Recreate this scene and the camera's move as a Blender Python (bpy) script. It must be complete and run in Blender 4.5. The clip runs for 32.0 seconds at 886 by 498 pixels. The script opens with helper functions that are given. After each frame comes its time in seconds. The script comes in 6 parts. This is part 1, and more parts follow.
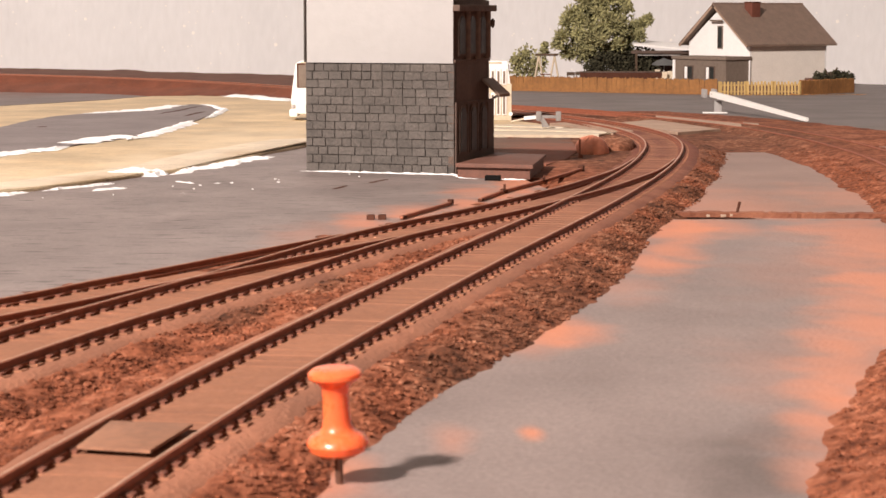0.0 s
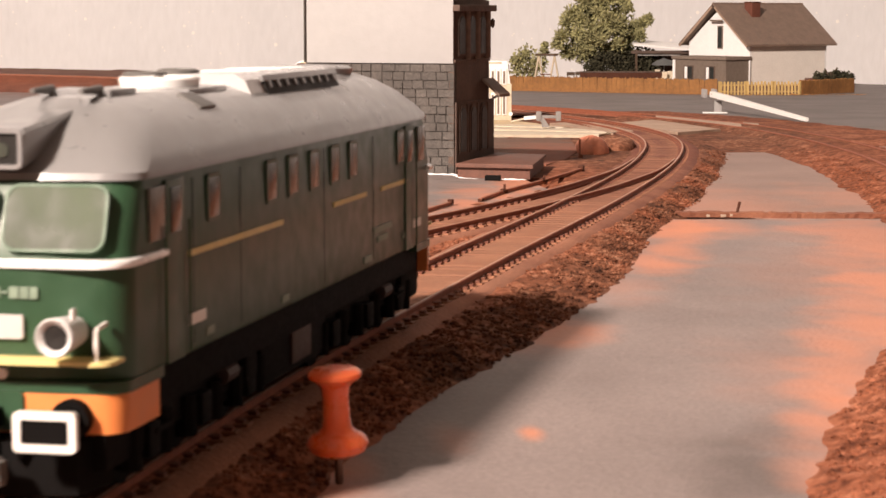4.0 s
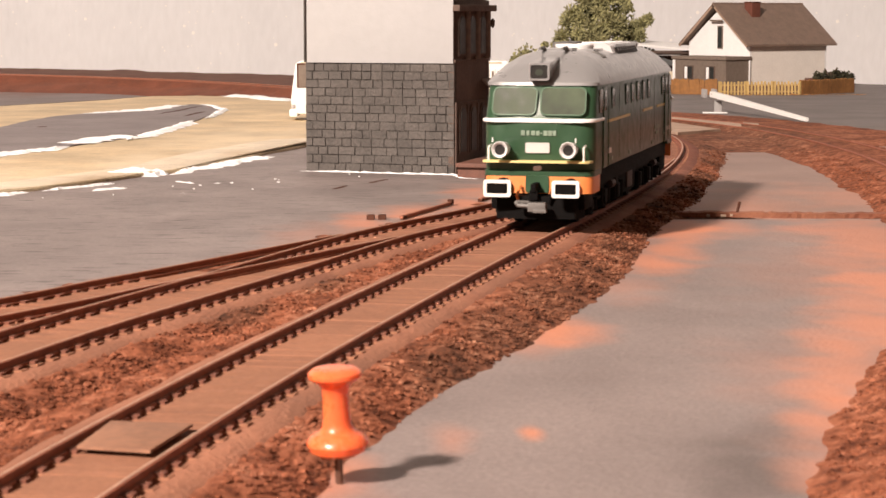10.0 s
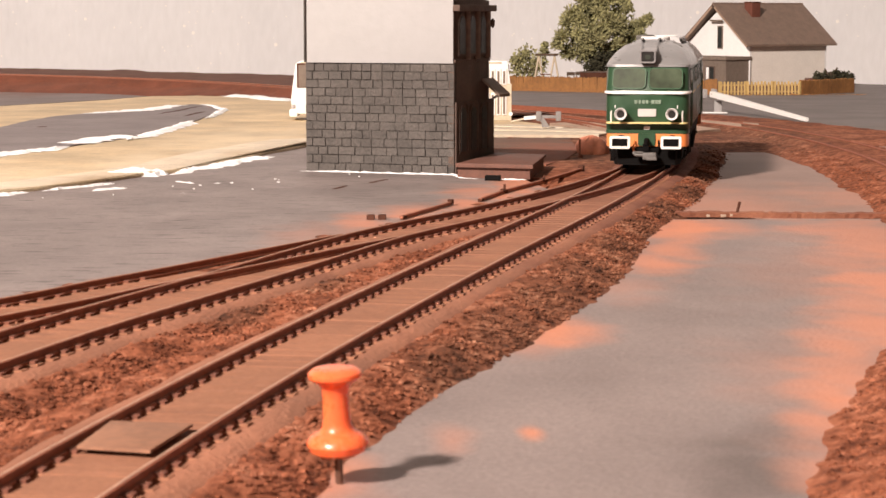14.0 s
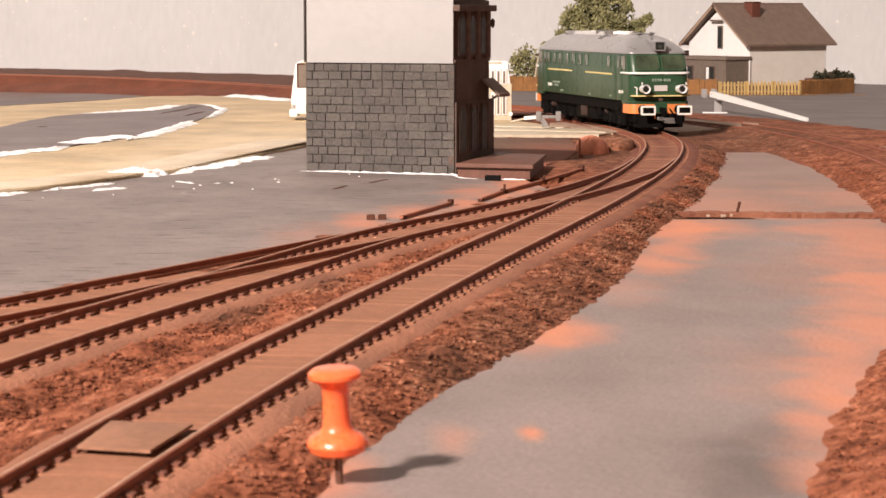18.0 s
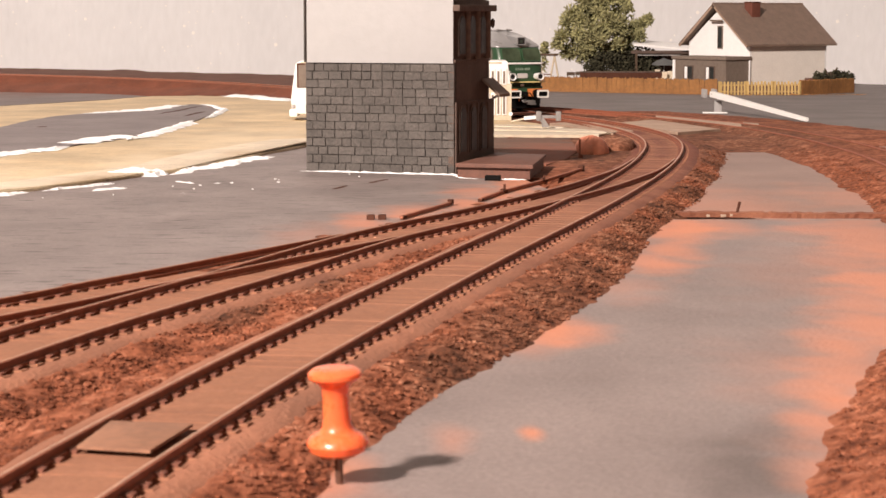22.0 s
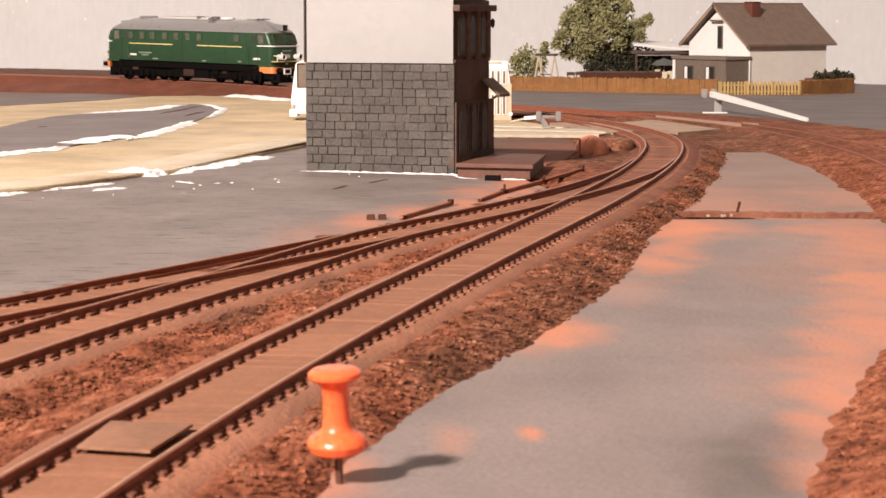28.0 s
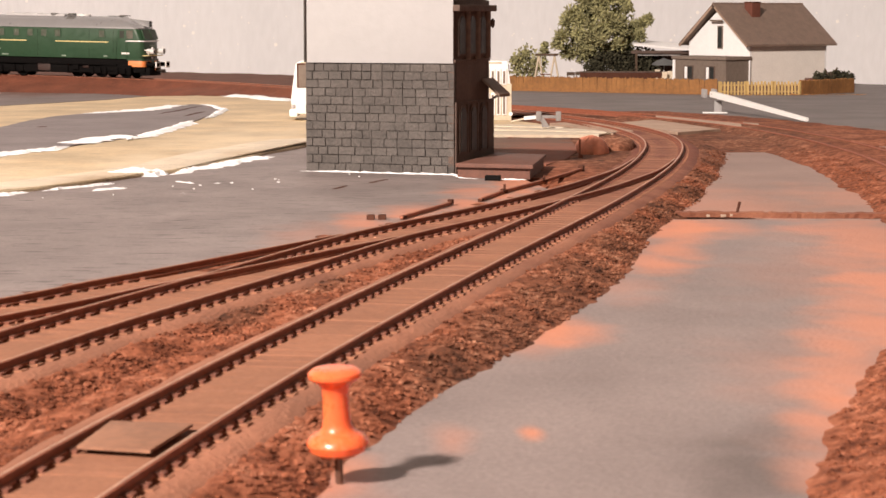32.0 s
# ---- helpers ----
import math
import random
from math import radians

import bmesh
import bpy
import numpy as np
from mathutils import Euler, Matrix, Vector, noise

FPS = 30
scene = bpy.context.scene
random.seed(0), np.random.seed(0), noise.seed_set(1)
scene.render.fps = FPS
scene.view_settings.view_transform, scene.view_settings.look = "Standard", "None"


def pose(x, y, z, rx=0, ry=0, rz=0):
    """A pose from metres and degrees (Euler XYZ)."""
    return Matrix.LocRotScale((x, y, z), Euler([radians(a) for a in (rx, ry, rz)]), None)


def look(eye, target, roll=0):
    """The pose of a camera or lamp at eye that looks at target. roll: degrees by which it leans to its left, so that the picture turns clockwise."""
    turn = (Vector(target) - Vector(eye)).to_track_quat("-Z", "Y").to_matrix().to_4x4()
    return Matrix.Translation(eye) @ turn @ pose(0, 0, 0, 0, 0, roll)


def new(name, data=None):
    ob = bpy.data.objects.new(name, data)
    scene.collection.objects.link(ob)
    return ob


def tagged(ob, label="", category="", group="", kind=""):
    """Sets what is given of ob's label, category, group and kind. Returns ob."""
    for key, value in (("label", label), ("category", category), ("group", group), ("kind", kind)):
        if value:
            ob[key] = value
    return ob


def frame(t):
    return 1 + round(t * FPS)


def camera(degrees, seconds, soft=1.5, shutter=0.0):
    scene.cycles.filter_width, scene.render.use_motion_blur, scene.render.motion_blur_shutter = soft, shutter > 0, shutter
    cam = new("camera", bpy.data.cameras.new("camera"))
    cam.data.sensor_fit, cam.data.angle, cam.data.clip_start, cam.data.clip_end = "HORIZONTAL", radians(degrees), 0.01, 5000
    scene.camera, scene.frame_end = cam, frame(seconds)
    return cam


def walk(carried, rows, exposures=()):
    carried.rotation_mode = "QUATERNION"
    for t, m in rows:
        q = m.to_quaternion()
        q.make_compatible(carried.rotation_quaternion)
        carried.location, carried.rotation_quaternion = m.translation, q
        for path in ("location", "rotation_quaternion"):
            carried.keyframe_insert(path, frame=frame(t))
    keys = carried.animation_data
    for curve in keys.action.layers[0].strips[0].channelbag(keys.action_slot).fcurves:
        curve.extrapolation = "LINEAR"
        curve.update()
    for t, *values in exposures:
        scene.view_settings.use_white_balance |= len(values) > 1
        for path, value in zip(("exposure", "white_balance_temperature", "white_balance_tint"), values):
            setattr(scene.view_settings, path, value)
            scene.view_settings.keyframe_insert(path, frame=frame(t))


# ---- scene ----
# A model railway in 1:87 on a table, filmed by a standing camera; railhead of the main line is z = 0.
cam = camera(22.96, 32.0, soft=1.5, shutter=0.6)
cam.data.dof.use_dof = True
cam.data.dof.focus_distance, cam.data.dof.aperture_fstop = 1.20, 150.0
EYE = (0.0, 0.0, 0.0616)
AIM = look(EYE, (0.0, 1.0, 0.0616 - math.tan(radians(6.137))), -0.02)
walk(cam, [(0.0, AIM), (32.0, AIM)], exposures=[(0.0, 0.0, 6500, 10), (1.5, 0.0, 6600, 10), (3.0, 0.05, 6850, 12), (6.0, 0.0, 6860, 12), (8.0, 0.0, 6820, 11), (10.0, 0.0, 6700, 10),
                                                    (13.0, 0.0, 6600, 10), (17.0, 0.0, 6550, 10), (25.0, 0.0, 6550, 10), (28.0, 0.0, 6560, 10), (32.0, 0.0, 6560, 10)])

S = 1 / 87.0          # prototype metres to model metres
rnd = random.Random(7)

# ---------------------------------------------------------------- light
world = bpy.data.worlds.new("room_air")
scene.world = world
world.use_nodes = True
world.node_tree.nodes["Background"].inputs[0].default_value = (1.0, 0.86, 0.76, 1)
world.node_tree.nodes["Background"].inputs[1].default_value = 0.020


def area_lamp(name, at, to, size, power, colour):
    data = bpy.data.lights.new(name, "AREA")
    data.shape, data.size, data.energy, data.color = "DISK", size, power, colour
    ob = new(name, data)
    ob.matrix_world = look(at, to)
    return ob


LAMP_AT = (-1.50, -1.60, 1.87)
area_lamp("ceiling_lamp_light", (LAMP_AT[0], LAMP_AT[1], LAMP_AT[2] - 0.07), (-0.5, -0.2, 0), 0.30, 318.0, (1.0, 0.845, 0.745))


# ---------------------------------------------------------------- materials
def material(name):
    m = bpy.data.materials.new(name)
    m.use_nodes = True
    return m, m.node_tree.nodes, m.node_tree.links, m.node_tree.nodes["Principled BSDF"]


def paint(name, colour, rough=0.5, vary=0.15, scale=300.0, bump=0.0, metal=0.0, fine=4.0, spec=0.5, coat=0.0, speck=None, island=False, ob_random=0.0, placed_grain=False, spread=0.25):
    """A coloured surface that varies at two scales, with fine relief."""
    m, n, l, p = material(name)
    geo = n.new("ShaderNodeNewGeometry")
    big = n.new("ShaderNodeTexNoise")
    big.inputs["Scale"].default_value, big.inputs["Detail"].default_value = scale, 3
    small = n.new("ShaderNodeTexNoise")
    small.inputs["Scale"].default_value, small.inputs["Detail"].default_value = scale * fine, 4
    tex = n.new("ShaderNodeTexCoord")
    for t in (big, small):
        l.new(geo.outputs["Position"] if placed_grain else tex.outputs["Object"], t.inputs["Vector"])
    add = n.new("ShaderNodeMath")
    add.operation = "ADD"
    l.new(big.outputs["Fac"], add.inputs[0])
    l.new(small.outputs["Fac"], add.inputs[1])
    ramp = n.new("ShaderNodeMapRange")
    ramp.inputs[1].default_value, ramp.inputs[2].default_value = 0.6, 1.4
    ramp.inputs[3].default_value, ramp.inputs[4].default_value = 1 - vary, 1 + vary
    l.new(add.outputs[0], ramp.inputs[0])
    mul = n.new("ShaderNodeVectorMath")
    mul.operation = "SCALE"
    mul.inputs[0].default_value = colour
    value = ramp.outputs[0]
    if ob_random or island:
        info = n.new("ShaderNodeObjectInfo") if ob_random else geo
        r2 = n.new("ShaderNodeMapRange")
        k = ob_random or spread
        r2.inputs[3].default_value, r2.inputs[4].default_value = 1 - k, 1 + k
        l.new(info.outputs["Random"] if ob_random else geo.outputs["Random Per Island"], r2.inputs[0])
        mm = n.new("ShaderNodeMath")
        mm.operation = "MULTIPLY"
        l.new(value, mm.inputs[0])
        l.new(r2.outputs[0], mm.inputs[1])
        value = mm.outputs[0]
    l.new(value, mul.inputs["Scale"])
    out = mul.outputs[0]
    if speck:
        v = n.new("ShaderNodeTexVoronoi")
        v.inputs["Scale"].default_value = speck[1]
        l.new(tex.outputs["Object"], v.inputs["Vector"])
        c = n.new("ShaderNodeMath")
        c.operation = "LESS_THAN"
        c.inputs[1].default_value = speck[2]
        l.new(v.outputs["Distance"], c.inputs[0])
        mix = n.new("ShaderNodeMix")
        mix.data_type = "RGBA"
        l.new(c.outputs[0], mix.inputs["Factor"])
        l.new(out, mix.inputs["A"])
        mix.inputs["B"].default_value = (*speck[0], 1)
        out = mix.outputs["Result"]
    l.new(out, p.inputs["Base Color"])
    rr = n.new("ShaderNodeMapRange")
    rr.inputs[1].default_value, rr.inputs[2].default_value = 0.3, 0.7
    rr.inputs[3].default_value, rr.inputs[4].default_value = max(0.03, rough - 0.08), min(1, rough + 0.08)
    l.new(small.outputs["Fac"], rr.inputs[0])
    l.new(rr.outputs[0], p.inputs["Roughness"])
    p.inputs["Metallic"].default_value = metal
    p.inputs["Specular IOR Level"].default_value = spec
    p.inputs["Coat Weight"].default_value = coat
    if bump:
        b = n.new("ShaderNodeBump")
        b.inputs["Strength"].default_value, b.inputs["Distance"].default_value = min(1, bump), 0.0006
        l.new(small.outputs["Fac"], b.inputs["Height"])
        l.new(b.outputs[0], p.inputs["Normal"])
    return m


def cover_of(n, l, flat, warp, places):
    """How far soft-edged blobs of (x, y, reach, strength) cover a surface, from 0 to 1."""
    total = None
    for x, y, r, k in places:
        d = n.new("ShaderNodeVectorMath")
        d.operation = "DISTANCE"
        l.new(flat.outputs[0], d.inputs[0])
        d.inputs[1].default_value = (x, y * 0.33, 0)
        w = n.new("ShaderNodeMath")
        w.operation = "MULTIPLY_ADD"
        l.new(warp.outputs["Fac"], w.inputs[0])
        w.inputs[1].default_value, w.inputs[2].default_value = r * 2.0, -r * 1.0
        a = n.new("ShaderNodeMath")
        l.new(d.outputs["Value"], a.inputs[0])
        l.new(w.outputs[0], a.inputs[1])
        f = n.new("ShaderNodeMapRange")
        f.interpolation_type = "SMOOTHSTEP"
        f.inputs[1].default_value, f.inputs[2].default_value = 0.0, r * 1.6
        f.inputs[3].default_value, f.inputs[4].default_value = k, 0
        l.new(a.outputs[0], f.inputs[0])
        if total is None:
            total = f.outputs[0]
        else:
            mx = n.new("ShaderNodeMath")
            mx.operation = "MAXIMUM"
            l.new(total, mx.inputs[0])
            l.new(f.outputs[0], mx.inputs[1])
            total = mx.outputs[0]
    return total


def sprayed(name, base, spray, blobs, stain=0.2, rough=0.6, bump=0.35, creases=0.3, dark=(), waves=0.006):
    """A painted board with soft patches of primer sprayed on it: blobs of (x, y, reach, strength)."""
    m, n, l, p = material(name)
    tex = n.new("ShaderNodeTexCoord")
    big = n.new("ShaderNodeTexNoise")
    big.inputs["Scale"].default_value, big.inputs["Detail"].default_value = 22, 4
    grain = n.new("ShaderNodeTexNoise")
    grain.inputs["Scale"].default_value, grain.inputs["Detail"].default_value = 900, 3
    warp = n.new("ShaderNodeTexNoise")
    warp.inputs["Scale"].default_value = 55
    for t in (big, grain, warp):
        l.new(tex.outputs["Object"], t.inputs["Vector"])
    flat = n.new("ShaderNodeVectorMath")
    flat.operation = "MULTIPLY"
    flat.inputs[1].default_value = (1, 0.33, 0)
    l.new(tex.outputs["Object"], flat.inputs[0])
    total, darkened = cover_of(n, l, flat, warp, blobs), cover_of(n, l, flat, warp, dark)
    tone = n.new("ShaderNodeMapRange")
    tone.inputs[1].default_value, tone.inputs[2].default_value = 0.3, 0.7
    tone.inputs[3].default_value, tone.inputs[4].default_value = 1 - stain, 1 + stain * 0.6
    l.new(big.outputs["Fac"], tone.inputs[0])
    g2 = n.new("ShaderNodeMapRange")
    g2.inputs[1].default_value, g2.inputs[2].default_value = 0.3, 0.7
    g2.inputs[3].default_value, g2.inputs[4].default_value = 0.87, 1.13
    l.new(grain.outputs["Fac"], g2.inputs[0])
    tm = n.new("ShaderNodeMath")
    tm.operation = "MULTIPLY"
    l.new(tone.outputs[0], tm.inputs[0])
    l.new(g2.outputs[0], tm.inputs[1])
    mp = n.new("ShaderNodeMapping")
    mp.inputs["Rotation"].default_value = (0, 0, 0.35)
    mp.inputs["Scale"].default_value = (80, 520, 1)
    l.new(tex.outputs["Object"], mp.inputs["Vector"])
    crease = n.new("ShaderNodeTexNoise")
    crease.inputs["Scale"].default_value, crease.inputs["Detail"].default_value = 1.0, 2
    l.new(mp.outputs[0], crease.inputs["Vector"])
    cr = n.new("ShaderNodeMapRange")
    cr.inputs[1].default_value, cr.inputs[2].default_value = 0.61, 0.68
    cr.inputs[3].default_value, cr.inputs[4].default_value = 1.0, 1.0 - creases
    l.new(crease.outputs["Fac"], cr.inputs[0])
    tm2 = n.new("ShaderNodeMath")
    tm2.operation = "MULTIPLY"
    l.new(tm.outputs[0], tm2.inputs[0])
    l.new(cr.outputs[0], tm2.inputs[1])
    tm = tm2
    sc = n.new("ShaderNodeVectorMath")
    sc.operation = "SCALE"
    sc.inputs[0].default_value = base
    l.new(tm.outputs[0], sc.inputs["Scale"])
    out = sc.outputs[0]
    # the dark places are mixed towards a third of the base colour
    if darkened is not None:
        mix = n.new("ShaderNodeMix")
        mix.data_type = "RGBA"
        l.new(darkened, mix.inputs["Factor"])
        l.new(out, mix.inputs["A"])
        mix.inputs["B"].default_value = (base[0] * 0.35, base[1] * 0.34, base[2] * 0.33, 1)
        out = mix.outputs["Result"]
    if total is not None:
        mix = n.new("ShaderNodeMix")
        mix.data_type = "RGBA"
        l.new(total, mix.inputs["Factor"])
        l.new(out, mix.inputs["A"])
        mix.inputs["B"].default_value = (*spray, 1)
        out = mix.outputs["Result"]
    l.new(out, p.inputs["Base Color"])
    p.inputs["Roughness"].default_value = rough
    b = n.new("ShaderNodeBump")
    b.inputs["Strength"].default_value, b.inputs["Distance"].default_value = bump, 0.0005
    l.new(grain.outputs["Fac"], b.inputs["Height"])
    swell = n.new("ShaderNodeBump")
    swell.inputs["Strength"].default_value, swell.inputs["Distance"].default_value = 0.35, waves
    l.new(big.outputs["Fac"], swell.inputs["Height"])
    l.new(b.outputs[0], swell.inputs["Normal"])
    l.new(swell.outputs[0], p.inputs["Normal"])
    return m


def granulate(name, dark=(), loose=False):
    """Glued granulate in red-brown crumbs; dark: places of (x, y, reach) that the red primer missed."""
    m, n, l, p = material(name)
    tex = n.new("ShaderNodeTexCoord")
    noises = []
    for scale, detail in ((40, 3), (260, 3), (620, 4)):
        t = n.new("ShaderNodeTexNoise")
        t.inputs["Scale"].default_value, t.inputs["Detail"].default_value = scale, detail
        l.new(tex.outputs["Object"], t.inputs["Vector"])
        noises.append(t.outputs["Fac"])
    total = None
    for f, w in zip(noises, (0.9, 1.25, 1.0)):
        a = n.new("ShaderNodeMath")
        a.operation = "MULTIPLY_ADD"
        l.new(f, a.inputs[0])
        a.inputs[1].default_value = w
        if total is None:
            a.inputs[2].default_value = -1.045
        else:
            l.new(total, a.inputs[2])
        total = a.outputs[0]
    colours = []
    for stops in (((0.15, (0.070, 0.020, 0.010)), (0.5, (0.215, 0.072, 0.037)), (0.70, (0.300, 0.110, 0.061)), (1.0, (0.44, 0.205, 0.128))),
                  ((0.15, (0.040, 0.018, 0.011)), (0.5, (0.145, 0.058, 0.033)), (0.74, (0.235, 0.102, 0.060)), (1.0, (0.44, 0.25, 0.165)))):
        ramp = n.new("ShaderNodeValToRGB")
        e = ramp.color_ramp.elements
        e[0].position, e[0].color = stops[0][0], (*stops[0][1], 1)
        e[1].position, e[1].color = stops[-1][0], (*stops[-1][1], 1)
        for q, c in stops[1:-1]:
            k = e.new(q)
            k.color = (*c, 1)
        l.new(total, ramp.inputs["Fac"])
        colours.append(ramp.outputs[0])
    out = colours[0]
    if dark:
        flat = n.new("ShaderNodeVectorMath")
        flat.operation = "MULTIPLY"
        flat.inputs[1].default_value = (1, 0.33, 0)
        l.new(tex.outputs["Object"], flat.inputs[0])
        cover = None
        for x, y, r in dark:
            d = n.new("ShaderNodeVectorMath")
            d.operation = "DISTANCE"
            l.new(flat.outputs[0], d.inputs[0])
            d.inputs[1].default_value = (x, y * 0.33, 0)
            f = n.new("ShaderNodeMapRange")
            f.interpolation_type = "SMOOTHSTEP"
            f.inputs[1].default_value, f.inputs[2].default_value = r * 0.4, r * 1.3
            f.inputs[3].default_value, f.inputs[4].default_value = 0.9, 0
            l.new(d.outputs["Value"], f.inputs[0])
            if cover is None:
                cover = f.outputs[0]
            else:
                mx = n.new("ShaderNodeMath")
                mx.operation = "MAXIMUM"
                l.new(cover, mx.inputs[0])
                l.new(f.outputs[0], mx.inputs[1])
                cover = mx.outputs[0]
        mix = n.new("ShaderNodeMix")
        mix.data_type = "RGBA"
        l.new(cover, mix.inputs["Factor"])
        l.new(out, mix.inputs["A"])
        l.new(colours[1], mix.inputs["B"])
        out = mix.outputs["Result"]
    if loose:
        geo, span, sc = n.new("ShaderNodeNewGeometry"), n.new("ShaderNodeMapRange"), n.new("ShaderNodeVectorMath")
        sc.operation = "SCALE"
        span.inputs[3].default_value, span.inputs[4].default_value = 0.66, 1.10
        l.new(geo.outputs["Random Per Island"], span.inputs[0])
        l.new(out, sc.inputs[0])
        l.new(span.outputs[0], sc.inputs["Scale"])
        out = sc.outputs[0]
    l.new(out, p.inputs["Base Color"])
    p.inputs["Roughness"].default_value = 0.95
    p.inputs["Specular IOR Level"].default_value = 0.2
    bp = n.new("ShaderNodeBump")
    bp.inputs["Strength"].default_value, bp.inputs["Distance"].default_value = (0.15 if loose else 0.55), 0.0006
    l.new(noises[2], bp.inputs["Height"])
    l.new(bp.outputs[0], p.inputs["Normal"])
    return m


def plaster(name, base):
    """A rough white wall with slanting brush streaks and small white specks."""
    m, n, l, p = material(name)
    tex = n.new("ShaderNodeTexCoord")
    mp = n.new("ShaderNodeMapping")
    mp.inputs["Rotation"].default_value = (0, 0.18, 0)
    mp.inputs["Scale"].default_value = (150, 150, 45)
    l.new(tex.outputs["Object"], mp.inputs["Vector"])
    streak = n.new("ShaderNodeTexNoise")
    streak.inputs["Scale"].default_value, streak.inputs["Detail"].default_value = 1.0, 4
    l.new(mp.outputs[0], streak.inputs["Vector"])
    patch = n.new("ShaderNodeTexNoise")
    patch.inputs["Scale"].default_value, patch.inputs["Detail"].default_value = 9, 3
    l.new(tex.outputs["Object"], patch.inputs["Vector"])
    add = n.new("ShaderNodeMath")
    l.new(streak.outputs["Fac"], add.inputs[0])
    l.new(patch.outputs["Fac"], add.inputs[1])
    rg = n.new("ShaderNodeMapRange")
    rg.inputs[1].default_value, rg.inputs[2].default_value, rg.inputs[3].default_value, rg.inputs[4].default_value = 0.6, 1.4, 0.94, 1.06
    l.new(add.outputs[0], rg.inputs[0])
    sc = n.new("ShaderNodeVectorMath")
    sc.operation = "SCALE"
    sc.inputs[0].default_value = base
    l.new(rg.outputs[0], sc.inputs["Scale"])
    out = sc.outputs[0]
    for scale, size in ((34, 0.075), (80, 0.085)):
        v = n.new("ShaderNodeTexVoronoi")
        v.inputs["Scale"].default_value = scale
        l.new(tex.outputs["Object"], v.inputs["Vector"])
        c = n.new("ShaderNodeMath")
        c.operation = "LESS_THAN"
        c.inputs[1].default_value = size
        l.new(v.outputs["Distance"], c.inputs[0])
        mix = n.new("ShaderNodeMix")
        mix.data_type = "RGBA"
        l.new(c.outputs[0], mix.inputs["Factor"])
        l.new(out, mix.inputs["A"])
        mix.inputs["B"].default_value = (0.95, 0.94, 0.92, 1)
        out = mix.outputs["Result"]
    l.new(out, p.inputs["Base Color"])
    p.inputs["Roughness"].default_value = 0.9
    b = n.new("ShaderNodeBump")
    b.inputs["Strength"].default_value, b.inputs["Distance"].default_value = 0.35, 0.002
    l.new(streak.outputs["Fac"], b.inputs["Height"])
    l.new(b.outputs[0], p.inputs["Normal"])
    return m


ORANGE = (0.60, 0.235, 0.135)
BARE = [(0.003, 0.400, 0.012), (0.014, 0.450, 0.013), (0.026, 0.500, 0.014), (0.038, 0.550, 0.014), (0.050, 0.610, 0.013), (0.063, 0.670, 0.012), (0.075, 0.730, 0.011), (0.090, 0.800, 0.011), (0.105, 0.880, 0.011),
        (0.120, 0.970, 0.012), (-0.045, 0.475, 0.008), (-0.030, 0.520, 0.008),
        (0.075, 1.03, 0.045), (0.110, 1.08, 0.04), (0.150, 1.18, 0.06), (0.090, 1.25, 0.06)]
M_BALLAST = granulate("red_brown_granulate", BARE)
M_INFILL = sprayed("tan_brown_infill", (0.312, 0.140, 0.080), (0.160, 0.046, 0.026), [(0.105, 1.16, 0.16, 1.0)], 0.22, 0.95, 0.35, 0.0)
M_LEDGE = sprayed("dusty_ledge", (0.330, 0.140, 0.082), (0.165, 0.048, 0.027), [(0.105, 1.16, 0.17, 1.0)], 0.3, 0.95, 0.9, 0.0)
M_SLEEPER = paint("brown_sleeper", (0.292, 0.129, 0.074), 0.85, 0.25, 500, 0.3, ob_random=0.15, placed_grain=True)
M_RAIL = paint("rusty_rail", (0.285, 0.098, 0.057), 0.65, 0.3, 400, 0.1, spec=0.3)
# dark chairs, darkened further to paint in the shade on their sides
M_CHAIR = paint("dark_shaded_rail_chair", (0.175, 0.063, 0.039), 0.8, 0.3, 300, 0.2, placed_grain=True)
# paler than worn steel needs: the glint on the rail is in this colour
M_RAILHEAD = paint("worn_railhead_glint", (0.45, 0.275, 0.19), 0.5, 0.3, 300, 0.0)
M_BURIED = paint("red_brown_sleeper", (0.155, 0.050, 0.030), 0.9, 0.3, 200, 0.3)
M_RODRED = paint("red_brown_rod", (0.31, 0.118, 0.070), 0.85, 0.35, 200, 0.3)
M_PLATEWOOD = paint("brown_plate_wood", (0.285, 0.142, 0.088), 0.85, 0.3, 60, 0.3, fine=9)
M_DIMGREY = paint("dull_grey_plastic", (0.24, 0.225, 0.22), 0.6, 0.15, 200)
M_PAD = sprayed("grey_brown_pad", (0.150, 0.088, 0.062), (0.25, 0.090, 0.055), [(0.060, 1.00, 0.034, 1.0), (0.048, 0.95, 0.022, 1.0), (0.052, 1.02, 0.020, 0.8)], 0.2, 0.95, 0.3, 0.2)
M_CLAY = paint("salmon_clay", (0.60, 0.225, 0.135), 0.9, 0.2, 90, 0.3)
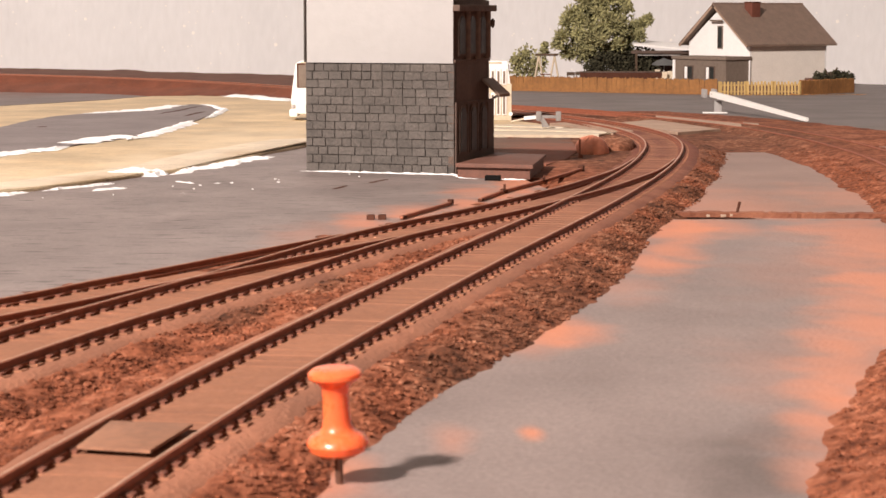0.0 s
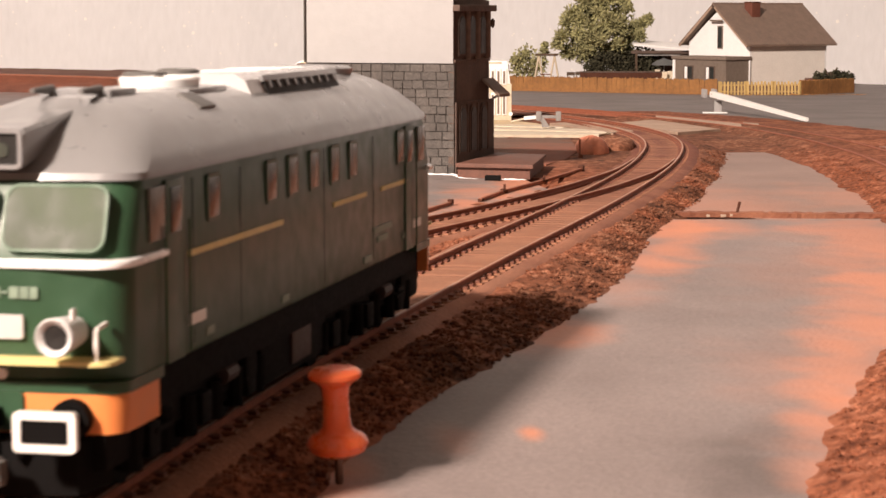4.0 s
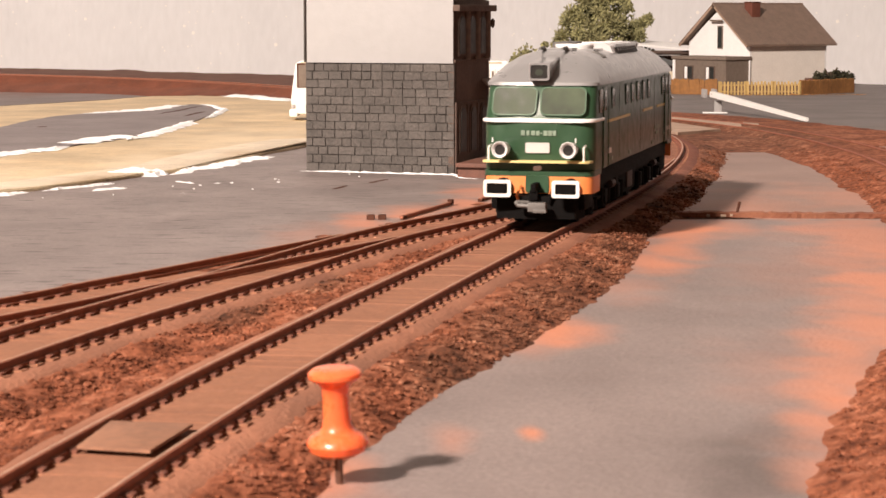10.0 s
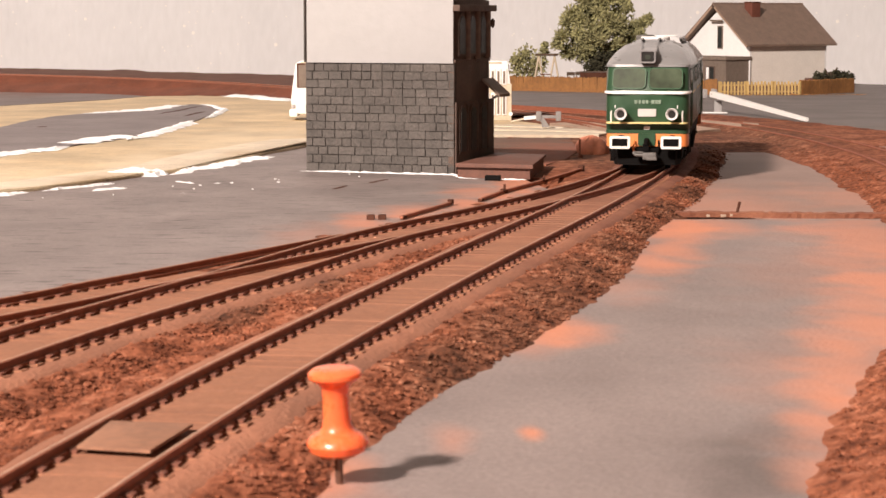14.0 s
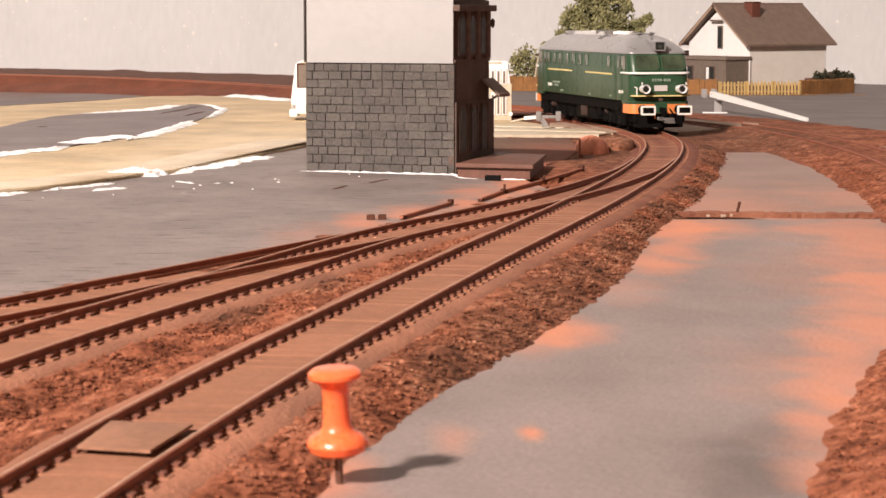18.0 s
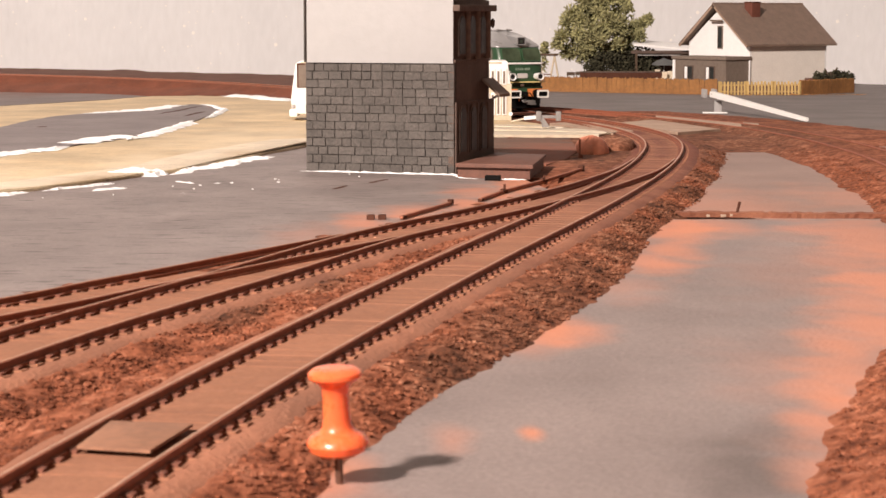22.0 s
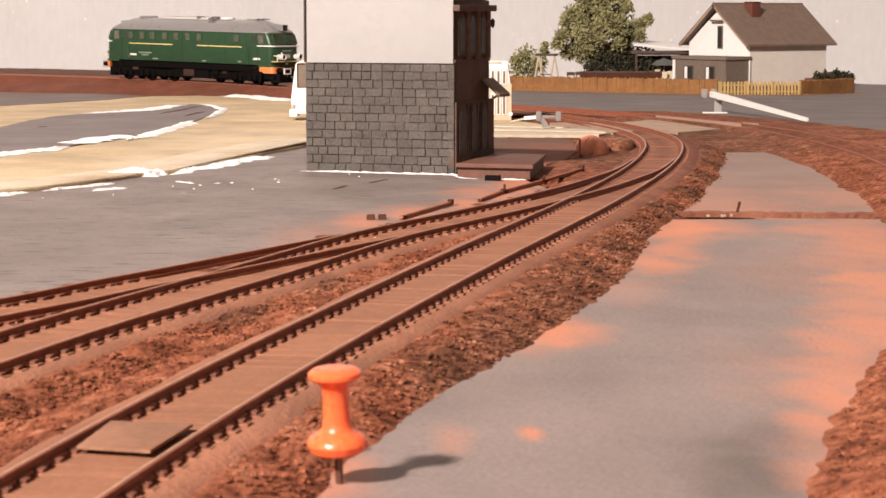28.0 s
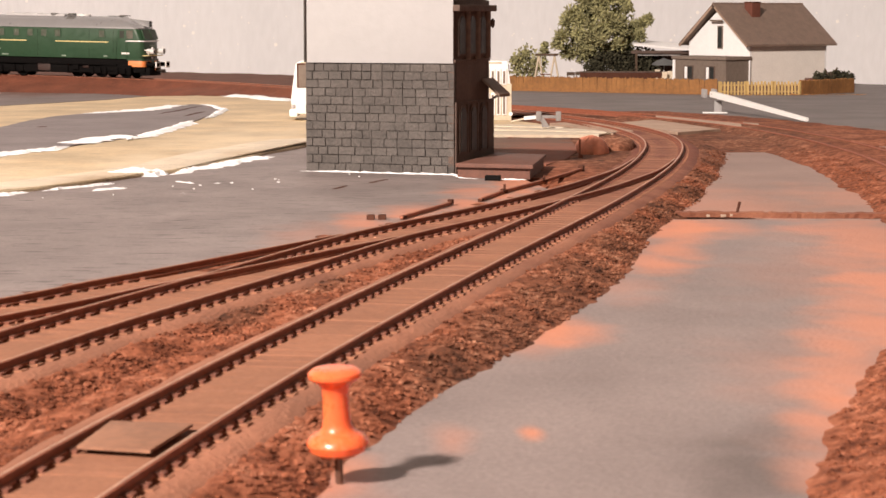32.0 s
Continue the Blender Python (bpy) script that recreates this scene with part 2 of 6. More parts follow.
M_BOARD_R = sprayed("grey_board_oversprayed", (0.242, 0.197, 0.189), ORANGE, [
    (0.0765, 0.6945, 0.013, 1.0), (0.0690, 0.6700, 0.012, 0.9), (0.0880, 0.705, 0.012, 0.55), (0.0650, 0.625, 0.010, 0.75), (0.0571, 0.592, 0.010, 0.8), (0.0231, 0.4627, 0.0085, 0.95), (0.0290, 0.4640, 0.007, 0.7), (0.0172, 0.4513, 0.007, 0.5),
    (0.0143, 0.3479, 0.0020, 0.85), (0.0014, 0.3418, 0.004, 0.4), (-0.0195, 0.3061, 0.008, 0.95), (-0.0150, 0.3161, 0.005, 0.6), (0.1290, 0.660, 0.022, 0.7), (0.1290, 0.620, 0.020, 0.75), (0.1107, 0.592, 0.013, 0.45), (0.1110, 0.545, 0.015, 0.8), (0.1000, 0.505, 0.012, 0.6), (0.0930, 0.470, 0.013, 0.75), (0.0817, 0.435, 0.009, 0.7),
    (0.0960, 0.500, 0.010, 0.5), (0.0760, 0.405, 0.011, 0.7), (0.0690, 0.378, 0.009, 0.9), (0.0625, 0.358, 0.006, 0.7), (0.0585, 0.316, 0.007, 0.65), (0.0880, 0.770, 0.010, 0.3), (0.0700, 0.400, 0.018, 0.2), (0.1000, 0.560, 0.024, 0.2),
    (0.0620, 0.640, 0.016, 0.3), (0.0440, 0.540, 0.010, 0.3)], 0.16, creases=0.06, dark=[(0.0455, 0.320, 0.0080, 0.7), (0.0411, 0.3083, 0.007, 0.6), (0.0530, 0.345, 0.006, 0.4), (0.0520, 0.335, 0.005, 0.36), (0.0390, 0.314, 0.004, 0.3), (0.0500, 0.490, 0.010, 0.2), (0.0620, 0.535, 0.012, 0.18), (0.0270, 0.405, 0.010, 0.16), (0.0800, 0.560, 0.012, 0.16)])
M_BOARD_REAR = sprayed("brown_tinted_board", (0.275, 0.190, 0.165), ORANGE, [(0.100, 0.760, 0.03, 0.35), (0.150, 0.80, 0.02, 0.4), (0.105, 0.93, 0.012, 0.3)], 0.16, creases=0.05)
M_BOARD_L = sprayed("grey_board", (0.240, 0.203, 0.197), ORANGE, [(-0.0253, 0.6732, 0.009, 0.8), (-0.0097, 0.7081, 0.010, 0.8), (0.0124, 0.7913, 0.012, 0.7), (0.030, 0.830, 0.010, 0.9), (0.018, 0.775, 0.008, 0.9), (0.008, 0.742, 0.008, 0.8), (0.026, 0.805, 0.008, 0.9), (-0.0825, 0.5108, 0.005, 0.7), (-0.040, 0.640, 0.012, 0.3)], 0.22, creases=0.8)
M_BOARD_DARK = sprayed("dark_grey_board", (0.150, 0.128, 0.124), ORANGE, [(0.240, 1.06, 0.022, 0.6), (0.222, 1.13, 0.012, 0.45), (0.30, 1.05, 0.03, 0.4)], 0.28, creases=0.4)
M_ISLAND = sprayed("purple_grey_board", (0.220, 0.190, 0.193), ORANGE, [], 0.22, creases=0.5)
M_FARBOARD = sprayed("grey_brown_board", (0.195, 0.155, 0.150), (0.15, 0.06, 0.04), [(-0.33, 1.77, 0.03, 0.8)], 0.25, creases=0.3)
M_ROAD = sprayed("raw_tan_board", (0.645, 0.505, 0.315), (0.80, 0.70, 0.53), [(-0.17, 0.80, 0.03, 0.5), (-0.10, 1.10, 0.04, 0.4), (-0.22, 0.93, 0.03, 0.4), (-0.13, 0.93, 0.02, 0.5), (-0.105, 1.00, 0.015, 0.5)], 0.26, creases=0.34, bump=0.5)
M_KERB = sprayed("pale_board_edge", (0.78, 0.68, 0.53), (0.50, 0.36, 0.21), [(-0.135, 0.83, 0.012, 0.6), (-0.09, 0.98, 0.010, 0.5)], 0.2, creases=0.4)
M_EARTH = paint("dark_brown_earth", (0.138, 0.060, 0.041), 0.95, 0.35, 60, 0.4, fine=10)
M_BANKRED = paint("red_brown_bank", (0.185, 0.060, 0.033), 0.95, 0.35, 45, 0.4, fine=10)
M_PLASTER = paint("white_filler", (0.90, 0.925, 0.95), 0.8, 0.06, 250, 0.5)
M_WALL = plaster("off_white_wall", (0.79, 0.808, 0.842))
M_ROOM = paint("beige_room_wall", (0.17, 0.138, 0.115), 0.9, 0.05, 8)
M_CEIL = paint("white_ceiling", (0.55, 0.53, 0.50), 0.9, 0.03, 5)
M_FLOOR = paint("brown_floor", (0.25, 0.15, 0.09), 0.5, 0.2, 6)
M_PIN = paint("orange_plastic", (0.88, 0.165, 0.058), 0.30, 0.05, 200, 0.0, coat=0.2)
M_PIN.node_tree.nodes["Principled BSDF"].inputs["Subsurface Weight"].default_value = 0.5
M_PIN.node_tree.nodes["Principled BSDF"].inputs["Subsurface Radius"].default_value = (0.004, 0.001, 0.0004)
M_PIN.node_tree.nodes["Principled BSDF"].inputs["Subsurface Scale"].default_value = 1.0
M_STEEL = paint("tarnished_steel", (0.20, 0.12, 0.09), 0.45, 0.2, 400, metal=0.7)
M_DARKSTONE = paint("dark_grey_brick", (0.090, 0.080, 0.074), 0.8, 0.42, 90, 0.7, fine=9, ob_random=0.10, placed_grain=True)
M_MORTAR = paint("dark_mortar", (0.060, 0.052, 0.047), 0.9, 0.6, 110, 0.3)
M_WHITECARD = paint("white_card", (0.385, 0.387, 0.396), 0.8, 0.05, 60, 0.3)
M_BLACKWALL = paint("brown_black_brick", (0.105, 0.070, 0.056), 0.75, 0.45, 90, 0.4, fine=8)
M_PIER = paint("grey_brown_column", (0.165, 0.122, 0.100), 0.7, 0.35, 120, 0.3)
M_DECK = paint("brown_deck", (0.140, 0.060, 0.042), 0.7, 0.25, 200, 0.2)
M_WHITE = paint("white_plastic", (0.84, 0.84, 0.83), 0.4, 0.04, 100)
M_PLATE = paint("grey_tan_card", (0.40, 0.285, 0.215), 0.8, 0.25, 60, 0.3, fine=8)
M_CREAM = paint("cream_plastic", (0.60, 0.52, 0.40), 0.5, 0.22, 70, 0.2, fine=7)
M_GREYPL = paint("grey_plastic", (0.36, 0.35, 0.35), 0.5, 0.1, 200)
M_HOUSEWALL = paint("house_render", (0.90, 0.91, 0.92), 0.8, 0.04, 120, 0.3)
M_SIDING = paint("roughcast_wall", (0.86, 0.83, 0.78), 0.9, 0.07, 90, 0.4, fine=6)
M_ROOF = paint("brown_roof", (0.205, 0.146, 0.116), 0.75, 0.2, 150, 0.3)
M_CHIMNEY = paint("red_chimney", (0.15, 0.050, 0.032), 0.8, 0.3, 500, 0.3)
M_ANNEX = paint("grey_brown_annex", (0.185, 0.148, 0.122), 0.8, 0.2, 300, 0.2)
M_FENCE = paint("ochre_wood_fence", (0.275, 0.128, 0.042), 0.8, 0.35, 60, 0.2, fine=7, ob_random=0.07, placed_grain=True)
M_FLOCK = paint("ochre_flock", (0.26, 0.135, 0.055), 0.95, 0.5, 300, 0.4)
M_DARK = paint("dark_opening", (0.02, 0.018, 0.018), 0.5, 0.2, 100)
M_GLASSDARK = paint("dark_window_glass", (0.03, 0.035, 0.035), 0.12, 0.2, 100, spec=0.6)
M_LEAF = paint("olive_foliage", (0.330, 0.320, 0.160), 0.85, 0.4, 60, 0.3, island=True, spread=0.42)
# the hedge's own dark green; under the tree this colour stands in for shade
M_LEAF2 = paint("dark_hedge_and_shade", (0.052, 0.050, 0.028), 0.9, 0.4, 120, 0.3, island=True)
M_BARK = paint("bark", (0.09, 0.06, 0.04), 0.9, 0.3, 200, 0.4)
M_LGREEN = paint("loco_green", (0.028, 0.071, 0.037), 0.36, 0.12, 60, spec=0.42)
M_LFRAME = paint("loco_frame_green", (0.040, 0.098, 0.050), 0.45, 0.1, 60, spec=0.3)
M_LROOF = paint("loco_grey_roof", (0.232, 0.232, 0.238), 0.34, 0.05, 60, coat=0.5)
# grey roof paint made paler, so the base colour carries the reflected glare
M_LHATCHGLARE = paint("loco_hatch_glare", (0.55, 0.55, 0.56), 0.2, 0.08, 100, coat=0.5)
M_LBLACK = paint("loco_black_frame", (0.0045, 0.004, 0.004), 0.75, 0.3, 300, spec=0.08)
M_LORANGE = paint("loco_orange", (0.78, 0.25, 0.075), 0.45, 0.08, 100)
M_LYELLOW = paint("loco_yellow", (0.70, 0.58, 0.26), 0.5, 0.1, 100)
# silver trim as near-white paint: the blown highlight sits in the base colour
M_LSILVER = paint("loco_silver_glare", (0.92, 0.92, 0.92), 0.25, 0.01, 100, metal=0.05, coat=0.5)
M_LRIM = paint("loco_lamp_grey", (0.68, 0.68, 0.68), 0.45, 0.1, 100)
# two paler copies of the side glass, with its reflection in the base colour
M_LSIDEPALE = paint("loco_sheen_pane", (0.135, 0.13, 0.108), 0.2, 0.3, 60, spec=0.6)
M_LSIDEDIM = paint("loco_dim_sheen_pane", (0.10, 0.115, 0.09), 0.16, 0.3, 60, spec=0.6)
M_DARKRUST = paint("dark_rust", (0.085, 0.036, 0.024), 0.8, 0.3, 300, 0.2, spec=0.1)
M_LWHITE = paint("loco_white", (0.82, 0.80, 0.76), 0.45, 0.05, 100)
M_LGLASS = paint("loco_window_glass", (0.052, 0.070, 0.043), 0.45, 0.5, 60, spec=0.14)
M_LPLATE = paint("loco_pale_plate", (0.52, 0.50, 0.50), 0.45, 0.06, 100)
M_LRECESS = paint("loco_dark_recess", (0.022, 0.020, 0.019), 0.6, 0.3, 100, spec=0.2)
M_LGLASSD = paint("loco_side_glass", (0.05, 0.06, 0.05), 0.12, 0.2, 50, spec=0.7)
M_LGREY = paint("loco_dull_grey", (0.13, 0.125, 0.12), 0.5, 0.15, 200)
M_LMARK = paint("loco_faded_mark", (0.20, 0.27, 0.21), 0.5, 0.15, 200)
M_LBROWN = paint("loco_brown_tank", (0.040, 0.020, 0.016), 0.6, 0.2, 200)


# ---------------------------------------------------------------- mesh helpers
def finish(me, angle=35):
    me.polygons.foreach_set("use_smooth", [True] * len(me.polygons))
    me.set_sharp_from_angle(angle=radians(angle))


def part(name, bm, mat, parent=None, label="", at=None, flat=False):
    me = bpy.data.meshes.new(name)
    bmesh.ops.recalc_face_normals(bm, faces=bm.faces)
    bm.to_mesh(me)
    bm.free()
    me.materials.append(mat)
    if not flat:
        finish(me)
    ob = new(name, me)
    if parent:
        ob.parent = parent
    if at is not None:
        ob.matrix_basis = at
    if label:
        tagged(ob, label)
    return ob


def shared(name, me, parent, m):
    ob = new(name, me)
    ob.parent = parent
    ob.matrix_basis = m
    return ob


def thing(name, label, category, m=None, group="", kind=""):
    ob = new(name)
    ob.empty_display_size = 0.01
    if m is not None:
        ob.matrix_basis = m
    return tagged(ob, label, category, group, kind)


def box(bm, c, d, bevel=0.0, m=None):
    """A box of centre c and size d, with rounded edges."""
    mat = Matrix.Translation(c) @ Matrix.Diagonal((*d, 1))
    if m is not None:
        mat = m @ mat
    vs = bmesh.ops.create_cube(bm, size=1, matrix=mat)["verts"]
    if bevel:
        es = list({e for v in vs for e in v.link_edges})
        bmesh.ops.bevel(bm, geom=es, offset=bevel, segments=2, profile=0.7, affect="EDGES")
    return bm


def boxed(c, d, bevel=0.0, m=None):
    return box(bmesh.new(), c, d, bevel, m)


def cyl(bm, c, r, length, axis="Z", seg=16, r2=None, bevel=0.0):
    turn = {"Z": Matrix(), "X": Matrix.Rotation(radians(90), 4, "Y"), "Y": Matrix.Rotation(radians(90), 4, "X")}[axis]
    vs = bmesh.ops.create_cone(bm, cap_ends=True, segments=seg, radius1=r, radius2=r if r2 is None else r2, depth=length,
                               matrix=Matrix.Translation(c) @ turn)["verts"]
    return bm


def lathe(profile, seg=28):
    """A turned form from (radius, height) pairs."""
    bm = bmesh.new()
    rings = []
    for r, z in profile:
        rings.append([bm.verts.new((r * math.cos(2 * math.pi * i / seg), r * math.sin(2 * math.pi * i / seg), z)) for i in range(seg)])
    for a, b in zip(rings, rings[1:]):
        for i in range(seg):
            bm.faces.new((a[i], a[(i + 1) % seg], b[(i + 1) % seg], b[i]))
    bm.faces.new(rings[0][::-1])
    bm.faces.new(rings[-1])
    return bm


def loft(rings, close=True):
    bm = bmesh.new()
    vr = [[bm.verts.new(p) for p in ring] for ring in rings]
    n = len(vr[0])
    for a, b in zip(vr, vr[1:]):
        for i in range(n):
            bm.faces.new((a[i], a[(i + 1) % n], b[(i + 1) % n], b[i]))
    if close:
        bm.faces.new(vr[0][::-1])
        bm.faces.new(vr[-1])
    return bm


def slab(points, z0, z1, bevel=0.0):
    """A plate with the outline points, from z0 up to z1."""
    bm = bmesh.new()
    low = [bm.verts.new((x, y, z0)) for x, y in points]
    high = [bm.verts.new((x, y, z1)) for x, y in points]
    n = len(points)
    bm.faces.new(low[::-1])
    top = bm.faces.new(high)
    for i in range(n):
        bm.faces.new((low[i], low[(i + 1) % n], high[(i + 1) % n], high[i]))
    if bevel:
        bmesh.ops.bevel(bm, geom=list(top.edges), offset=bevel, segments=2, profile=0.6, affect="EDGES")
    return bm


def rod(bm, a, b, r, seg=8):
    a, b = Vector(a), Vector(b)
    d = b - a
    m = Matrix.Translation((a + b) / 2) @ d.to_track_quat("Z", "Y").to_matrix().to_4x4()
    bmesh.ops.create_cone(bm, cap_ends=True, segments=seg, radius1=r, radius2=r, depth=d.length, matrix=m)
    return bm


def rough_edge(points, step=0.004, amount=0.0015, seed=1):
    """The outline points with its edges broken into small uneven steps."""
    r = random.Random(seed)
    out = []
    for i, (x, y) in enumerate(points):
        x2, y2 = points[(i + 1) % len(points)]
        n = max(1, int(math.hypot(x2 - x, y2 - y) / step))
        for k in range(n):
            t = k / n
            q = 0 if k == 0 else amount
            out.append((x + (x2 - x) * t + r.uniform(-q, q), y + (y2 - y) * t + r.uniform(-q, q)))
    return out


def heading(d):
    """A turn whose x axis runs along d and whose z axis is up."""
    x = d.normalized()
    y = Vector((0, 0, 1)).cross(x).normalized()
    return Matrix((x, y, x.cross(y))).transposed().to_4x4()


# ---------------------------------------------------------------- the lines of the tracks
STEP = 0.1


def spline(pts):
    C = np.array(pts)

    def at(s):
        u = min(max(s / STEP, 1e-6), len(C) - 3 - 1e-6)
        k = int(u)
        q = u - k
        w = np.array([(1 - q) ** 3, 3 * q ** 3 - 6 * q ** 2 + 4, -3 * q ** 3 + 3 * q ** 2 + 3 * q + 1, q ** 3]) / 6
        return w @ C[k:k + 4]
    at.length = (len(C) - 3) * STEP
    return at


# main line, ten centimetres from knot to knot; s = 0.3 lies beside the camera
MAIN = spline([(-0.088, -0.405), (-0.088, -0.305), (-0.0877, -0.205),
    (-0.0864, -0.105), (-0.0831, -0.005), (-0.0761, 0.0947), (-0.0654, 0.1941), (-0.0507, 0.293), (-0.0312, 0.391), (-0.0087, 0.4884),
    (0.0144, 0.5859), (0.0394, 0.683), (0.0619, 0.7809), (0.0829, 0.8794), (0.0992, 0.9794), (0.1106, 1.0798), (0.1070, 1.1798), (0.0886, 1.2774),
    (0.0577, 1.3731), (0.0187, 1.4665), (-0.025, 1.5577), (-0.0752, 1.6452), (-0.135, 1.7257), (-0.2073, 1.7937), (-0.2925, 1.8433), (-0.387, 1.8733),
    (-0.4861, 1.8853), (-0.5871, 1.88), (-0.687, 1.87), (-0.787, 1.86), (-0.887, 1.85)])


def rise(s):
    """Height of the main line's railhead: level, then climbing behind the station."""
    q = min(max((s - 1.75) / 0.55, 0.0), 1.6)
    return 0.0096 * q


def through_points(pts, step=0.008):
    """A smooth line through the points (Catmull-Rom), sampled evenly."""
    P = [Vector((2 * pts[0][0] - pts[1][0], 2 * pts[0][1] - pts[1][1]))] + [Vector(p) for p in pts] + [Vector((2 * pts[-1][0] - pts[-2][0], 2 * pts[-1][1] - pts[-2][1]))]
    fine = []
    for a, b, c, d in zip(P, P[1:], P[2:], P[3:]):
        for i in range(24):
            t = i / 24
            fine.append(0.5 * ((2 * b) + (c - a) * t + (2 * a - 5 * b + 4 * c - d) * t * t + (3 * b - a - 3 * c + d) * t ** 3))
    fine.append(P[-2])
    return even([(*p, 0.0) for p in fine], step)


def even(line, step):
    out, left = [Vector(line[0])], step
    for a, b in zip(line, line[1:]):
        a, b = Vector(a), Vector(b)
        d = (b - a).length
        while d > 0 and left <= d:
            out.append(a + (b - a) * (left / d))
            left += step
        left -= d
    return out


main_line = even([(*MAIN(0.012 * i), rise(0.012 * i)) for i in range(int(MAIN.length / 0.012))], 0.0068)
siding_line = through_points([(-0.114, 0.285), (-0.098, 0.345), (-0.0789, 0.4189), (-0.0636, 0.4693), (-0.0454, 0.5252), (-0.0325, 0.568), (-0.0189, 0.6108), (-0.0046, 0.6458),
                              (0.0110, 0.6808), (0.0290, 0.724), (0.0510, 0.7826), (0.0683, 0.838), (0.0796, 0.8795), (0.0925, 0.945)], 0.0068)
third_line = through_points([(-0.200, 0.290), (-0.160, 0.345), (-0.125, 0.402), (-0.0881, 0.4701), (-0.0757, 0.4974), (-0.0597, 0.5289), (-0.0483, 0.553), (-0.0350, 0.5805), (-0.0195, 0.612)], 0.0068)
outer_line = through_points([(-0.020, 1.570), (0.030, 1.505), (0.085, 1.422), (0.128, 1.335), (0.158, 1.255), (0.178, 1.170), (0.190, 1.070), (0.193, 0.960), (0.188, 0.840), (0.180, 0.720), (0.164, 0.600), (0.138, 0.480), (0.106, 0.375), (0.079, 0.280), (0.052, 0.190)], 0.0068)


# ---------------------------------------------------------------- the room
def structure(name, bm, mat, label, category):
    return tagged(part(name, bm, mat), label, category, kind="structure")


structure("wall_north", boxed((0, 2.85, 0.525), (5.2, 0.10, 2.85)), M_WALL, "off-white rough plastered wall with small white specks", "wall")
structure("wall_west", boxed((-2.65, -0.05, 0.525), (0.10, 5.7, 2.85)), M_ROOM, "beige painted room wall", "wall")
structure("wall_east", boxed((2.65, -0.05, 0.525), (0.10, 5.7, 2.85)), M_ROOM, "beige painted room wall", "wall")
structure("wall_south", boxed((0, -2.95, 0.525), (5.2, 0.10, 2.85)), M_ROOM, "beige painted room wall", "wall")
structure("ceiling", boxed((0, -0.05, 2.00), (5.4, 5.9, 0.10)), M_CEIL, "plain white ceiling of the room", "ceiling")
structure("floor", boxed((0, -0.05, -0.95), (5.4, 5.9, 0.10)), M_FLOOR, "brown wooden floor of the room", "floor")
lamp = thing("ceiling_lamp", "round white ceiling lamp with a glass shade, switched on", "lamp", pose(*LAMP_AT))
part("canopy", lathe([(0.05, 0.18), (0.06, 0.16), (0.06, 0.12), (0.02, 0.10), (0.02, 0.0)]), M_WHITE, lamp)
part("shade", lathe([(0.02, 0.0), (0.12, -0.01), (0.17, -0.03), (0.175, -0.045), (0.165, -0.045), (0.02, -0.012)]), M_WHITE, lamp)

# the table that carries the layout
structure("ground", slab([(-1.15, -0.6), (1.1, -0.6), (1.1, 1.75), (0.55, 1.99), (0.41, 2.08), (0.36, 2.27), (-1.15, 2.29)], -0.05, -0.0092), M_EARTH,
          "red-brown painted baseboard of the model railway", "ground")
table = thing("layout_table", "wooden table frame that carries the model railway", "table", pose(0, 0, 0))
part("frame", boxed((-0.02, 0.85, -0.09), (2.0, 2.7, 0.08), 0.004), M_FLOOR, table)
for x in (-0.95, 0.9):
    for y in (-0.4, 2.1):
        part("leg", boxed((x, y, -0.515), (0.07, 0.07, 0.77), 0.004), M_FLOOR, table)


# ---------------------------------------------------------------- tracks
def normals(line):
    out = []
    for i in range(len(line)):
        d = line[min(i + 1, len(line) - 1)] - line[max(i - 1, 0)]
        out.append(Vector((d.y, -d.x, 0)).normalized())
    return out


def sweep(line, off, profile):
    nn = normals(line)
    return loft([[p + k * (off + a) + Vector((0, 0, b)) for a, b in profile] for p, k in zip(line, nn)])


LOW = 0.72            # rails are low
RAIL = [(a, b * LOW) for a, b in [(-0.00095, -0.0024), (0.00095, -0.0024), (0.0009, -0.0020), (0.00028, -0.0018), (0.00028, -0.0008), (0.0005, -0.0006), (0.00048, -0.0001), (0.0003, 0),
        (-0.0003, 0), (-0.00048, -0.0001), (-0.0005, -0.0006), (-0.00028, -0.0008), (-0.00028, -0.0018), (-0.0009, -0.0020)]]
GAUGE = 0.0087


def sleeper_mesh(mat):
    bm = boxed((0, 0, -0.00265), (0.0031, 0.0234, 0.0017), 0.0002)
    wood = set(bm.faces)
    for y in (-GAUGE, GAUGE):
        for k in (-1, 1):
            box(bm, (0, y + k * 0.00125, -0.00158), (0.0019, 0.0018, 0.0006))
    for f in bm.faces:
        f.material_index = 0 if f in wood else 1
    me = bpy.data.meshes.new("sleeper")
    bm.to_mesh(me)
    bm.free()
    me.materials.append(mat)
    me.materials.append(M_CHAIR)
    return me


SLEEPER = sleeper_mesh(M_SLEEPER)
PIECES = []       # sleepers and bricks are linked last


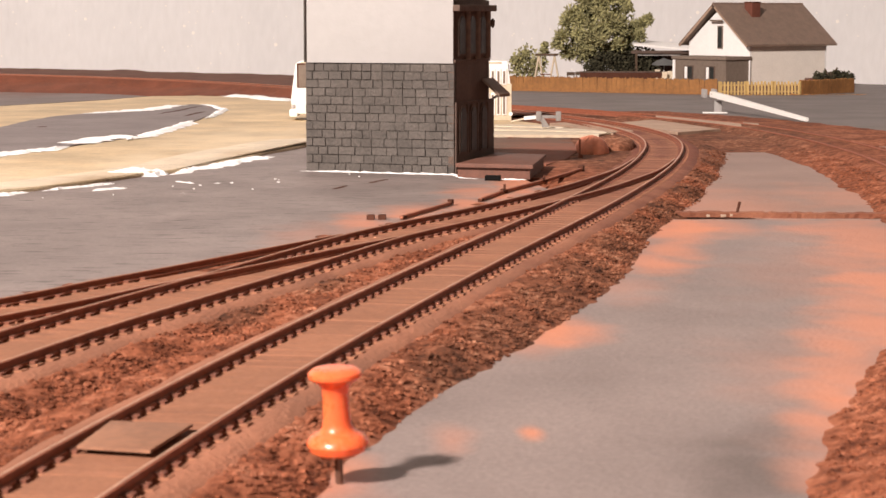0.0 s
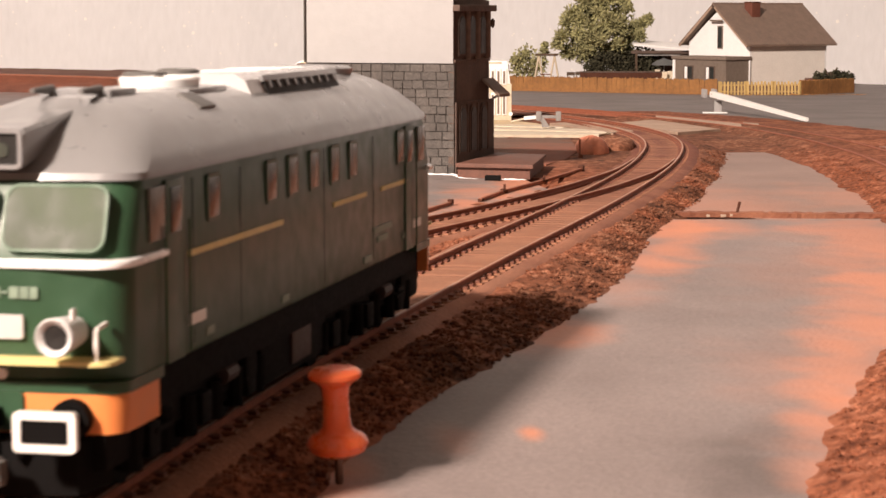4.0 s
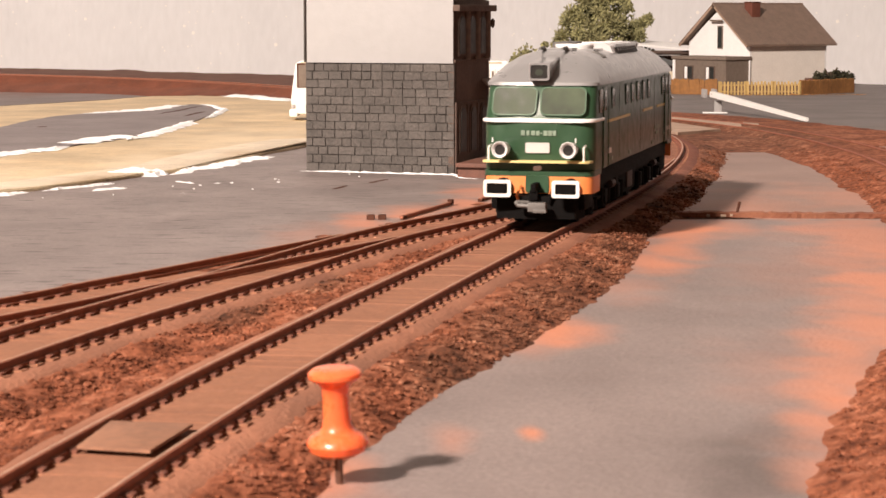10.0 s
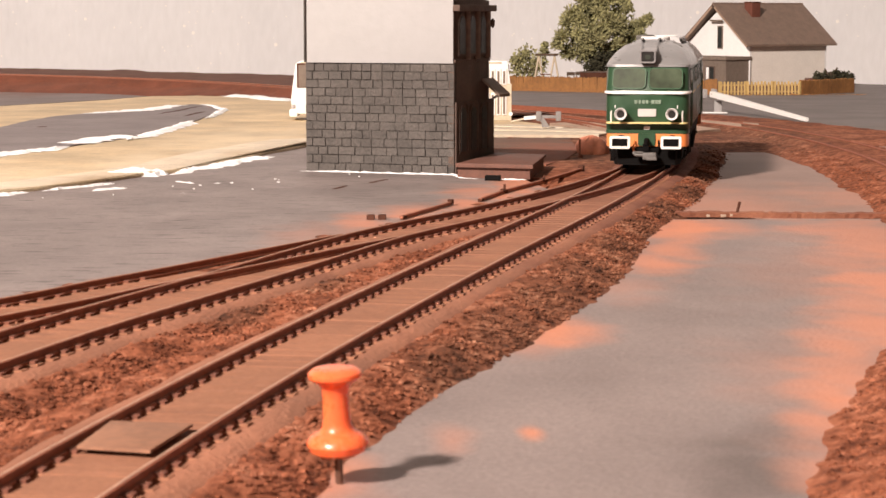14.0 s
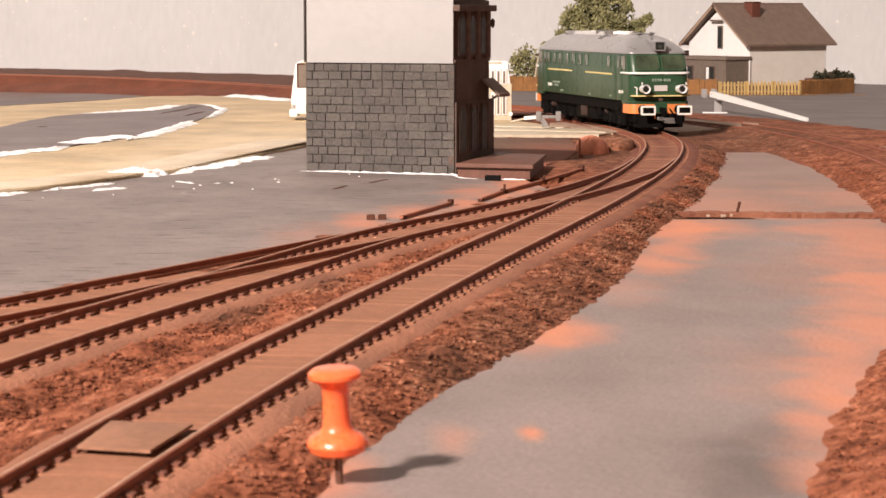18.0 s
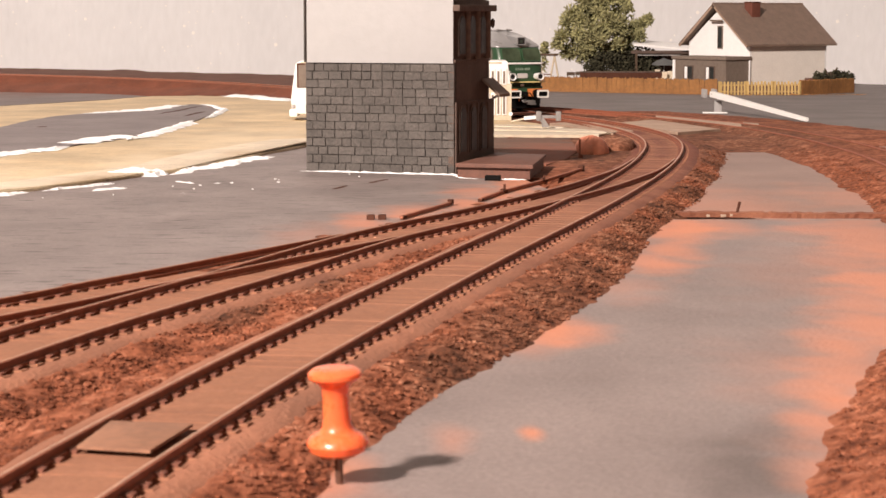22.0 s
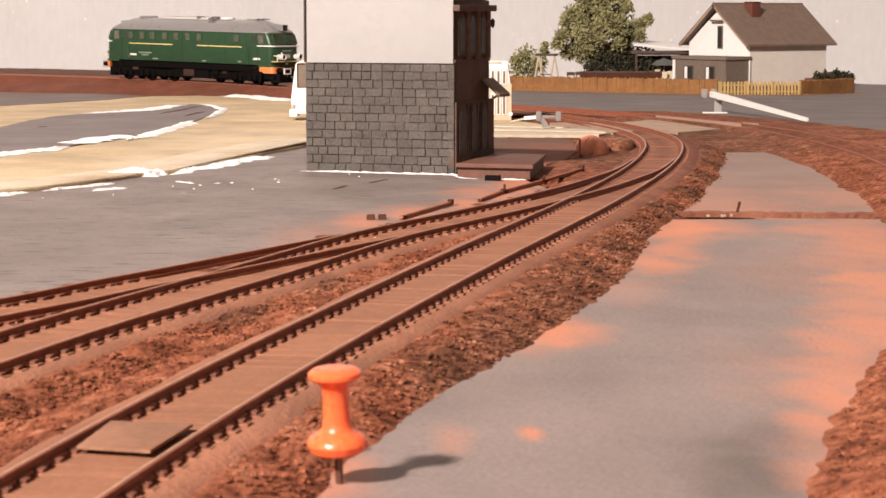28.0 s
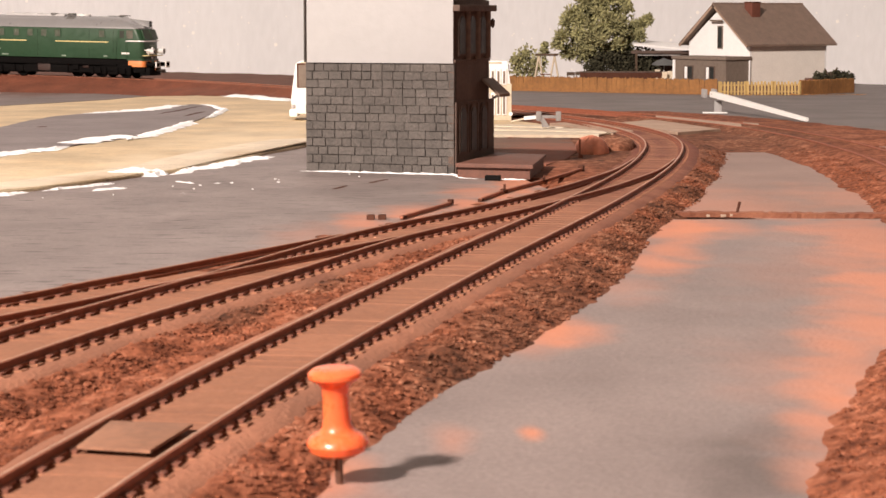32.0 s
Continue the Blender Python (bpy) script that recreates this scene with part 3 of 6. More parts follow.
def lay(name, label, line, near, skip=(), buried=False, fill_to=1.36):
    t = tagged(thing(name, label, "railway track"), group="tracks of the layout")
    for side in (-GAUGE, GAUGE):
        rail = part("rail", sweep(line[::2] if len(line) % 2 else line[::2] + [line[-1]], side, RAIL), M_RAIL, t, "rust-brown steel rail")
        # strip lies left of centre, painting the highlight on the rail's lit edge
        part("railhead", sweep(line[::2] if len(line) % 2 else line[::2] + [line[-1]], side, [(-0.00036, -0.00006), (0.00014, -0.00006), (0.00010, 0.00006), (-0.00032, 0.00005)]), M_RAIL if buried else M_RAILHEAD, rail, "worn pale rail top with its highlight painted in")
    seen = [p for p in line[::2] if p.y < fill_to]
    fill = [(-0.0082, -0.0042), (0.0082, -0.0042), (0.0080, -0.0005), (0, -0.0007), (-0.0080, -0.0005)] if buried else [(-0.0070, -0.0042), (0.0070, -0.0042), (0.0064, -0.00190), (0, -0.00180), (-0.0064, -0.00190)]
    part("infill", sweep(seen, 0, fill), M_BALLAST if buried else M_INFILL, t, "smooth brown fill between the rails")
    for side in (-1, 1):
        prof = [(0.0093, -0.0040), (0.0093, -0.0006), (0.0125, -0.0012), (0.0165, -0.0026), (0.0210, -0.0052)] if buried else [(0.0104, -0.0044), (0.0108, -0.0022), (0.0130, -0.0019), (0.0158, -0.0026), (0.0190, -0.0048)]
        ledge = sweep(seen, 0, [(side * a, b) for a, b in prof])
        for v in ledge.verts:
            v.co += Vector((rnd.uniform(-0.0005, 0.0005), rnd.uniform(-0.0005, 0.0005), rnd.uniform(-0.0002, 0.0002)))
        part("ledge", ledge, M_BALLAST if buried else M_LEDGE, t, "dusty brown ledge along the rail")
    nn = normals(line)
    rest = []
    for i, (p, k) in enumerate(zip(line, nn)):
        if any((Vector((p.x, p.y)) - Vector((q.x, q.y))).length < 0.016 for q in skip):
            continue
        m = Matrix.Translation(p + Vector((0, 0, rnd.uniform(-0.00008, 0.00008)))) @ Matrix.Rotation(math.atan2(-k.x, k.y) + rnd.uniform(-0.02, 0.02), 4, "Z")
        if buried:
            continue
        if near(p):
            PIECES.append(("sleeper", SLEEPER, t, m))
        else:
            rest.append(m)
    if rest:
        bm = bmesh.new()
        for m in rest:
            box(bm, (0, 0, -0.00265), (0.0031, 0.0234, 0.0017), m=m)
        tagged(part("sleeper_run", bm, M_BURIED, t), kind="stuff")
    return t


lay("railway_track", "rusty main-line model track with brown sleepers", main_line, lambda p: 0.12 < p.y < 1.30 and p.x > -0.09)
lay("railway_track", "rusty siding track joining the main line at a turnout", siding_line, lambda p: True, main_line[::2])
lay("railway_track", "rusty short track branching off the siding", third_line, lambda p: True, siding_line[::2], fill_to=0.545)
lay("railway_track", "red-brown outer track curving past the level crossing", outer_line, lambda p: True, main_line[::2], True)


# ---------------------------------------------------------------- ballast and earth
def lattice(x, y, cell, seed):
    """Smooth random heights, from -1 to 1, over a lattice of that cell size."""
    r = np.random.RandomState(seed)
    grid = r.uniform(-1, 1, (256, 256))
    u, v = x / cell + 100, y / cell + 100
    i, j = np.floor(u).astype(int), np.floor(v).astype(int)
    a, b = u - i, v - j
    a, b = a * a * (3 - 2 * a), b * b * (3 - 2 * b)
    g = lambda p, q: grid[p % 256, q % 256]
    return (g(i, j) * (1 - a) + g(i + 1, j) * a) * (1 - b) + (g(i, j + 1) * (1 - a) + g(i + 1, j + 1) * a) * b


def nearest(x, y, line):
    best = np.full(x.shape, 9.0)
    z = np.zeros(x.shape)
    for p in line:
        d = (x - p.x) ** 2 + (y - p.y) ** 2
        k = d < best
        best[k], z[k] = d[k], p.z
    return np.sqrt(best), z


def height_sheet(name, x, y, z, keep, mat):
    idx = -np.ones(x.shape, int)
    idx[keep] = np.arange(keep.sum())
    quad = keep[:-1, :-1] & keep[1:, :-1] & keep[1:, 1:] & keep[:-1, 1:]
    faces = np.stack([idx[:-1, :-1][quad], idx[1:, :-1][quad], idx[1:, 1:][quad], idx[:-1, 1:][quad]], 1)
    me = bpy.data.meshes.new(name)
    me.from_pydata(np.stack([x[keep], y[keep], z[keep]], 1).tolist(), [], faces.tolist())
    me.polygons.foreach_set("use_smooth", [True] * len(me.polygons))
    me.materials.append(mat)
    return new(name, me)


gx, gy = np.meshgrid(np.arange(-0.20, 0.275, 0.0014), np.arange(0.17, 1.46, 0.0014), indexing="ij")
inside = np.abs(gx) < 0.212 * gy + 0.05
near_d = np.full(gx.shape, 9.0)
for ln in (main_line, siding_line, third_line, outer_line):
    d_, _ = nearest(gx, gy, [p for p in ln if 0.1 < p.y < 1.6])
    near_d = np.minimum(near_d, d_)
wide = near_d + 0.0018 * lattice(gx, gy, 0.03, 1) + 0.0005 * lattice(gx, gy, 0.011, 2)
main_x = np.interp(gy, [p.y for p in main_line if p.y < 1.2], [p.x for p in main_line if p.y < 1.2])
outer_d, _ = nearest(gx, gy, [p for p in outer_line])
reach = np.interp(gy, [0.25, 0.335, 0.39, 0.43, 0.545, 0.60, 0.63, 0.71, 0.98, 1.06], [0.0275, 0.030, 0.033, 0.036, 0.038, 0.034, 0.031, 0.0285, 0.028, 0.031])
reach = np.where(outer_d <= near_d + 1e-6, 0.034, np.where(gx > main_x, reach, 0.031))
slope = np.clip((wide - 0.015) / (reach - 0.015), 0, 1.6)
gz = -0.0026 - 0.0032 * np.minimum(slope, 1.5) ** 2.0
lump = np.clip((near_d - 0.0150) / 0.004, 0.04, 1)
gz -= 0.0006 * (near_d < 0.0165)
lump *= 1 - 0.6 * np.clip((slope - 0.7) / 0.2, 0, 1)
gz += lump * (0.00072 * lattice(gx, gy, 0.0060, 3) + 0.00034 * lattice(gx, gy, 0.0032, 4) + 0.00045 * lattice(gx, gy, 0.012, 5)) * np.where(gy > 0.95, 0.6, 1.0)
bank = (gx < main_x) & (gx > 0.022) & (gy > 0.86) & (gy < 1.185)
gz = np.where(bank, np.maximum(gz, -0.0026 + 0.0004 * lattice(gx, gy, 0.016, 31) + 0.0002 * lattice(gx, gy, 0.005, 32)), gz)
gz = np.where(gy > 1.06, np.maximum(gz, -0.0060 + 0.0033 * np.clip((gy - 1.06) / 0.06, 0, 1) + 0.0003 * lattice(gx, gy, 0.012, 33)), gz)
tagged(height_sheet("ballast", gx, gy, gz, inside & (near_d < 0.075), M_BALLAST), "coarse red-brown glued ballast along the tracks", "ballast", kind="stuff")

# coarse crumbs lying on the shoulders
r_ = np.random.RandomState(5)
px, py = r_.uniform(-0.13, 0.21, 260000), r_.uniform(0.20, 1.05, 260000)
ci, cj = ((px + 0.20) / 0.0014).astype(int), ((py - 0.17) / 0.0014).astype(int)
left_x = np.where(py < 0.60, np.interp(py, [p.y for p in third_line], [p.x for p in third_line]), np.interp(py, [p.y for p in siding_line], [p.x for p in siding_line]))
held = (np.abs(px) < 0.205 * py + 0.01) & (near_d[ci, cj] > 0.0158) & (slope[ci, cj] > 0.55 * r_.uniform(0, 1, px.shape) - 0.1) & (slope[ci, cj] < 0.97 - 0.25 * r_.uniform(0, 1, px.shape) ** 3) & ~bank[ci, cj] & (px > left_x - 0.004) & (py < 0.70 + 0.45 * r_.uniform(0, 1, px.shape) ** 2)
px, py, ci, cj = (a[held][:27000] for a in (px, py, ci, cj))
size = (0.00026 + 0.00046 * r_.uniform(0, 1, px.shape) ** 1.8) * (1.0 + 0.15 * py)
pz = gz[ci, cj] + size * 0.15
shape = np.array([(1, 0.2, 0.1), (0.2, 1, -0.1), (-1, 0.1, 0.2), (-0.1, -1, 0), (0.5, 0.3, 0.62), (-0.45, -0.35, 0.58), (0, 0, -0.8)])
ang = r_.uniform(0, 6.3, px.shape)
co, si = np.cos(ang)[:, None], np.sin(ang)[:, None]
jog = r_.uniform(0.6, 1.3, (len(px), 7, 3)) * shape[None]
vx = px[:, None] + size[:, None] * (jog[:, :, 0] * co - jog[:, :, 1] * si)
vy = py[:, None] + size[:, None] * (jog[:, :, 0] * si + jog[:, :, 1] * co)
vz = pz[:, None] + size[:, None] * jog[:, :, 2]
tri = np.array([(0, 1, 4), (1, 2, 4), (2, 5, 4), (2, 3, 5), (3, 0, 5), (0, 4, 5), (1, 0, 6), (2, 1, 6), (3, 2, 6), (0, 3, 6)])
faces = (tri[None] + 7 * np.arange(len(px))[:, None, None]).reshape(-1, 3)
me = bpy.data.meshes.new("ballast_grains")
me.from_pydata(np.stack([vx, vy, vz], 2).reshape(-1, 3).tolist(), [], faces.tolist())
M_GRAIN = granulate("ballast_grain", BARE, True)
me.materials.append(M_GRAIN)
tagged(new("ballast_grains", me), "loose red-brown ballast grains beside the rails", "ballast", kind="stuff")

# the far embankment, level behind the line and sloping before it
ex, ey = np.meshgrid(np.arange(-1.0, 0.13, 0.005), np.arange(1.36, 2.29, 0.005), indexing="ij")
dd, ez = nearest(ex, ey, [p for p in main_line[::3] if p.y > 1.3])
line_y = np.full(ex.shape, 0.0)
pts = [p for p in main_line[::2] if p.y > 1.3]
best = np.full(ex.shape, 9.0)
for p, q in zip(pts, pts[1:]):
    d = (ex - p.x) ** 2 + (ey - p.y) ** 2
    k = d < best
    best[k] = d[k]
    side_ = (q.x - p.x) * (ey - p.y) - (q.y - p.y) * (ex - p.x)
    line_y[k] = side_[k]
front = line_y > 0
fall = np.clip((dd + 0.006 * lattice(ex, ey, 0.05, 11) - 0.02) / 0.055, 0, 1)
hz = np.where(front, (ez - 0.0036) * (1 - fall) - 0.0085 * fall, ez - 0.0036 - 0.0075 * np.clip((dd - 0.03) / 0.2, 0, 1))
hz += np.where(dd < 0.019, 0.0029, 0.0)
hz += np.where(front, 0.0, 0.0040 * np.clip((-ex - 0.17) / 0.22, 0, 1) * np.clip((ey - 1.93) / 0.25, 0, 1))
hz += np.clip((dd - 0.012) / 0.02, 0, 1) * (0.0010 * lattice(ex, ey, 0.03, 12) + 0.0006 * lattice(ex, ey, 0.011, 13))
on_bank = (ex < 0.10) & (hz > -0.0086) & ~((ex > 0.03) & (dd > 0.06))
tagged(height_sheet("embankment", ex, ey, hz, on_bank & (front | (dd < 0.030)), M_BANKRED), "red-brown earth embankment carrying the line past the wall", "embankment", kind="structure")
tagged(height_sheet("ground_behind_line", ex, ey, hz, on_bank & ~(front | (dd < 0.024)), M_EARTH), "dark brown ground between the line and the wall", "ground", kind="structure")


# ---------------------------------------------------------------- boards and roads
def offset(line, by, keep):
    return [(p.x + k.x * by, p.y + k.y * by) for p, k in zip(line, normals(line)) if keep(p)][::3]


left_edge = offset(third_line, -0.0125, lambda p: p.y < 0.60) + offset(siding_line, -0.0125, lambda p: 0.615 < p.y < 0.80)
structure("ground_board_left", slab(rough_edge([(-0.42, 0.22), *left_edge, (0.032, 0.847), (0.034, 0.90), (0.030, 0.96), (0.028, 1.06), (0.02, 1.19), (-0.03, 1.20), (-0.066, 1.085),
    (-0.088, 0.981), (-0.112, 0.894), (-0.14, 0.849), (-0.162, 0.795), (-0.25, 0.66), (-0.42, 0.48)], 0.02, 0.0006, 3), -0.009, -0.0026, 0.0003), M_BOARD_L,
    "grey painted board with creases in front of the station", "ground")
rb_left = offset(main_line, 0.018, lambda p: 0.16 < p.y < 1.07 and p.x > -0.09)
rb_right = offset(outer_line, 0.018, lambda p: 0.19 < p.y < 1.07)[::-1]
SEAM = 0.734
front_l, front_r = [p for p in rb_left if p[1] < SEAM - 0.004], [p for p in rb_right if p[1] < SEAM - 0.008]
back_l, back_r = [p for p in rb_left if p[1] > SEAM + 0.004], [p for p in rb_right if p[1] > SEAM]
structure("ground_board_right", slab(rough_edge(front_l + front_r[::-1], 0.012, 0.0004, 4), -0.009, -0.0058, 0.0003), M_BOARD_R,
          "grey painted board with sprayed orange-brown primer patches", "ground")
structure("ground_board_rear", slab(rough_edge(back_l + back_r[::-1], 0.012, 0.0004, 5), -0.009, -0.0054, 0.0003), M_BOARD_REAR,
          "grey painted board between the two tracks", "ground")
structure("road", slab(rough_edge([(-0.1593, 0.7821), (-0.1495, 0.7950), (-0.1358, 0.8248), (-0.1232, 0.8570), (-0.1108, 0.8820), (-0.0948, 0.9512), (-0.0816, 1.0023), (-0.0681, 1.0545), (-0.03, 1.185), (0.02, 1.175), (0.070, 1.165), (0.055, 1.27), (0.0, 1.42), (-0.05, 1.53), (-0.1109, 1.6231), (-0.1450, 1.6785), (-0.1803, 1.7256), (-0.1970, 1.7050), (-0.2255, 1.7000), (-0.2558, 1.6500), (-0.2813, 1.6000), (-0.2991, 1.5700), (-0.62, 1.42), (-0.62, 0.60), (-0.25, 0.62)], 0.01, 0.0007, 6), -0.009, -0.0015, 0.0003), M_ROAD,
    "raw tan fibreboard road with white filler at its edges", "road")
kerb = through_points([(-0.30, 0.640), (-0.2400, 0.6700), (-0.1593, 0.7841), (-0.1495, 0.7970), (-0.1358, 0.8268), (-0.1232, 0.8590), (-0.1108, 0.8840), (-0.0948, 0.9530), (-0.0816, 1.0043), (-0.0681, 1.0565), (-0.0560, 1.1000)], 0.006)
rows = []
for i, (p, k) in enumerate(zip(kerb, normals(kerb))):
    u = i / (len(kerb) - 1)
    lift = 0.0014 * max(0.0, (u - 0.60) / 0.40)
    wide_ = 0.020 + 0.012 * u + 0.003 * noise.noise((i * 0.23, 1.7, 0))
    rows.append([p + k * a + Vector((0, 0, z)) for a, z in ((-wide_, -0.00135), (-wide_, -0.00125), (-0.5 * wide_, -0.0010 + 0.3 * lift), (-0.0008, -0.0009 + lift), (-0.0003, -0.0012 + lift), (-0.0004, -0.0017 + lift), (-0.5 * wide_, -0.0014 + 0.3 * lift))])
structure("road_kerb", loft(rows), M_KERB, "pale worn edge of the tan road, lifting off the board", "kerb")
structure("traffic_island", slab(rough_edge([(-0.2418, 1.1058), (-0.2472, 1.2175), (-0.2463, 1.2960), (-0.2398, 1.3543), (-0.2156, 1.4265), (-0.1852, 1.4791), (-0.1764, 1.5356), (-0.1624, 1.5164), (-0.1456, 1.4355), (-0.1465, 1.3037), (-0.1519, 1.2120), (-0.1567, 1.1323), (-0.1746, 1.0623), (-0.1894, 1.0088), (-0.1984, 0.9760), (-0.2069, 0.9452)], 0.008, 0.0008, 7), -0.0020, -0.0009, 0.0003), M_ISLAND, "dark grey painted traffic island", "ground")
structure("ground_board_back", slab(rough_edge([(0.02, 1.66), (0.09, 1.475), (0.158, 1.335), (0.198, 1.22), (0.218, 1.10), (0.226, 1.0), (0.5, 0.85), (1.05, 0.85), (1.05, 1.74), (0.55, 1.98), (0.40, 2.07), (0.35, 2.26), (-0.05, 2.27), (-0.05, 1.9)], 0.02, 0.0008, 8),
    -0.009, -0.0042, 0.0003), M_BOARD_DARK, "dark grey painted board behind the outer track", "ground")


# ---------------------------------------------------------------- the locomotive
PIVOT = 4.4           # front buffers to front bogie, prototype metres
WHEELBASE = 8.6       # between the bogies
NOSE = 0.28           # how far the front cab's face stands further back than the rear one


def at_loco(x, y, z):
    """Prototype metres, x = 0 at the front buffers and falling to the rear, into the locomotive's space."""
    return ((x + PIVOT) * S, y * S, z * S)


def ring(z, e, w, r=0.38, bulge=0.10, rear=-17.45):
    """An outline of the body at height z: ends e inside the buffers, half width w."""
    pts = []
    for sx, sy in ((1, -1), (1, 1), (-1, 1), (-1, -1)):
        cx = (-e - NOSE - r - bulge) if sx > 0 else (rear + e + r + bulge)
        cy = sy * (w - r)
        angs = [0, 18, 36, 54, 72, 90]
        arc = []
        for a in angs:
            a = radians(a)
            arc.append((cx + sx * r * math.cos(a), cy + sy * r * math.sin(a)))
        start_at_side = (sx, sy) in ((1, -1), (-1, 1))
        arc = arc[::-1] if start_at_side else arc
        pts += arc
        if (sx, sy) == (1, -1):
            pts += [(-e - NOSE - 0.02, -w * 0.36), (-e - NOSE, 0.0), (-e - NOSE - 0.02, w * 0.36)]
        if (sx, sy) == (-1, 1):
            pts += [(rear + e + 0.02, w * 0.36), (rear + e, 0.0), (rear + e + 0.02, -w * 0.36)]
    return [at_loco(x, y, z) for x, y in pts]


def lbox(c, d, bevel=0.0):
    return boxed(at_loco(*c), tuple(v * S for v in d), bevel * S)


def rounded_plate(w, h, t, r, seg=5):
    """A plate in the y-z plane with rounded corners, t thick along x."""
    out = []
    for sy, sz, a0 in ((1, 1, 0), (-1, 1, 90), (-1, -1, 180), (1, -1, 270)):
        for i in range(seg + 1):
            a = radians(a0 + 90 * i / seg)
            out.append((sy * (w / 2 - r) + r * math.cos(a), sz * (h / 2 - r) + r * math.sin(a)))
    return loft([[(x, y, z) for y, z in out] for x in (-t / 2, t / 2)])


def placed(bm, m):
    bmesh.ops.transform(bm, matrix=m, verts=bm.verts)
    return bm


def frame_plate(w, h, t, r, rim):
    """A rounded rim in the y-z plane with an open middle."""
    rings = []
    for k, (ww, hh, rr) in enumerate(((w, h, r), (w - 2 * rim, h - 2 * rim, max(r - rim, r * 0.4)))):
        o = []
        for sy, sz, a0 in ((1, 1, 0), (-1, 1, 90), (-1, -1, 180), (1, -1, 270)):
            for i in range(6):
                a = radians(a0 + 18 * i)
                o.append((sy * (ww / 2 - rr) + rr * math.cos(a), sz * (hh / 2 - rr) + rr * math.sin(a)))
        rings.append(o)
    bm = bmesh.new()
    v = [[bm.verts.new((x, y, z)) for y, z in o] for x in (-t / 2, t / 2) for o in rings]
    n = len(rings[0])
    for i in range(n):
        j = (i + 1) % n
        bm.faces.new((v[2][i], v[2][j], v[3][j], v[3][i]))
        bm.faces.new((v[0][i], v[0][j], v[1][j], v[1][i]))
        bm.faces.new((v[0][i], v[0][j], v[2][j], v[2][i]))
        bm.faces.new((v[1][i], v[1][j], v[3][j], v[3][i]))
    return bm


loco = thing("diesel_locomotive", "green model diesel locomotive with grey roof and orange buffer beam", "locomotive")
body = part("body", loft([ring(1.40, 0.62, 1.41), ring(1.45, 0.60, 1.43), ring(2.60, 0.60, 1.43), ring(2.76, 0.62, 1.43), ring(3.50, 0.94, 1.41), ring(3.60, 1.01, 1.40)]), M_LGREEN, loco, "glossy dark green body shell")
roof = part("roof", loft([ring(3.56, 0.92, 1.46, 0.42), ring(3.64, 0.95, 1.46, 0.42), ring(3.82, 1.22, 1.36, 0.5), ring(4.06, 1.75, 1.18, 0.55), ring(4.27, 2.3, 0.92, 0.5), ring(4.39, 2.6, 0.58, 0.4), ring(4.42, 3.0, 0.2, 0.15)]), M_LROOF, loco, "satin grey rounded roof")
part("frame", lbox((-8.72, 0, 1.17), (14.8, 2.56, 0.50), 0.03), M_LBLACK, loco, "black underframe")
tank = part("fuel_tank", lbox((-8.72, 0, 0.66), (3.4, 2.3, 0.72), 0.10), M_LBLACK, loco, "black fuel tank")
part("sill", lbox((-8.72, 0, 0.76), (14.4, 2.06, 0.82), 0.05), M_LBLACK, loco)
for sy in (-1, 1):
    part("tank_panel", lbox((-8.9, sy * 1.17, 0.70), (1.0, 0.06, 0.55), 0.05), M_LBROWN, tank)
    part("battery_box", lbox((-6.4, sy * 1.05, 0.80), (0.5, 0.3, 0.5), 0.04), M_LBLACK, loco)

WHEELS = []
for bx in (-4.4, -4.4 - WHEELBASE):
    bogie = part("bogie", lbox((-PIVOT, 0, 0.62), (5.3, 2.0, 0.74), 0.05), M_LBLACK, loco, "black three-axle bogie", at=Matrix.Translation(((bx + PIVOT) * S, 0, 0)))
    for sy in (-1, 1):
        side = lbox((-PIVOT, sy * 1.02, 0.72), (5.5, 0.14, 0.46), 0.03)
        for ax in (-2.1, 0, 2.1):
            box(side, at_loco(-PIVOT + ax, sy * 1.12, 0.52), (0.42 * S, 0.2 * S, 0.40 * S), 0.04 * S)
            for k in (-0.55, 0.55):
                cyl(side, at_loco(-PIVOT + ax + k, sy * 1.10, 0.52), 0.14 * S, 0.5 * S, "Z", 10)
        box(side, at_loco(-PIVOT + 1.05, sy * 1.12, 0.95), (1.0 * S, 0.12 * S, 0.14 * S), 0.02 * S)
        part("side_frame", side, M_LBLACK, bogie)
        part("brake_cylinder", cyl(bmesh.new(), at_loco(-PIVOT - 1.05, sy * 1.14, 0.78), 0.13 * S, 0.5 * S, "X", 10), M_LBROWN, bogie)
    for ax in (-2.1, 0, 2.1):
        bm = bmesh.new()
        for sy in (-1, 1):
            cyl(bm, (0, sy * 0.755 * S, 0), 0.525 * S, 0.13 * S, "Y", 28)
            cyl(bm, (0, sy * 0.69 * S, 0), 0.56 * S, 0.03 * S, "Y", 28)
            cyl(bm, (0, sy * 0.83 * S, 0), 0.36 * S, 0.03 * S, "Y", 20)
            for k in range(4):
                a = math.pi / 2 * k
                cyl(bm, (0.26 * S * math.cos(a), sy * 0.85 * S, 0.26 * S * math.sin(a)), 0.06 * S, 0.03 * S, "Y", 8)
        cyl(bm, (0, 0, 0), 0.1 * S, 1.4 * S, "Y", 10)
        wheel = part("wheelset", bm, M_LBLACK, bogie, "black steel wheelset", at=Matrix.Translation((ax * S, 0, 0.525 * S)))
        WHEELS.append((wheel, ax))
BOGIES = [o for o in loco.children if o.name.startswith("bogie")]


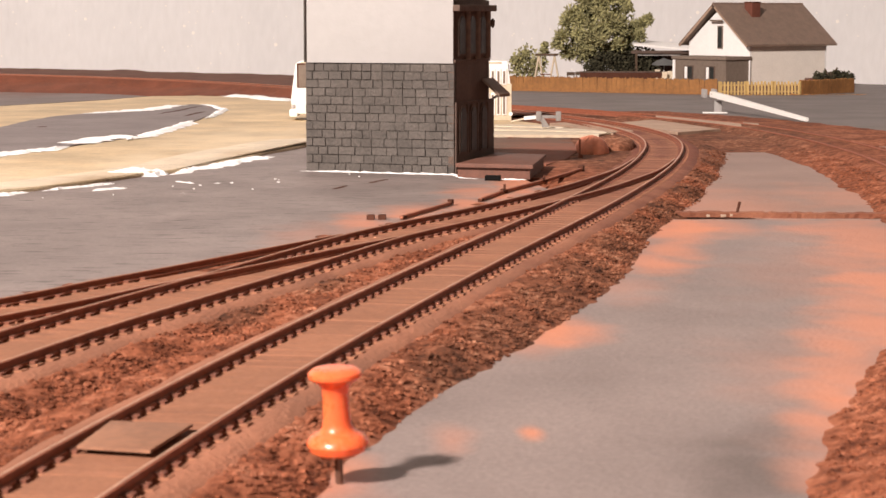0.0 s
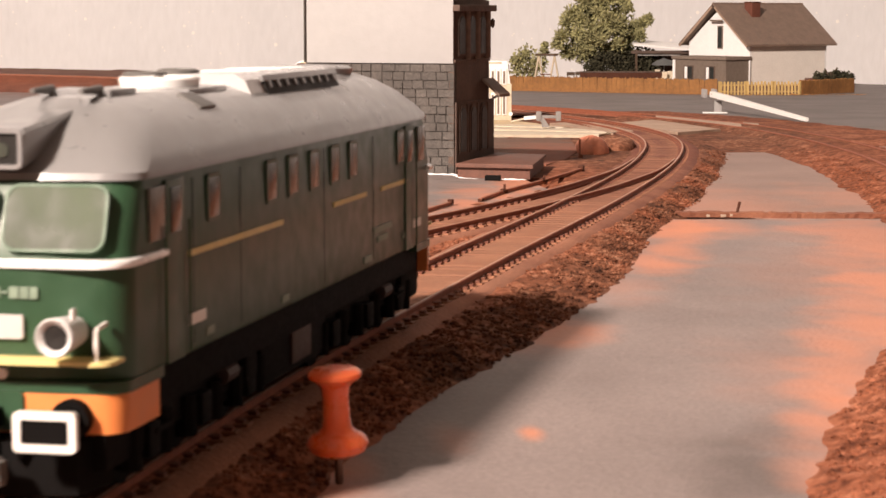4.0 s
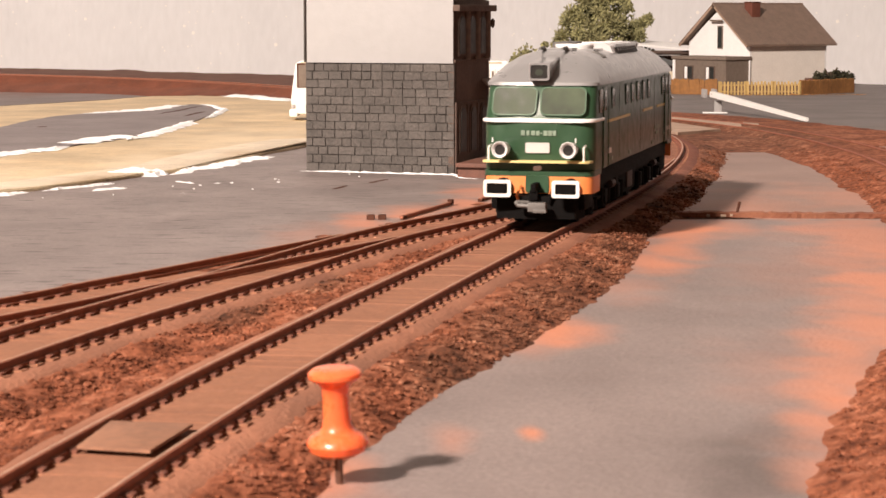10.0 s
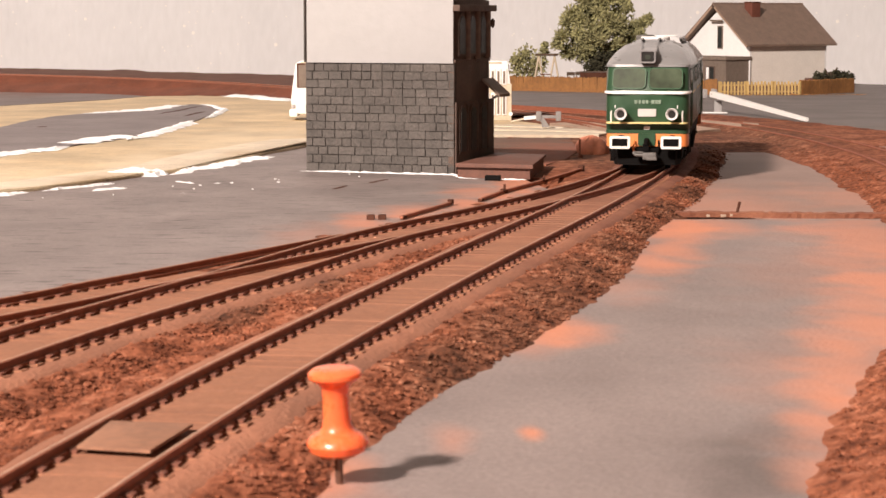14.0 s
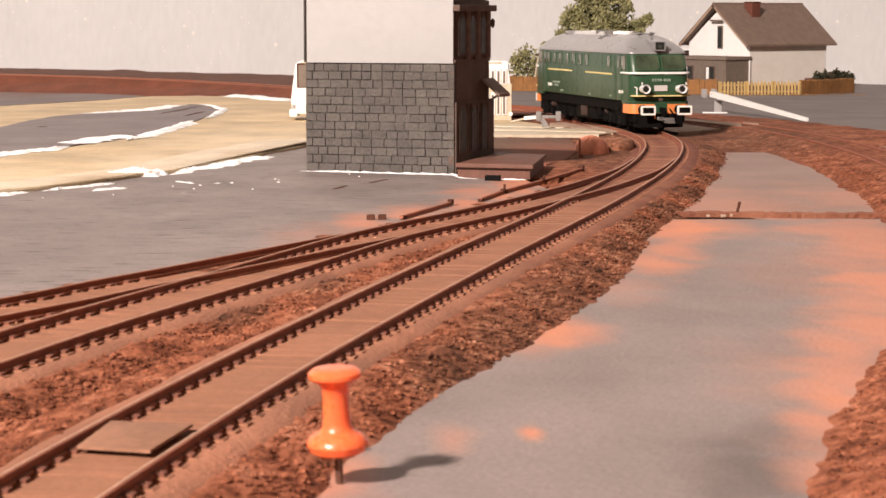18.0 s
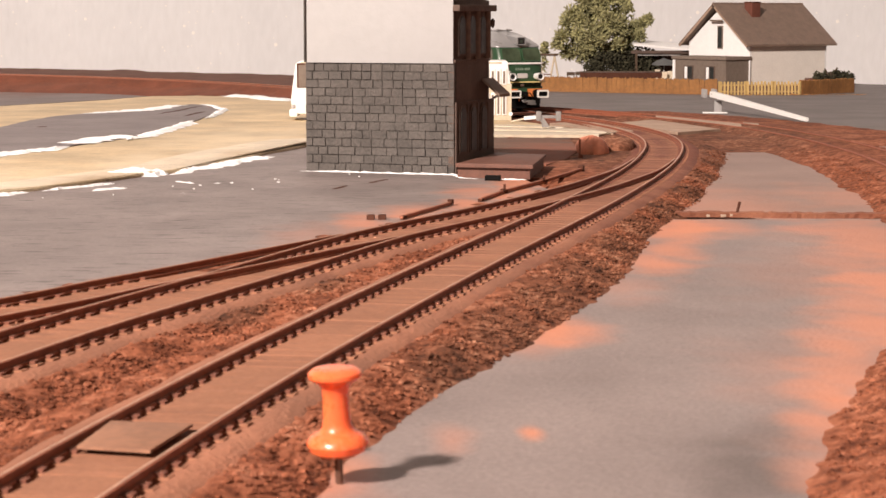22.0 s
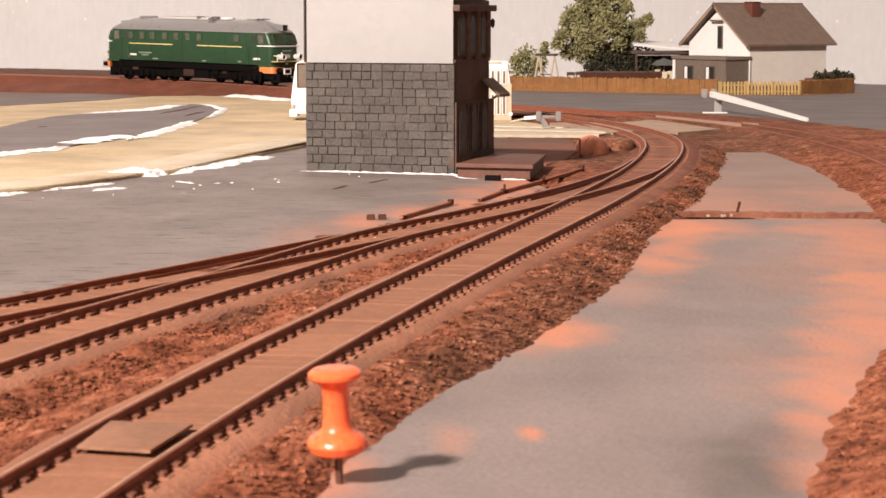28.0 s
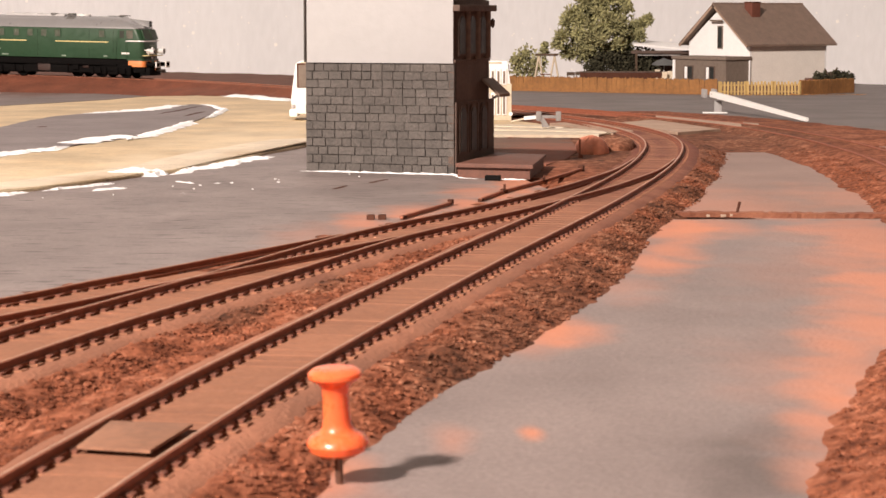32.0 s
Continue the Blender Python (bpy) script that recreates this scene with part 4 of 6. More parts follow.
def cab_end(sign):
    """Everything on one end of the body: sign 1 for the front, -1 for the rear."""
    n = NOSE if sign > 0 else 0.0
    base = Matrix() if sign > 0 else Matrix.Translation(((2 * PIVOT - 17.45) * S, 0, 0)) @ Matrix.Rotation(math.pi, 4, "Z")

    def put(name, bm, mat, parent, label=""):
        return part(name, placed(bm, base), mat, parent, label)

    def side_outline(x0, x1, w, r):
        arc = [(x0 - r + r * math.sin(radians(a)), w - r + r * math.cos(radians(a))) for a in (0, 22, 45, 68, 90)]
        left = [(x1, w)] + arc
        return [at_loco(x, y, 0)[:2] for x, y in left + [(x0 + 0.03, 0)] + [(x, -y) for x, y in left[::-1]]]
    apron = put("apron", slab(side_outline(-0.60 - n, -1.85 - n if sign > 0 else -0.98, 1.40, 0.30), 0.84 * S, 1.275 * S, 0.02 * S), M_LORANGE, loco, "bright orange buffer beam")
    put("cab_skirt", slab(side_outline(-0.605 - n, -1.95 - n, 1.425, 0.30), 1.277 * S, 1.405 * S), M_LGREEN, loco)
    put("coupling_plate", placed(rounded_plate(0.60 * S, 0.44 * S, 0.06 * S, 0.06 * S), Matrix.Translation(at_loco(-0.57 - n, 0, 1.08))), M_LGREEN, apron, "dark green coupling plate")
    hook = bmesh.new()
    box(hook, at_loco(-0.42 - n / 2, 0, 1.02), ((0.35 + n) * S, 0.14 * S, 0.22 * S), 0.04 * S)
    box(hook, at_loco(-0.36, 0, 0.84), (0.12 * S, 0.22 * S, 0.25 * S), 0.04 * S)
    put("coupling_hook", hook, M_LBLACK, apron)
    for sy in (-1, 1):
        hose = bmesh.new()
        rod(hose, at_loco(-0.5 - n, sy * 0.42, 1.05), at_loco(-0.4, sy * 0.44, 0.82), 0.035 * S)
        rod(hose, at_loco(-0.4, sy * 0.44, 0.82), at_loco(-0.46, sy * 0.40, 0.62), 0.035 * S)
        put("brake_hose", hose, M_LORANGE if sy < 0 else M_LBLACK, apron)
        buf = cyl(bmesh.new(), at_loco(-0.34 - n / 2, sy * 0.87, 1.02), 0.15 * S, (0.5 + n) * S, "X", 16)
        cyl(buf, at_loco(-0.5 - n, sy * 0.87, 1.02), 0.22 * S, 0.16 * S, "X", 16)
        buffer = put("buffer", buf, M_LBLACK, loco, "black buffer with a white-rimmed plate")
        put("plate", placed(rounded_plate(0.62 * S, 0.36 * S, 0.06 * S, 0.05 * S), Matrix.Translation(at_loco(-0.05, sy * 0.87, 1.02))), M_LBLACK, buffer)
        put("rim", placed(frame_plate(0.70 * S, 0.43 * S, 0.09 * S, 0.06 * S, 0.085 * S), Matrix.Translation(at_loco(-0.045, sy * 0.87, 1.02))), M_LWHITE, buffer, "white rim")
    put("end_frame", lbox((-1.55, 0, 0.86), (1.3, 2.44, 0.90), 0.12), M_LBLACK, loco, "black end frame behind the buffer beam")
    # plough and model coupler
    put("plough", slab([at_loco(x, y, 0)[:2] for x, y in ((-0.62, -1.0), (-0.45, 0), (-0.62, 1.0), (-1.3, 1.15), (-1.3, -1.15))], 0.22 * S, 0.80 * S, 0.03 * S), M_LBLACK, loco, "black plough below the buffer beam")
    cp = bmesh.new()
    box(cp, at_loco(-0.45, 0.05, 0.58), (0.7 * S, 0.30 * S, 0.14 * S), 0.03 * S)
    box(cp, at_loco(-0.10, 0.14, 0.56), (0.26 * S, 0.46 * S, 0.24 * S), 0.05 * S)
    box(cp, at_loco(-0.04, 0.22, 0.47), (0.20 * S, 0.34 * S, 0.10 * S), 0.03 * S)
    coupler = put("model_coupler", cp, M_LGREY, loco, "dull grey model coupler")
    hoop = bmesh.new()
    for a, b in (((-0.20, -0.10, 0.66), (-0.10, -0.40, 0.68)), ((-0.10, -0.40, 0.68), (-0.04, -0.36, 0.60)), ((-0.04, -0.36, 0.60), (-0.04, 0.10, 0.58))):
        rod(hoop, at_loco(*a), at_loco(*b), 0.05 * S)
    put("hoop", hoop, M_LGREY, coupler, "thin bent coupling hoop")
    # lamps
    for sy in (-1, 1):
        m = Matrix.Translation(at_loco(-0.45, sy * 0.873, 1.97)) @ Matrix.Rotation(radians(90), 4, "Y")
        shell = placed(lathe([(0.17 * S, (-0.15 - n) * S), (0.205 * S, 0.02 * S), (0.215 * S, 0.13 * S), (0.20 * S, 0.15 * S), (0.15 * S, 0.11 * S), (0.11 * S, 0.04 * S)], 24), m)
        head = put("headlight", shell, M_LRIM, loco, "round silver-rimmed headlight")
        put("lens", placed(lathe([(0.01 * S, 0.06 * S), (0.135 * S, 0.07 * S), (0.13 * S, 0.105 * S), (0.01 * S, 0.09 * S)], 20), m), M_LRECESS, head, "dark lens")
        put("fin", placed(boxed((0, 0, 0), (0.12 * S, 0.03 * S, 0.12 * S), 0.01 * S), Matrix.Translation(at_loco(-0.40, sy * 1.06, 2.22))), M_LSILVER, head)
    # plates and handrails
    put("number_plate", placed(rounded_plate(0.62 * S, 0.26 * S, 0.05 * S, 0.03 * S), Matrix.Translation(at_loco(-0.575 - n, 0, 2.00))), M_LPLATE, loco, "blank pale plate")
    for y, w, h in ((-0.38, 0.10, 0.13), (-0.25, 0.08, 0.13), (-0.12, 0.10, 0.12), (0.0, 0.09, 0.12), (0.095, 0.06, 0.03), (0.20, 0.11, 0.13), (0.32, 0.10, 0.13), (0.43, 0.09, 0.13)):
        put("letter_bar", boxed(at_loco(-0.592 - n, y, 2.37), (0.02 * S, w * S, h * S), 0.006 * S), M_LMARK, loco, "pale unreadable number mark")
    put("badge", placed(rounded_plate(0.22 * S, 0.12 * S, 0.04 * S, 0.05 * S), Matrix.Translation(at_loco(-0.585 - n, 0, 1.48))), M_LSILVER, loco)
    step_ = slab(side_outline(-0.42 - n / 2, -0.75 - n, 1.40, 0.20), 1.632 * S, 1.682 * S, 0.01 * S)
    put("step_ledge", step_, M_LYELLOW, loco, "yellow ledge across the front")
    for sy in (-1, 1):
        hr = bmesh.new()
        rod(hr, at_loco(-0.50 - n / 2, sy * 1.22, 1.68), at_loco(-0.50 - n / 2, sy * 1.22, 2.02), 0.03 * S)
        rod(hr, at_loco(-0.50 - n / 2, sy * 1.22, 2.02), at_loco(-0.66 - n, sy * 1.22, 2.05), 0.03 * S)
        put("handrail", hr, M_LWHITE, loco)
    strip = loft([[at_loco(x, y, z) for x, y in [(-2.0 - n if sign > 0 else -1.25, -w), *[(-0.57 - n - 0.36 + 0.36 * math.sin(radians(a)), -w + 0.36 - 0.36 * math.cos(radians(a))) for a in (0, 25, 50, 75, 90)],
                                                  *[(-0.57 - n - 0.36 + 0.36 * math.sin(radians(a)), w - 0.36 + 0.36 * math.cos(radians(a))) for a in (90, 75, 50, 25, 0)], (-2.0 - n if sign > 0 else -1.25, w)]]
                  for z, w in ((2.640, 1.435), (2.648, 1.475), (2.670, 1.490), (2.705, 1.490), (2.728, 1.475), (2.736, 1.435))])
    put("waist_strip", strip, M_LSILVER, loco, "silver strip under the windscreens, painted bright for its highlight")
    # windscreens
    tilt = Matrix.Rotation(radians(-21.5), 4, "Y")
    for sy in (-1, 1):
        wmat = Matrix.Translation(at_loco(-0.765 - n, sy * 0.625, 3.165)) @ Matrix.Rotation(radians(sy * 3.5), 4, "Z") @ tilt
        pane = put("windscreen", placed(rounded_plate(1.10 * S, 0.70 * S, 0.05 * S, 0.15 * S), wmat), M_LGLASS, loco, "greenish glossy windscreen")
        put("window_frame", placed(frame_plate(1.17 * S, 0.77 * S, 0.065 * S, 0.17 * S, 0.035 * S), wmat), M_LFRAME, pane, "green window frame")
    # headlight in the roof's front
    hb = loft([[at_loco(x0, y * k, 3.92 + dz + z * g) for y, z in ((-0.26, -0.20), (-0.22, -0.235), (0.22, -0.235), (0.26, -0.20), (0.285, 0.17), (0.25, 0.215), (-0.25, 0.215), (-0.285, 0.17))]
               for x0, k, dz, g in ((-1.06, 1.0, 0.0, 1.0), (-1.5, 1.05, 0.06, 0.9), (-3.0, 0.9, 0.28, 0.5))])
    box_ = put("roof_headlight", hb, M_LROOF, loco, "grey housing of the roof headlight")
    face = Matrix.Translation(at_loco(-1.055, 0, 3.915))
    # no hollow here: a near-black plate gives the shade inside the lamp recess
    put("opening", placed(rounded_plate(0.43 * S, 0.34 * S, 0.03 * S, 0.05 * S), face), M_LRECESS, box_, "dark plate painted as the shaded lamp recess")
    put("rim", placed(frame_plate(0.54 * S, 0.44 * S, 0.11 * S, 0.08 * S, 0.05 * S), face), M_LROOF, box_, "rounded grey rim")
    part_lens = placed(rounded_plate(0.20 * S, 0.16 * S, 0.02 * S, 0.07 * S), Matrix.Translation(at_loco(-1.036, 0, 3.90)))
    put("lens", part_lens, M_LGLASSD, box_, "dark glass lens")
    # side of the cab
    for sy in (-1, 1):
        def flat(x, z, w, h, t=0.04, y=1.435):
            return boxed(at_loco(x, sy * y, z), (w * S, t * S, h * S), 0.008 * S)
        cw = put("cab_window", flat(-1.72 - n, 3.15, 0.50, 0.60), M_LSIDEPALE, loco, "cab side window with its reflection painted pale")
        door = put("cab_door", flat(-2.62, 2.45, 0.62, 2.1, 0.03), M_LGREEN, loco, "green cab door")
        put("door_window", flat(-2.62, 3.15, 0.36, 0.52, 0.06), M_LGLASSD, door)
        for k in (-0.42, 0.42):
            put("door_rail", rod(bmesh.new(), at_loco(-2.62 + k, sy * 1.475, 1.45), at_loco(-2.62 + k, sy * 1.475, 3.0), 0.014 * S, 6), M_LFRAME, door)
        put("number_bar", flat(-2.05 - n if sy < 0 else -3.4, 1.80, 0.62, 0.14, 0.03, 1.44), M_LWHITE, loco, "pale unreadable side number")
        put("cab_step", boxed(at_loco(-2.62, sy * 1.22, 0.62), (0.62 * S, 0.16 * S, 0.06 * S)), M_LBLACK, loco)


cab_end(1)
cab_end(-1)
for sy in (-1, 1):
    def side_box(name, x0, x1, z0, z1, mat, t=0.03, label="", y=1.435):
        return part(name, lbox(((x0 + x1) / 2, sy * y, (z0 + z1) / 2), (abs(x1 - x0), t, z1 - z0), 0.006), mat, loco, label)
    for x in ((-4.1, -6.6, -7.65, -8.75, -9.9, -11.0, -14.2) if sy > 0 else (-4.2, -7.7, -8.8, -9.9, -11.0, -12.2, -13.2, -14.3)):
        # pane tone goes by side and position, painting in how the glass reflects
        w = side_box("side_window", x - 0.22, x + 0.22, 2.92, 3.42, M_LSIDEDIM if sy < 0 else M_LSIDEPALE if x < -7 else M_LGLASSD, 0.02, "small engine-room window")
        part("frame", placed(frame_plate(0.52 * S, 0.58 * S, 0.03 * S, 0.06 * S, 0.05 * S), Matrix.Translation(at_loco(x, sy * 1.432, 3.17)) @ Matrix.Rotation(radians(90), 4, "Z")), M_LGREEN, w)
    for x0, x1 in (((-3.1, -7.1), (-9.8, -11.8), (-12.8, -14.7)) if sy > 0 else ((-3.7, -7.9), (-10.2, -14.5))):
        side_box("yellow_line", x0, x1, 2.545, 2.62, M_LYELLOW, 0.03, "thin yellow stripe")
    for x in (-3.3, -5.2, -9.3, -12.3, -14.9):
        side_box("panel_joint", x - 0.007, x + 0.007, 1.5, 3.45, M_LBLACK, 0.008, "", 1.43)
    for x, w, z in ((-11.9, 0.5, 1.50), (-14.6, 0.5, 1.62), (-7.2, 0.35, 1.48), (-3.9, 0.30, 1.52), (-12.9, 1.25, 1.90), (-12.9, 0.7, 1.74)):
        side_box("pale_mark", x - w / 2, x + w / 2, z, z + 0.10, M_LMARK, 0.02, "small pale lettering bar")

# roof fittings
part("rear_fan", placed(lathe([(0.66 * S, 0), (0.68 * S, 0.10 * S), (0.60 * S, 0.14 * S), (0.1 * S, 0.16 * S)], 28), Matrix.Translation(at_loco(-13.9, 0, 4.38))), M_LROOF, loco, "round grey roof fan")
fan = part("fan_ring", placed(lathe([(0.52 * S, 0), (0.54 * S, 0.12 * S), (0.52 * S, 0.15 * S), (0.46 * S, 0.15 * S), (0.44 * S, 0.08 * S), (0.44 * S, 0.0)], 28), Matrix.Translation(at_loco(-6.3, 0, 4.40))), M_LSILVER, loco, "pale ring of the roof fan")
part("fan_grille", placed(lathe([(0.01 * S, 0.06 * S), (0.45 * S, 0.06 * S), (0.45 * S, 0.10 * S), (0.12 * S, 0.11 * S), (0.01 * S, 0.15 * S)], 24), Matrix.Translation(at_loco(-6.3, 0, 4.42))), M_LGREY, fan, "dark fan grille")
part("fan_base", lbox((-6.3, 0, 4.38), (1.6, 1.35, 0.08), 0.03), M_LROOF, loco)
hatch = part("roof_hatch", loft([[at_loco(x, y, z) for y, z in ((-0.92, 4.20), (-0.78, 4.36), (-0.62, 4.53), (0.64, 4.56), (0.80, 4.47), (0.92, 4.22))] for x in (-7.5, -12.2)]), M_LHATCHGLARE, loco, "raised glossy roof hatch with louvred sides, glare painted in as pale colour")
for x in (-8.7, -9.9, -11.1):
    part("seam", placed(boxed((0, 0, 0), (0.05 * S, 1.22 * S, 0.02 * S)), Matrix.Translation(at_loco(x, 0.02, 4.55)) @ Matrix.Rotation(radians(1.4), 4, "X")), M_LRIM, hatch)
g = part("louvre", placed(boxed((0, 0, 0), (3.9 * S, 0.34 * S, 0.05 * S), 0.01 * S), Matrix.Translation(at_loco(-10.15, 0.87, 4.35)) @ Matrix.Rotation(radians(-66), 4, "X")), M_LRECESS, hatch, "dark louvred vent")
part("louvre_rail", placed(boxed((0, 0, 0), (4.0 * S, 0.09 * S, 0.08 * S), 0.02 * S), Matrix.Translation(at_loco(-10.15, 0.83, 4.47)) @ Matrix.Rotation(radians(-66), 4, "X")), M_LROOF, g)
for k in range(9):
    part("slat", placed(boxed((0, 0, 0), (0.10 * S, 0.15 * S, 0.08 * S), 0.015 * S), Matrix.Translation(at_loco(-8.4 - 0.44 * k, 0.86, 4.40)) @ Matrix.Rotation(radians(-66), 4, "X")), M_LROOF, g)
part("side_flap", placed(boxed((0, 0, 0), (4.74 * S, 0.22 * S, 0.04 * S), 0.01 * S), Matrix.Translation(at_loco(-9.85, -0.86, 4.29)) @ Matrix.Rotation(radians(48), 4, "X")), M_LROOF, hatch, "grey side flap")
for sy in (-1, 1):
    part("side_hatch", placed(boxed((0, 0, 0), (0.62 * S, 0.36 * S, 0.08 * S), 0.02 * S), Matrix.Translation(at_loco(-5.2 if sy > 0 else -6.9, sy * 0.86, 4.27)) @ Matrix.Rotation(radians(sy * -28), 4, "X")), M_LGREY, loco, "small dark roof hatch")
for x in (-8.4, -7.0):
    part("exhaust", placed(lathe([(0.30 * S, 0), (0.30 * S, 0.16 * S), (0.24 * S, 0.18 * S), (0.20 * S, 0.10 * S), (0.02 * S, 0.10 * S)], 16), Matrix.Translation(at_loco(x, -0.45, 4.42))), M_LGREY, loco, "small grey exhaust")
part("roof_cover", lbox((-3.7, 0, 4.43), (0.9, 0.9, 0.10), 0.03), M_LROOF, loco)
for sy in (-1, 1):
    horn = cyl(bmesh.new(), at_loco(-3.0, sy * 0.3, 4.48), 0.06 * S, 0.6 * S, "X", 10, 0.03 * S)
    part("horn", horn, M_LGREY, loco)

# the way of the locomotive: seconds and the way of its front bogie along the main line
RUN = [(0.0, 0.368), (0.5, 0.3979), (1.0, 0.4282), (1.5, 0.4586), (2.0, 0.4890), (2.5, 0.5210), (3.0, 0.5535), (3.5, 0.5855), (4.5, 0.6475), (5.5, 0.7097),
       (6.0, 0.7402), (6.5, 0.7718), (7.0, 0.8038), (7.5, 0.8357), (8.0, 0.8684), (8.5, 0.9010), (9.0, 0.9317), (9.5, 0.9619), (10.0, 0.9907), (10.5, 1.0190),
       (11.0, 1.0483), (11.5, 1.0783), (12.0, 1.1080), (12.5, 1.1362), (13.0, 1.1647), (13.5, 1.1930), (14.0, 1.2226), (14.5, 1.2563), (15.5, 1.3270), (16.5, 1.3992),
       (17.0, 1.4370), (17.5, 1.4745), (18.0, 1.5106), (18.5, 1.5452), (19.0, 1.5775), (19.5, 1.6087), (20.0, 1.6399), (20.5, 1.6704), (21.0, 1.7017), (21.5, 1.7343),
       (22.5, 1.7990), (23.5, 1.8640), (24.5, 1.9285), (25.0, 1.9583), (25.5, 1.9880), (26.5, 2.0440), (27.5, 2.1005), (28.0, 2.1305), (28.5, 2.1574), (29.0, 2.1814), (29.5, 2.2039),
       (30.0, 2.2245), (30.5, 2.2398), (31.0, 2.2546), (31.5, 2.2706), (32.0, 2.2880)]


def run_at(t):
    for (a, p), (b, q) in zip(RUN, RUN[1:]):
        if t <= b:
            return p + (q - p) * (t - a) / (b - a)
    return RUN[-1][1]


def on_main(s):
    return Vector((*MAIN(s), rise(s)))


# play of the body on its bogies in the curve: seconds and degrees
SWAY = [(0.0, 0.0), (3.0, -0.3), (6.0, -0.5), (9.0, 0.0), (13.5, 0.0), (16.5, 1.5), (18.0, 2.2), (20.0, 1.8), (25.0, 1.8), (28.0, 2.6), (31.0, 3.2), (32.0, 3.2)]


def sway_at(t):
    return float(np.interp(t, [a for a, b in SWAY], [b for a, b in SWAY]))


def motions():
    rows = []
    yaw = [[], []]
    for t, s in RUN:
        a, b = on_main(s), on_main(s + WHEELBASE * S)
        turn = Matrix.Rotation(radians(sway_at(t)), 4, "Z") @ heading(a - b)
        a = (a + b) / 2 + turn.to_3x3() @ Vector((WHEELBASE * S / 2, 0, 0))
        rows.append((t, Matrix.Translation(a) @ turn))
        for k, q in enumerate((s, s + WHEELBASE * S)):
            d = on_main(q - 0.02) - on_main(q + 0.02)
            local = turn.to_3x3().inverted() @ d
            yaw[k].append((t, Matrix.Translation((-k * WHEELBASE * S, 0, 0)) @ Matrix.Rotation(math.atan2(local.y, local.x), 4, "Z")))
    walk(loco, rows)
    for ob, rr in zip(BOGIES, yaw):
        walk(ob, rr)
    times = [0.125 * i for i in range(257)]
    for ob, ax in WHEELS:
        walk(ob, [(t, Matrix.Translation((ax * S, 0, 0.525 * S)) @ Matrix.Rotation(-(run_at(t) - RUN[0][1]) / (0.525 * S), 4, "Y")) for t in times])


# ---------------------------------------------------------------- push pin
def push_pin(x, y, z):
    t = thing("push_pin", "orange plastic push pin stuck in the grey board", "push pin", pose(x, y, z, 4, -2, 0))
    part("head", lathe([(0.985 * a, 0.965 * b) for a, b in [(0.0002, 0.0030), (0.0030, 0.0031), (0.0041, 0.0037), (0.00455, 0.0048), (0.0044, 0.0054), (0.0037, 0.0061), (0.0027, 0.0066), (0.0022, 0.0073), (0.0020, 0.0086), (0.0019, 0.0118), (0.0021, 0.0134),
                        (0.0026, 0.0141), (0.0034, 0.0145), (0.0039, 0.0150), (0.0039, 0.0156), (0.0033, 0.0161), (0.0018, 0.0163), (0.0002, 0.0163)]], 40), M_PIN, t, "glossy orange plastic head")
    part("needle", lathe([(0.0001, -0.004), (0.0006, -0.001), (0.0006, 0.0034)], 12), M_STEEL, t, "steel needle")


push_pin(-0.0150, 0.3095, -0.0043)


def planar(name, label, category, points, z0, z1, mat, kind="", bevel=0.0003):
    return tagged(part(name, slab(points, z0, z1, bevel), mat), label, category, kind=kind)


plate_ = thing("wooden_plate", "thin brown wooden plate lying between the rails", "plate")
part("board", slab([(-0.0531, 0.3112), (-0.0420, 0.3079), (-0.0382, 0.3285), (-0.0512, 0.3311)], -0.0010, -0.0005, 0.00015), M_PLATEWOOD, plate_)
# added dark slab fills the gap as the shade under the board
part("batten", slab([(-0.0518, 0.3130), (-0.0428, 0.3102), (-0.0402, 0.3265), (-0.0500, 0.3290)], -0.0022, -0.0010), M_DARKRUST, plate_)

# ---------------------------------------------------------------- station building
station = thing("station_building", "dark grey brick station model with a white card front, unfinished", "building", pose(0.0045, 0.879, -0.0026, 0, 0, -20))
W_, D_, H_ = 0.0651, 0.0435, 0.0445
front = part("front_wall", boxed((-W_ / 2, 0.0018, H_ / 2), (W_, 0.0024, H_)), M_MORTAR, station, "front wall of dark grey bricks with black joints")
part("rear_wall", boxed((-W_ / 2, D_ - 0.0012, 0.0350), (W_, 0.0024, 0.070)), M_BLACKWALL, station)
part("left_wall", boxed((-W_ + 0.0012, D_ / 2, 0.0350), (0.0023, D_ - 0.006, 0.070)), M_DARKSTONE, station)
side_wall = part("side_wall", boxed((-0.0013, D_ / 2, 0.0350), (0.0024, D_ - 0.0004, 0.070)), M_BLACKWALL, station, "brown-black side wall with arched windows")
card = part("card_front", boxed((-W_ / 2 + 0.0004, -0.0002, 0.0575), (W_ - 0.0012, 0.0010, 0.0258), 0.0001), M_WHITECARD, station, "blank white card covering the upper front")
part("upper_wall", boxed((-W_ / 2, 0.0014, 0.0570), (W_ - 0.0002, 0.0016, 0.0250)), M_BLACKWALL, station)
part("corner_strip", boxed((-W_ - 0.0002, 0.0006, 0.0575), (0.0007, 0.0016, 0.0258)), M_MORTAR, station, "dark edge behind the card")
part("plinth", boxed((0.0002, D_ / 2 + 0.0030, 0.0145), (0.0008, D_ + 0.004, 0.029), 0.0002), M_BLACKWALL, side_wall)
part("string_course", boxed((0.0002, D_ / 2, 0.0455), (0.0007, D_, 0.0012), 0.0002), M_BLACKWALL, side_wall)
part("cornice", boxed((0.0014, D_ / 2, 0.0668), (0.0032, D_ + 0.003, 0.0026), 0.0006), M_BLACKWALL, side_wall, "projecting dark cornice")
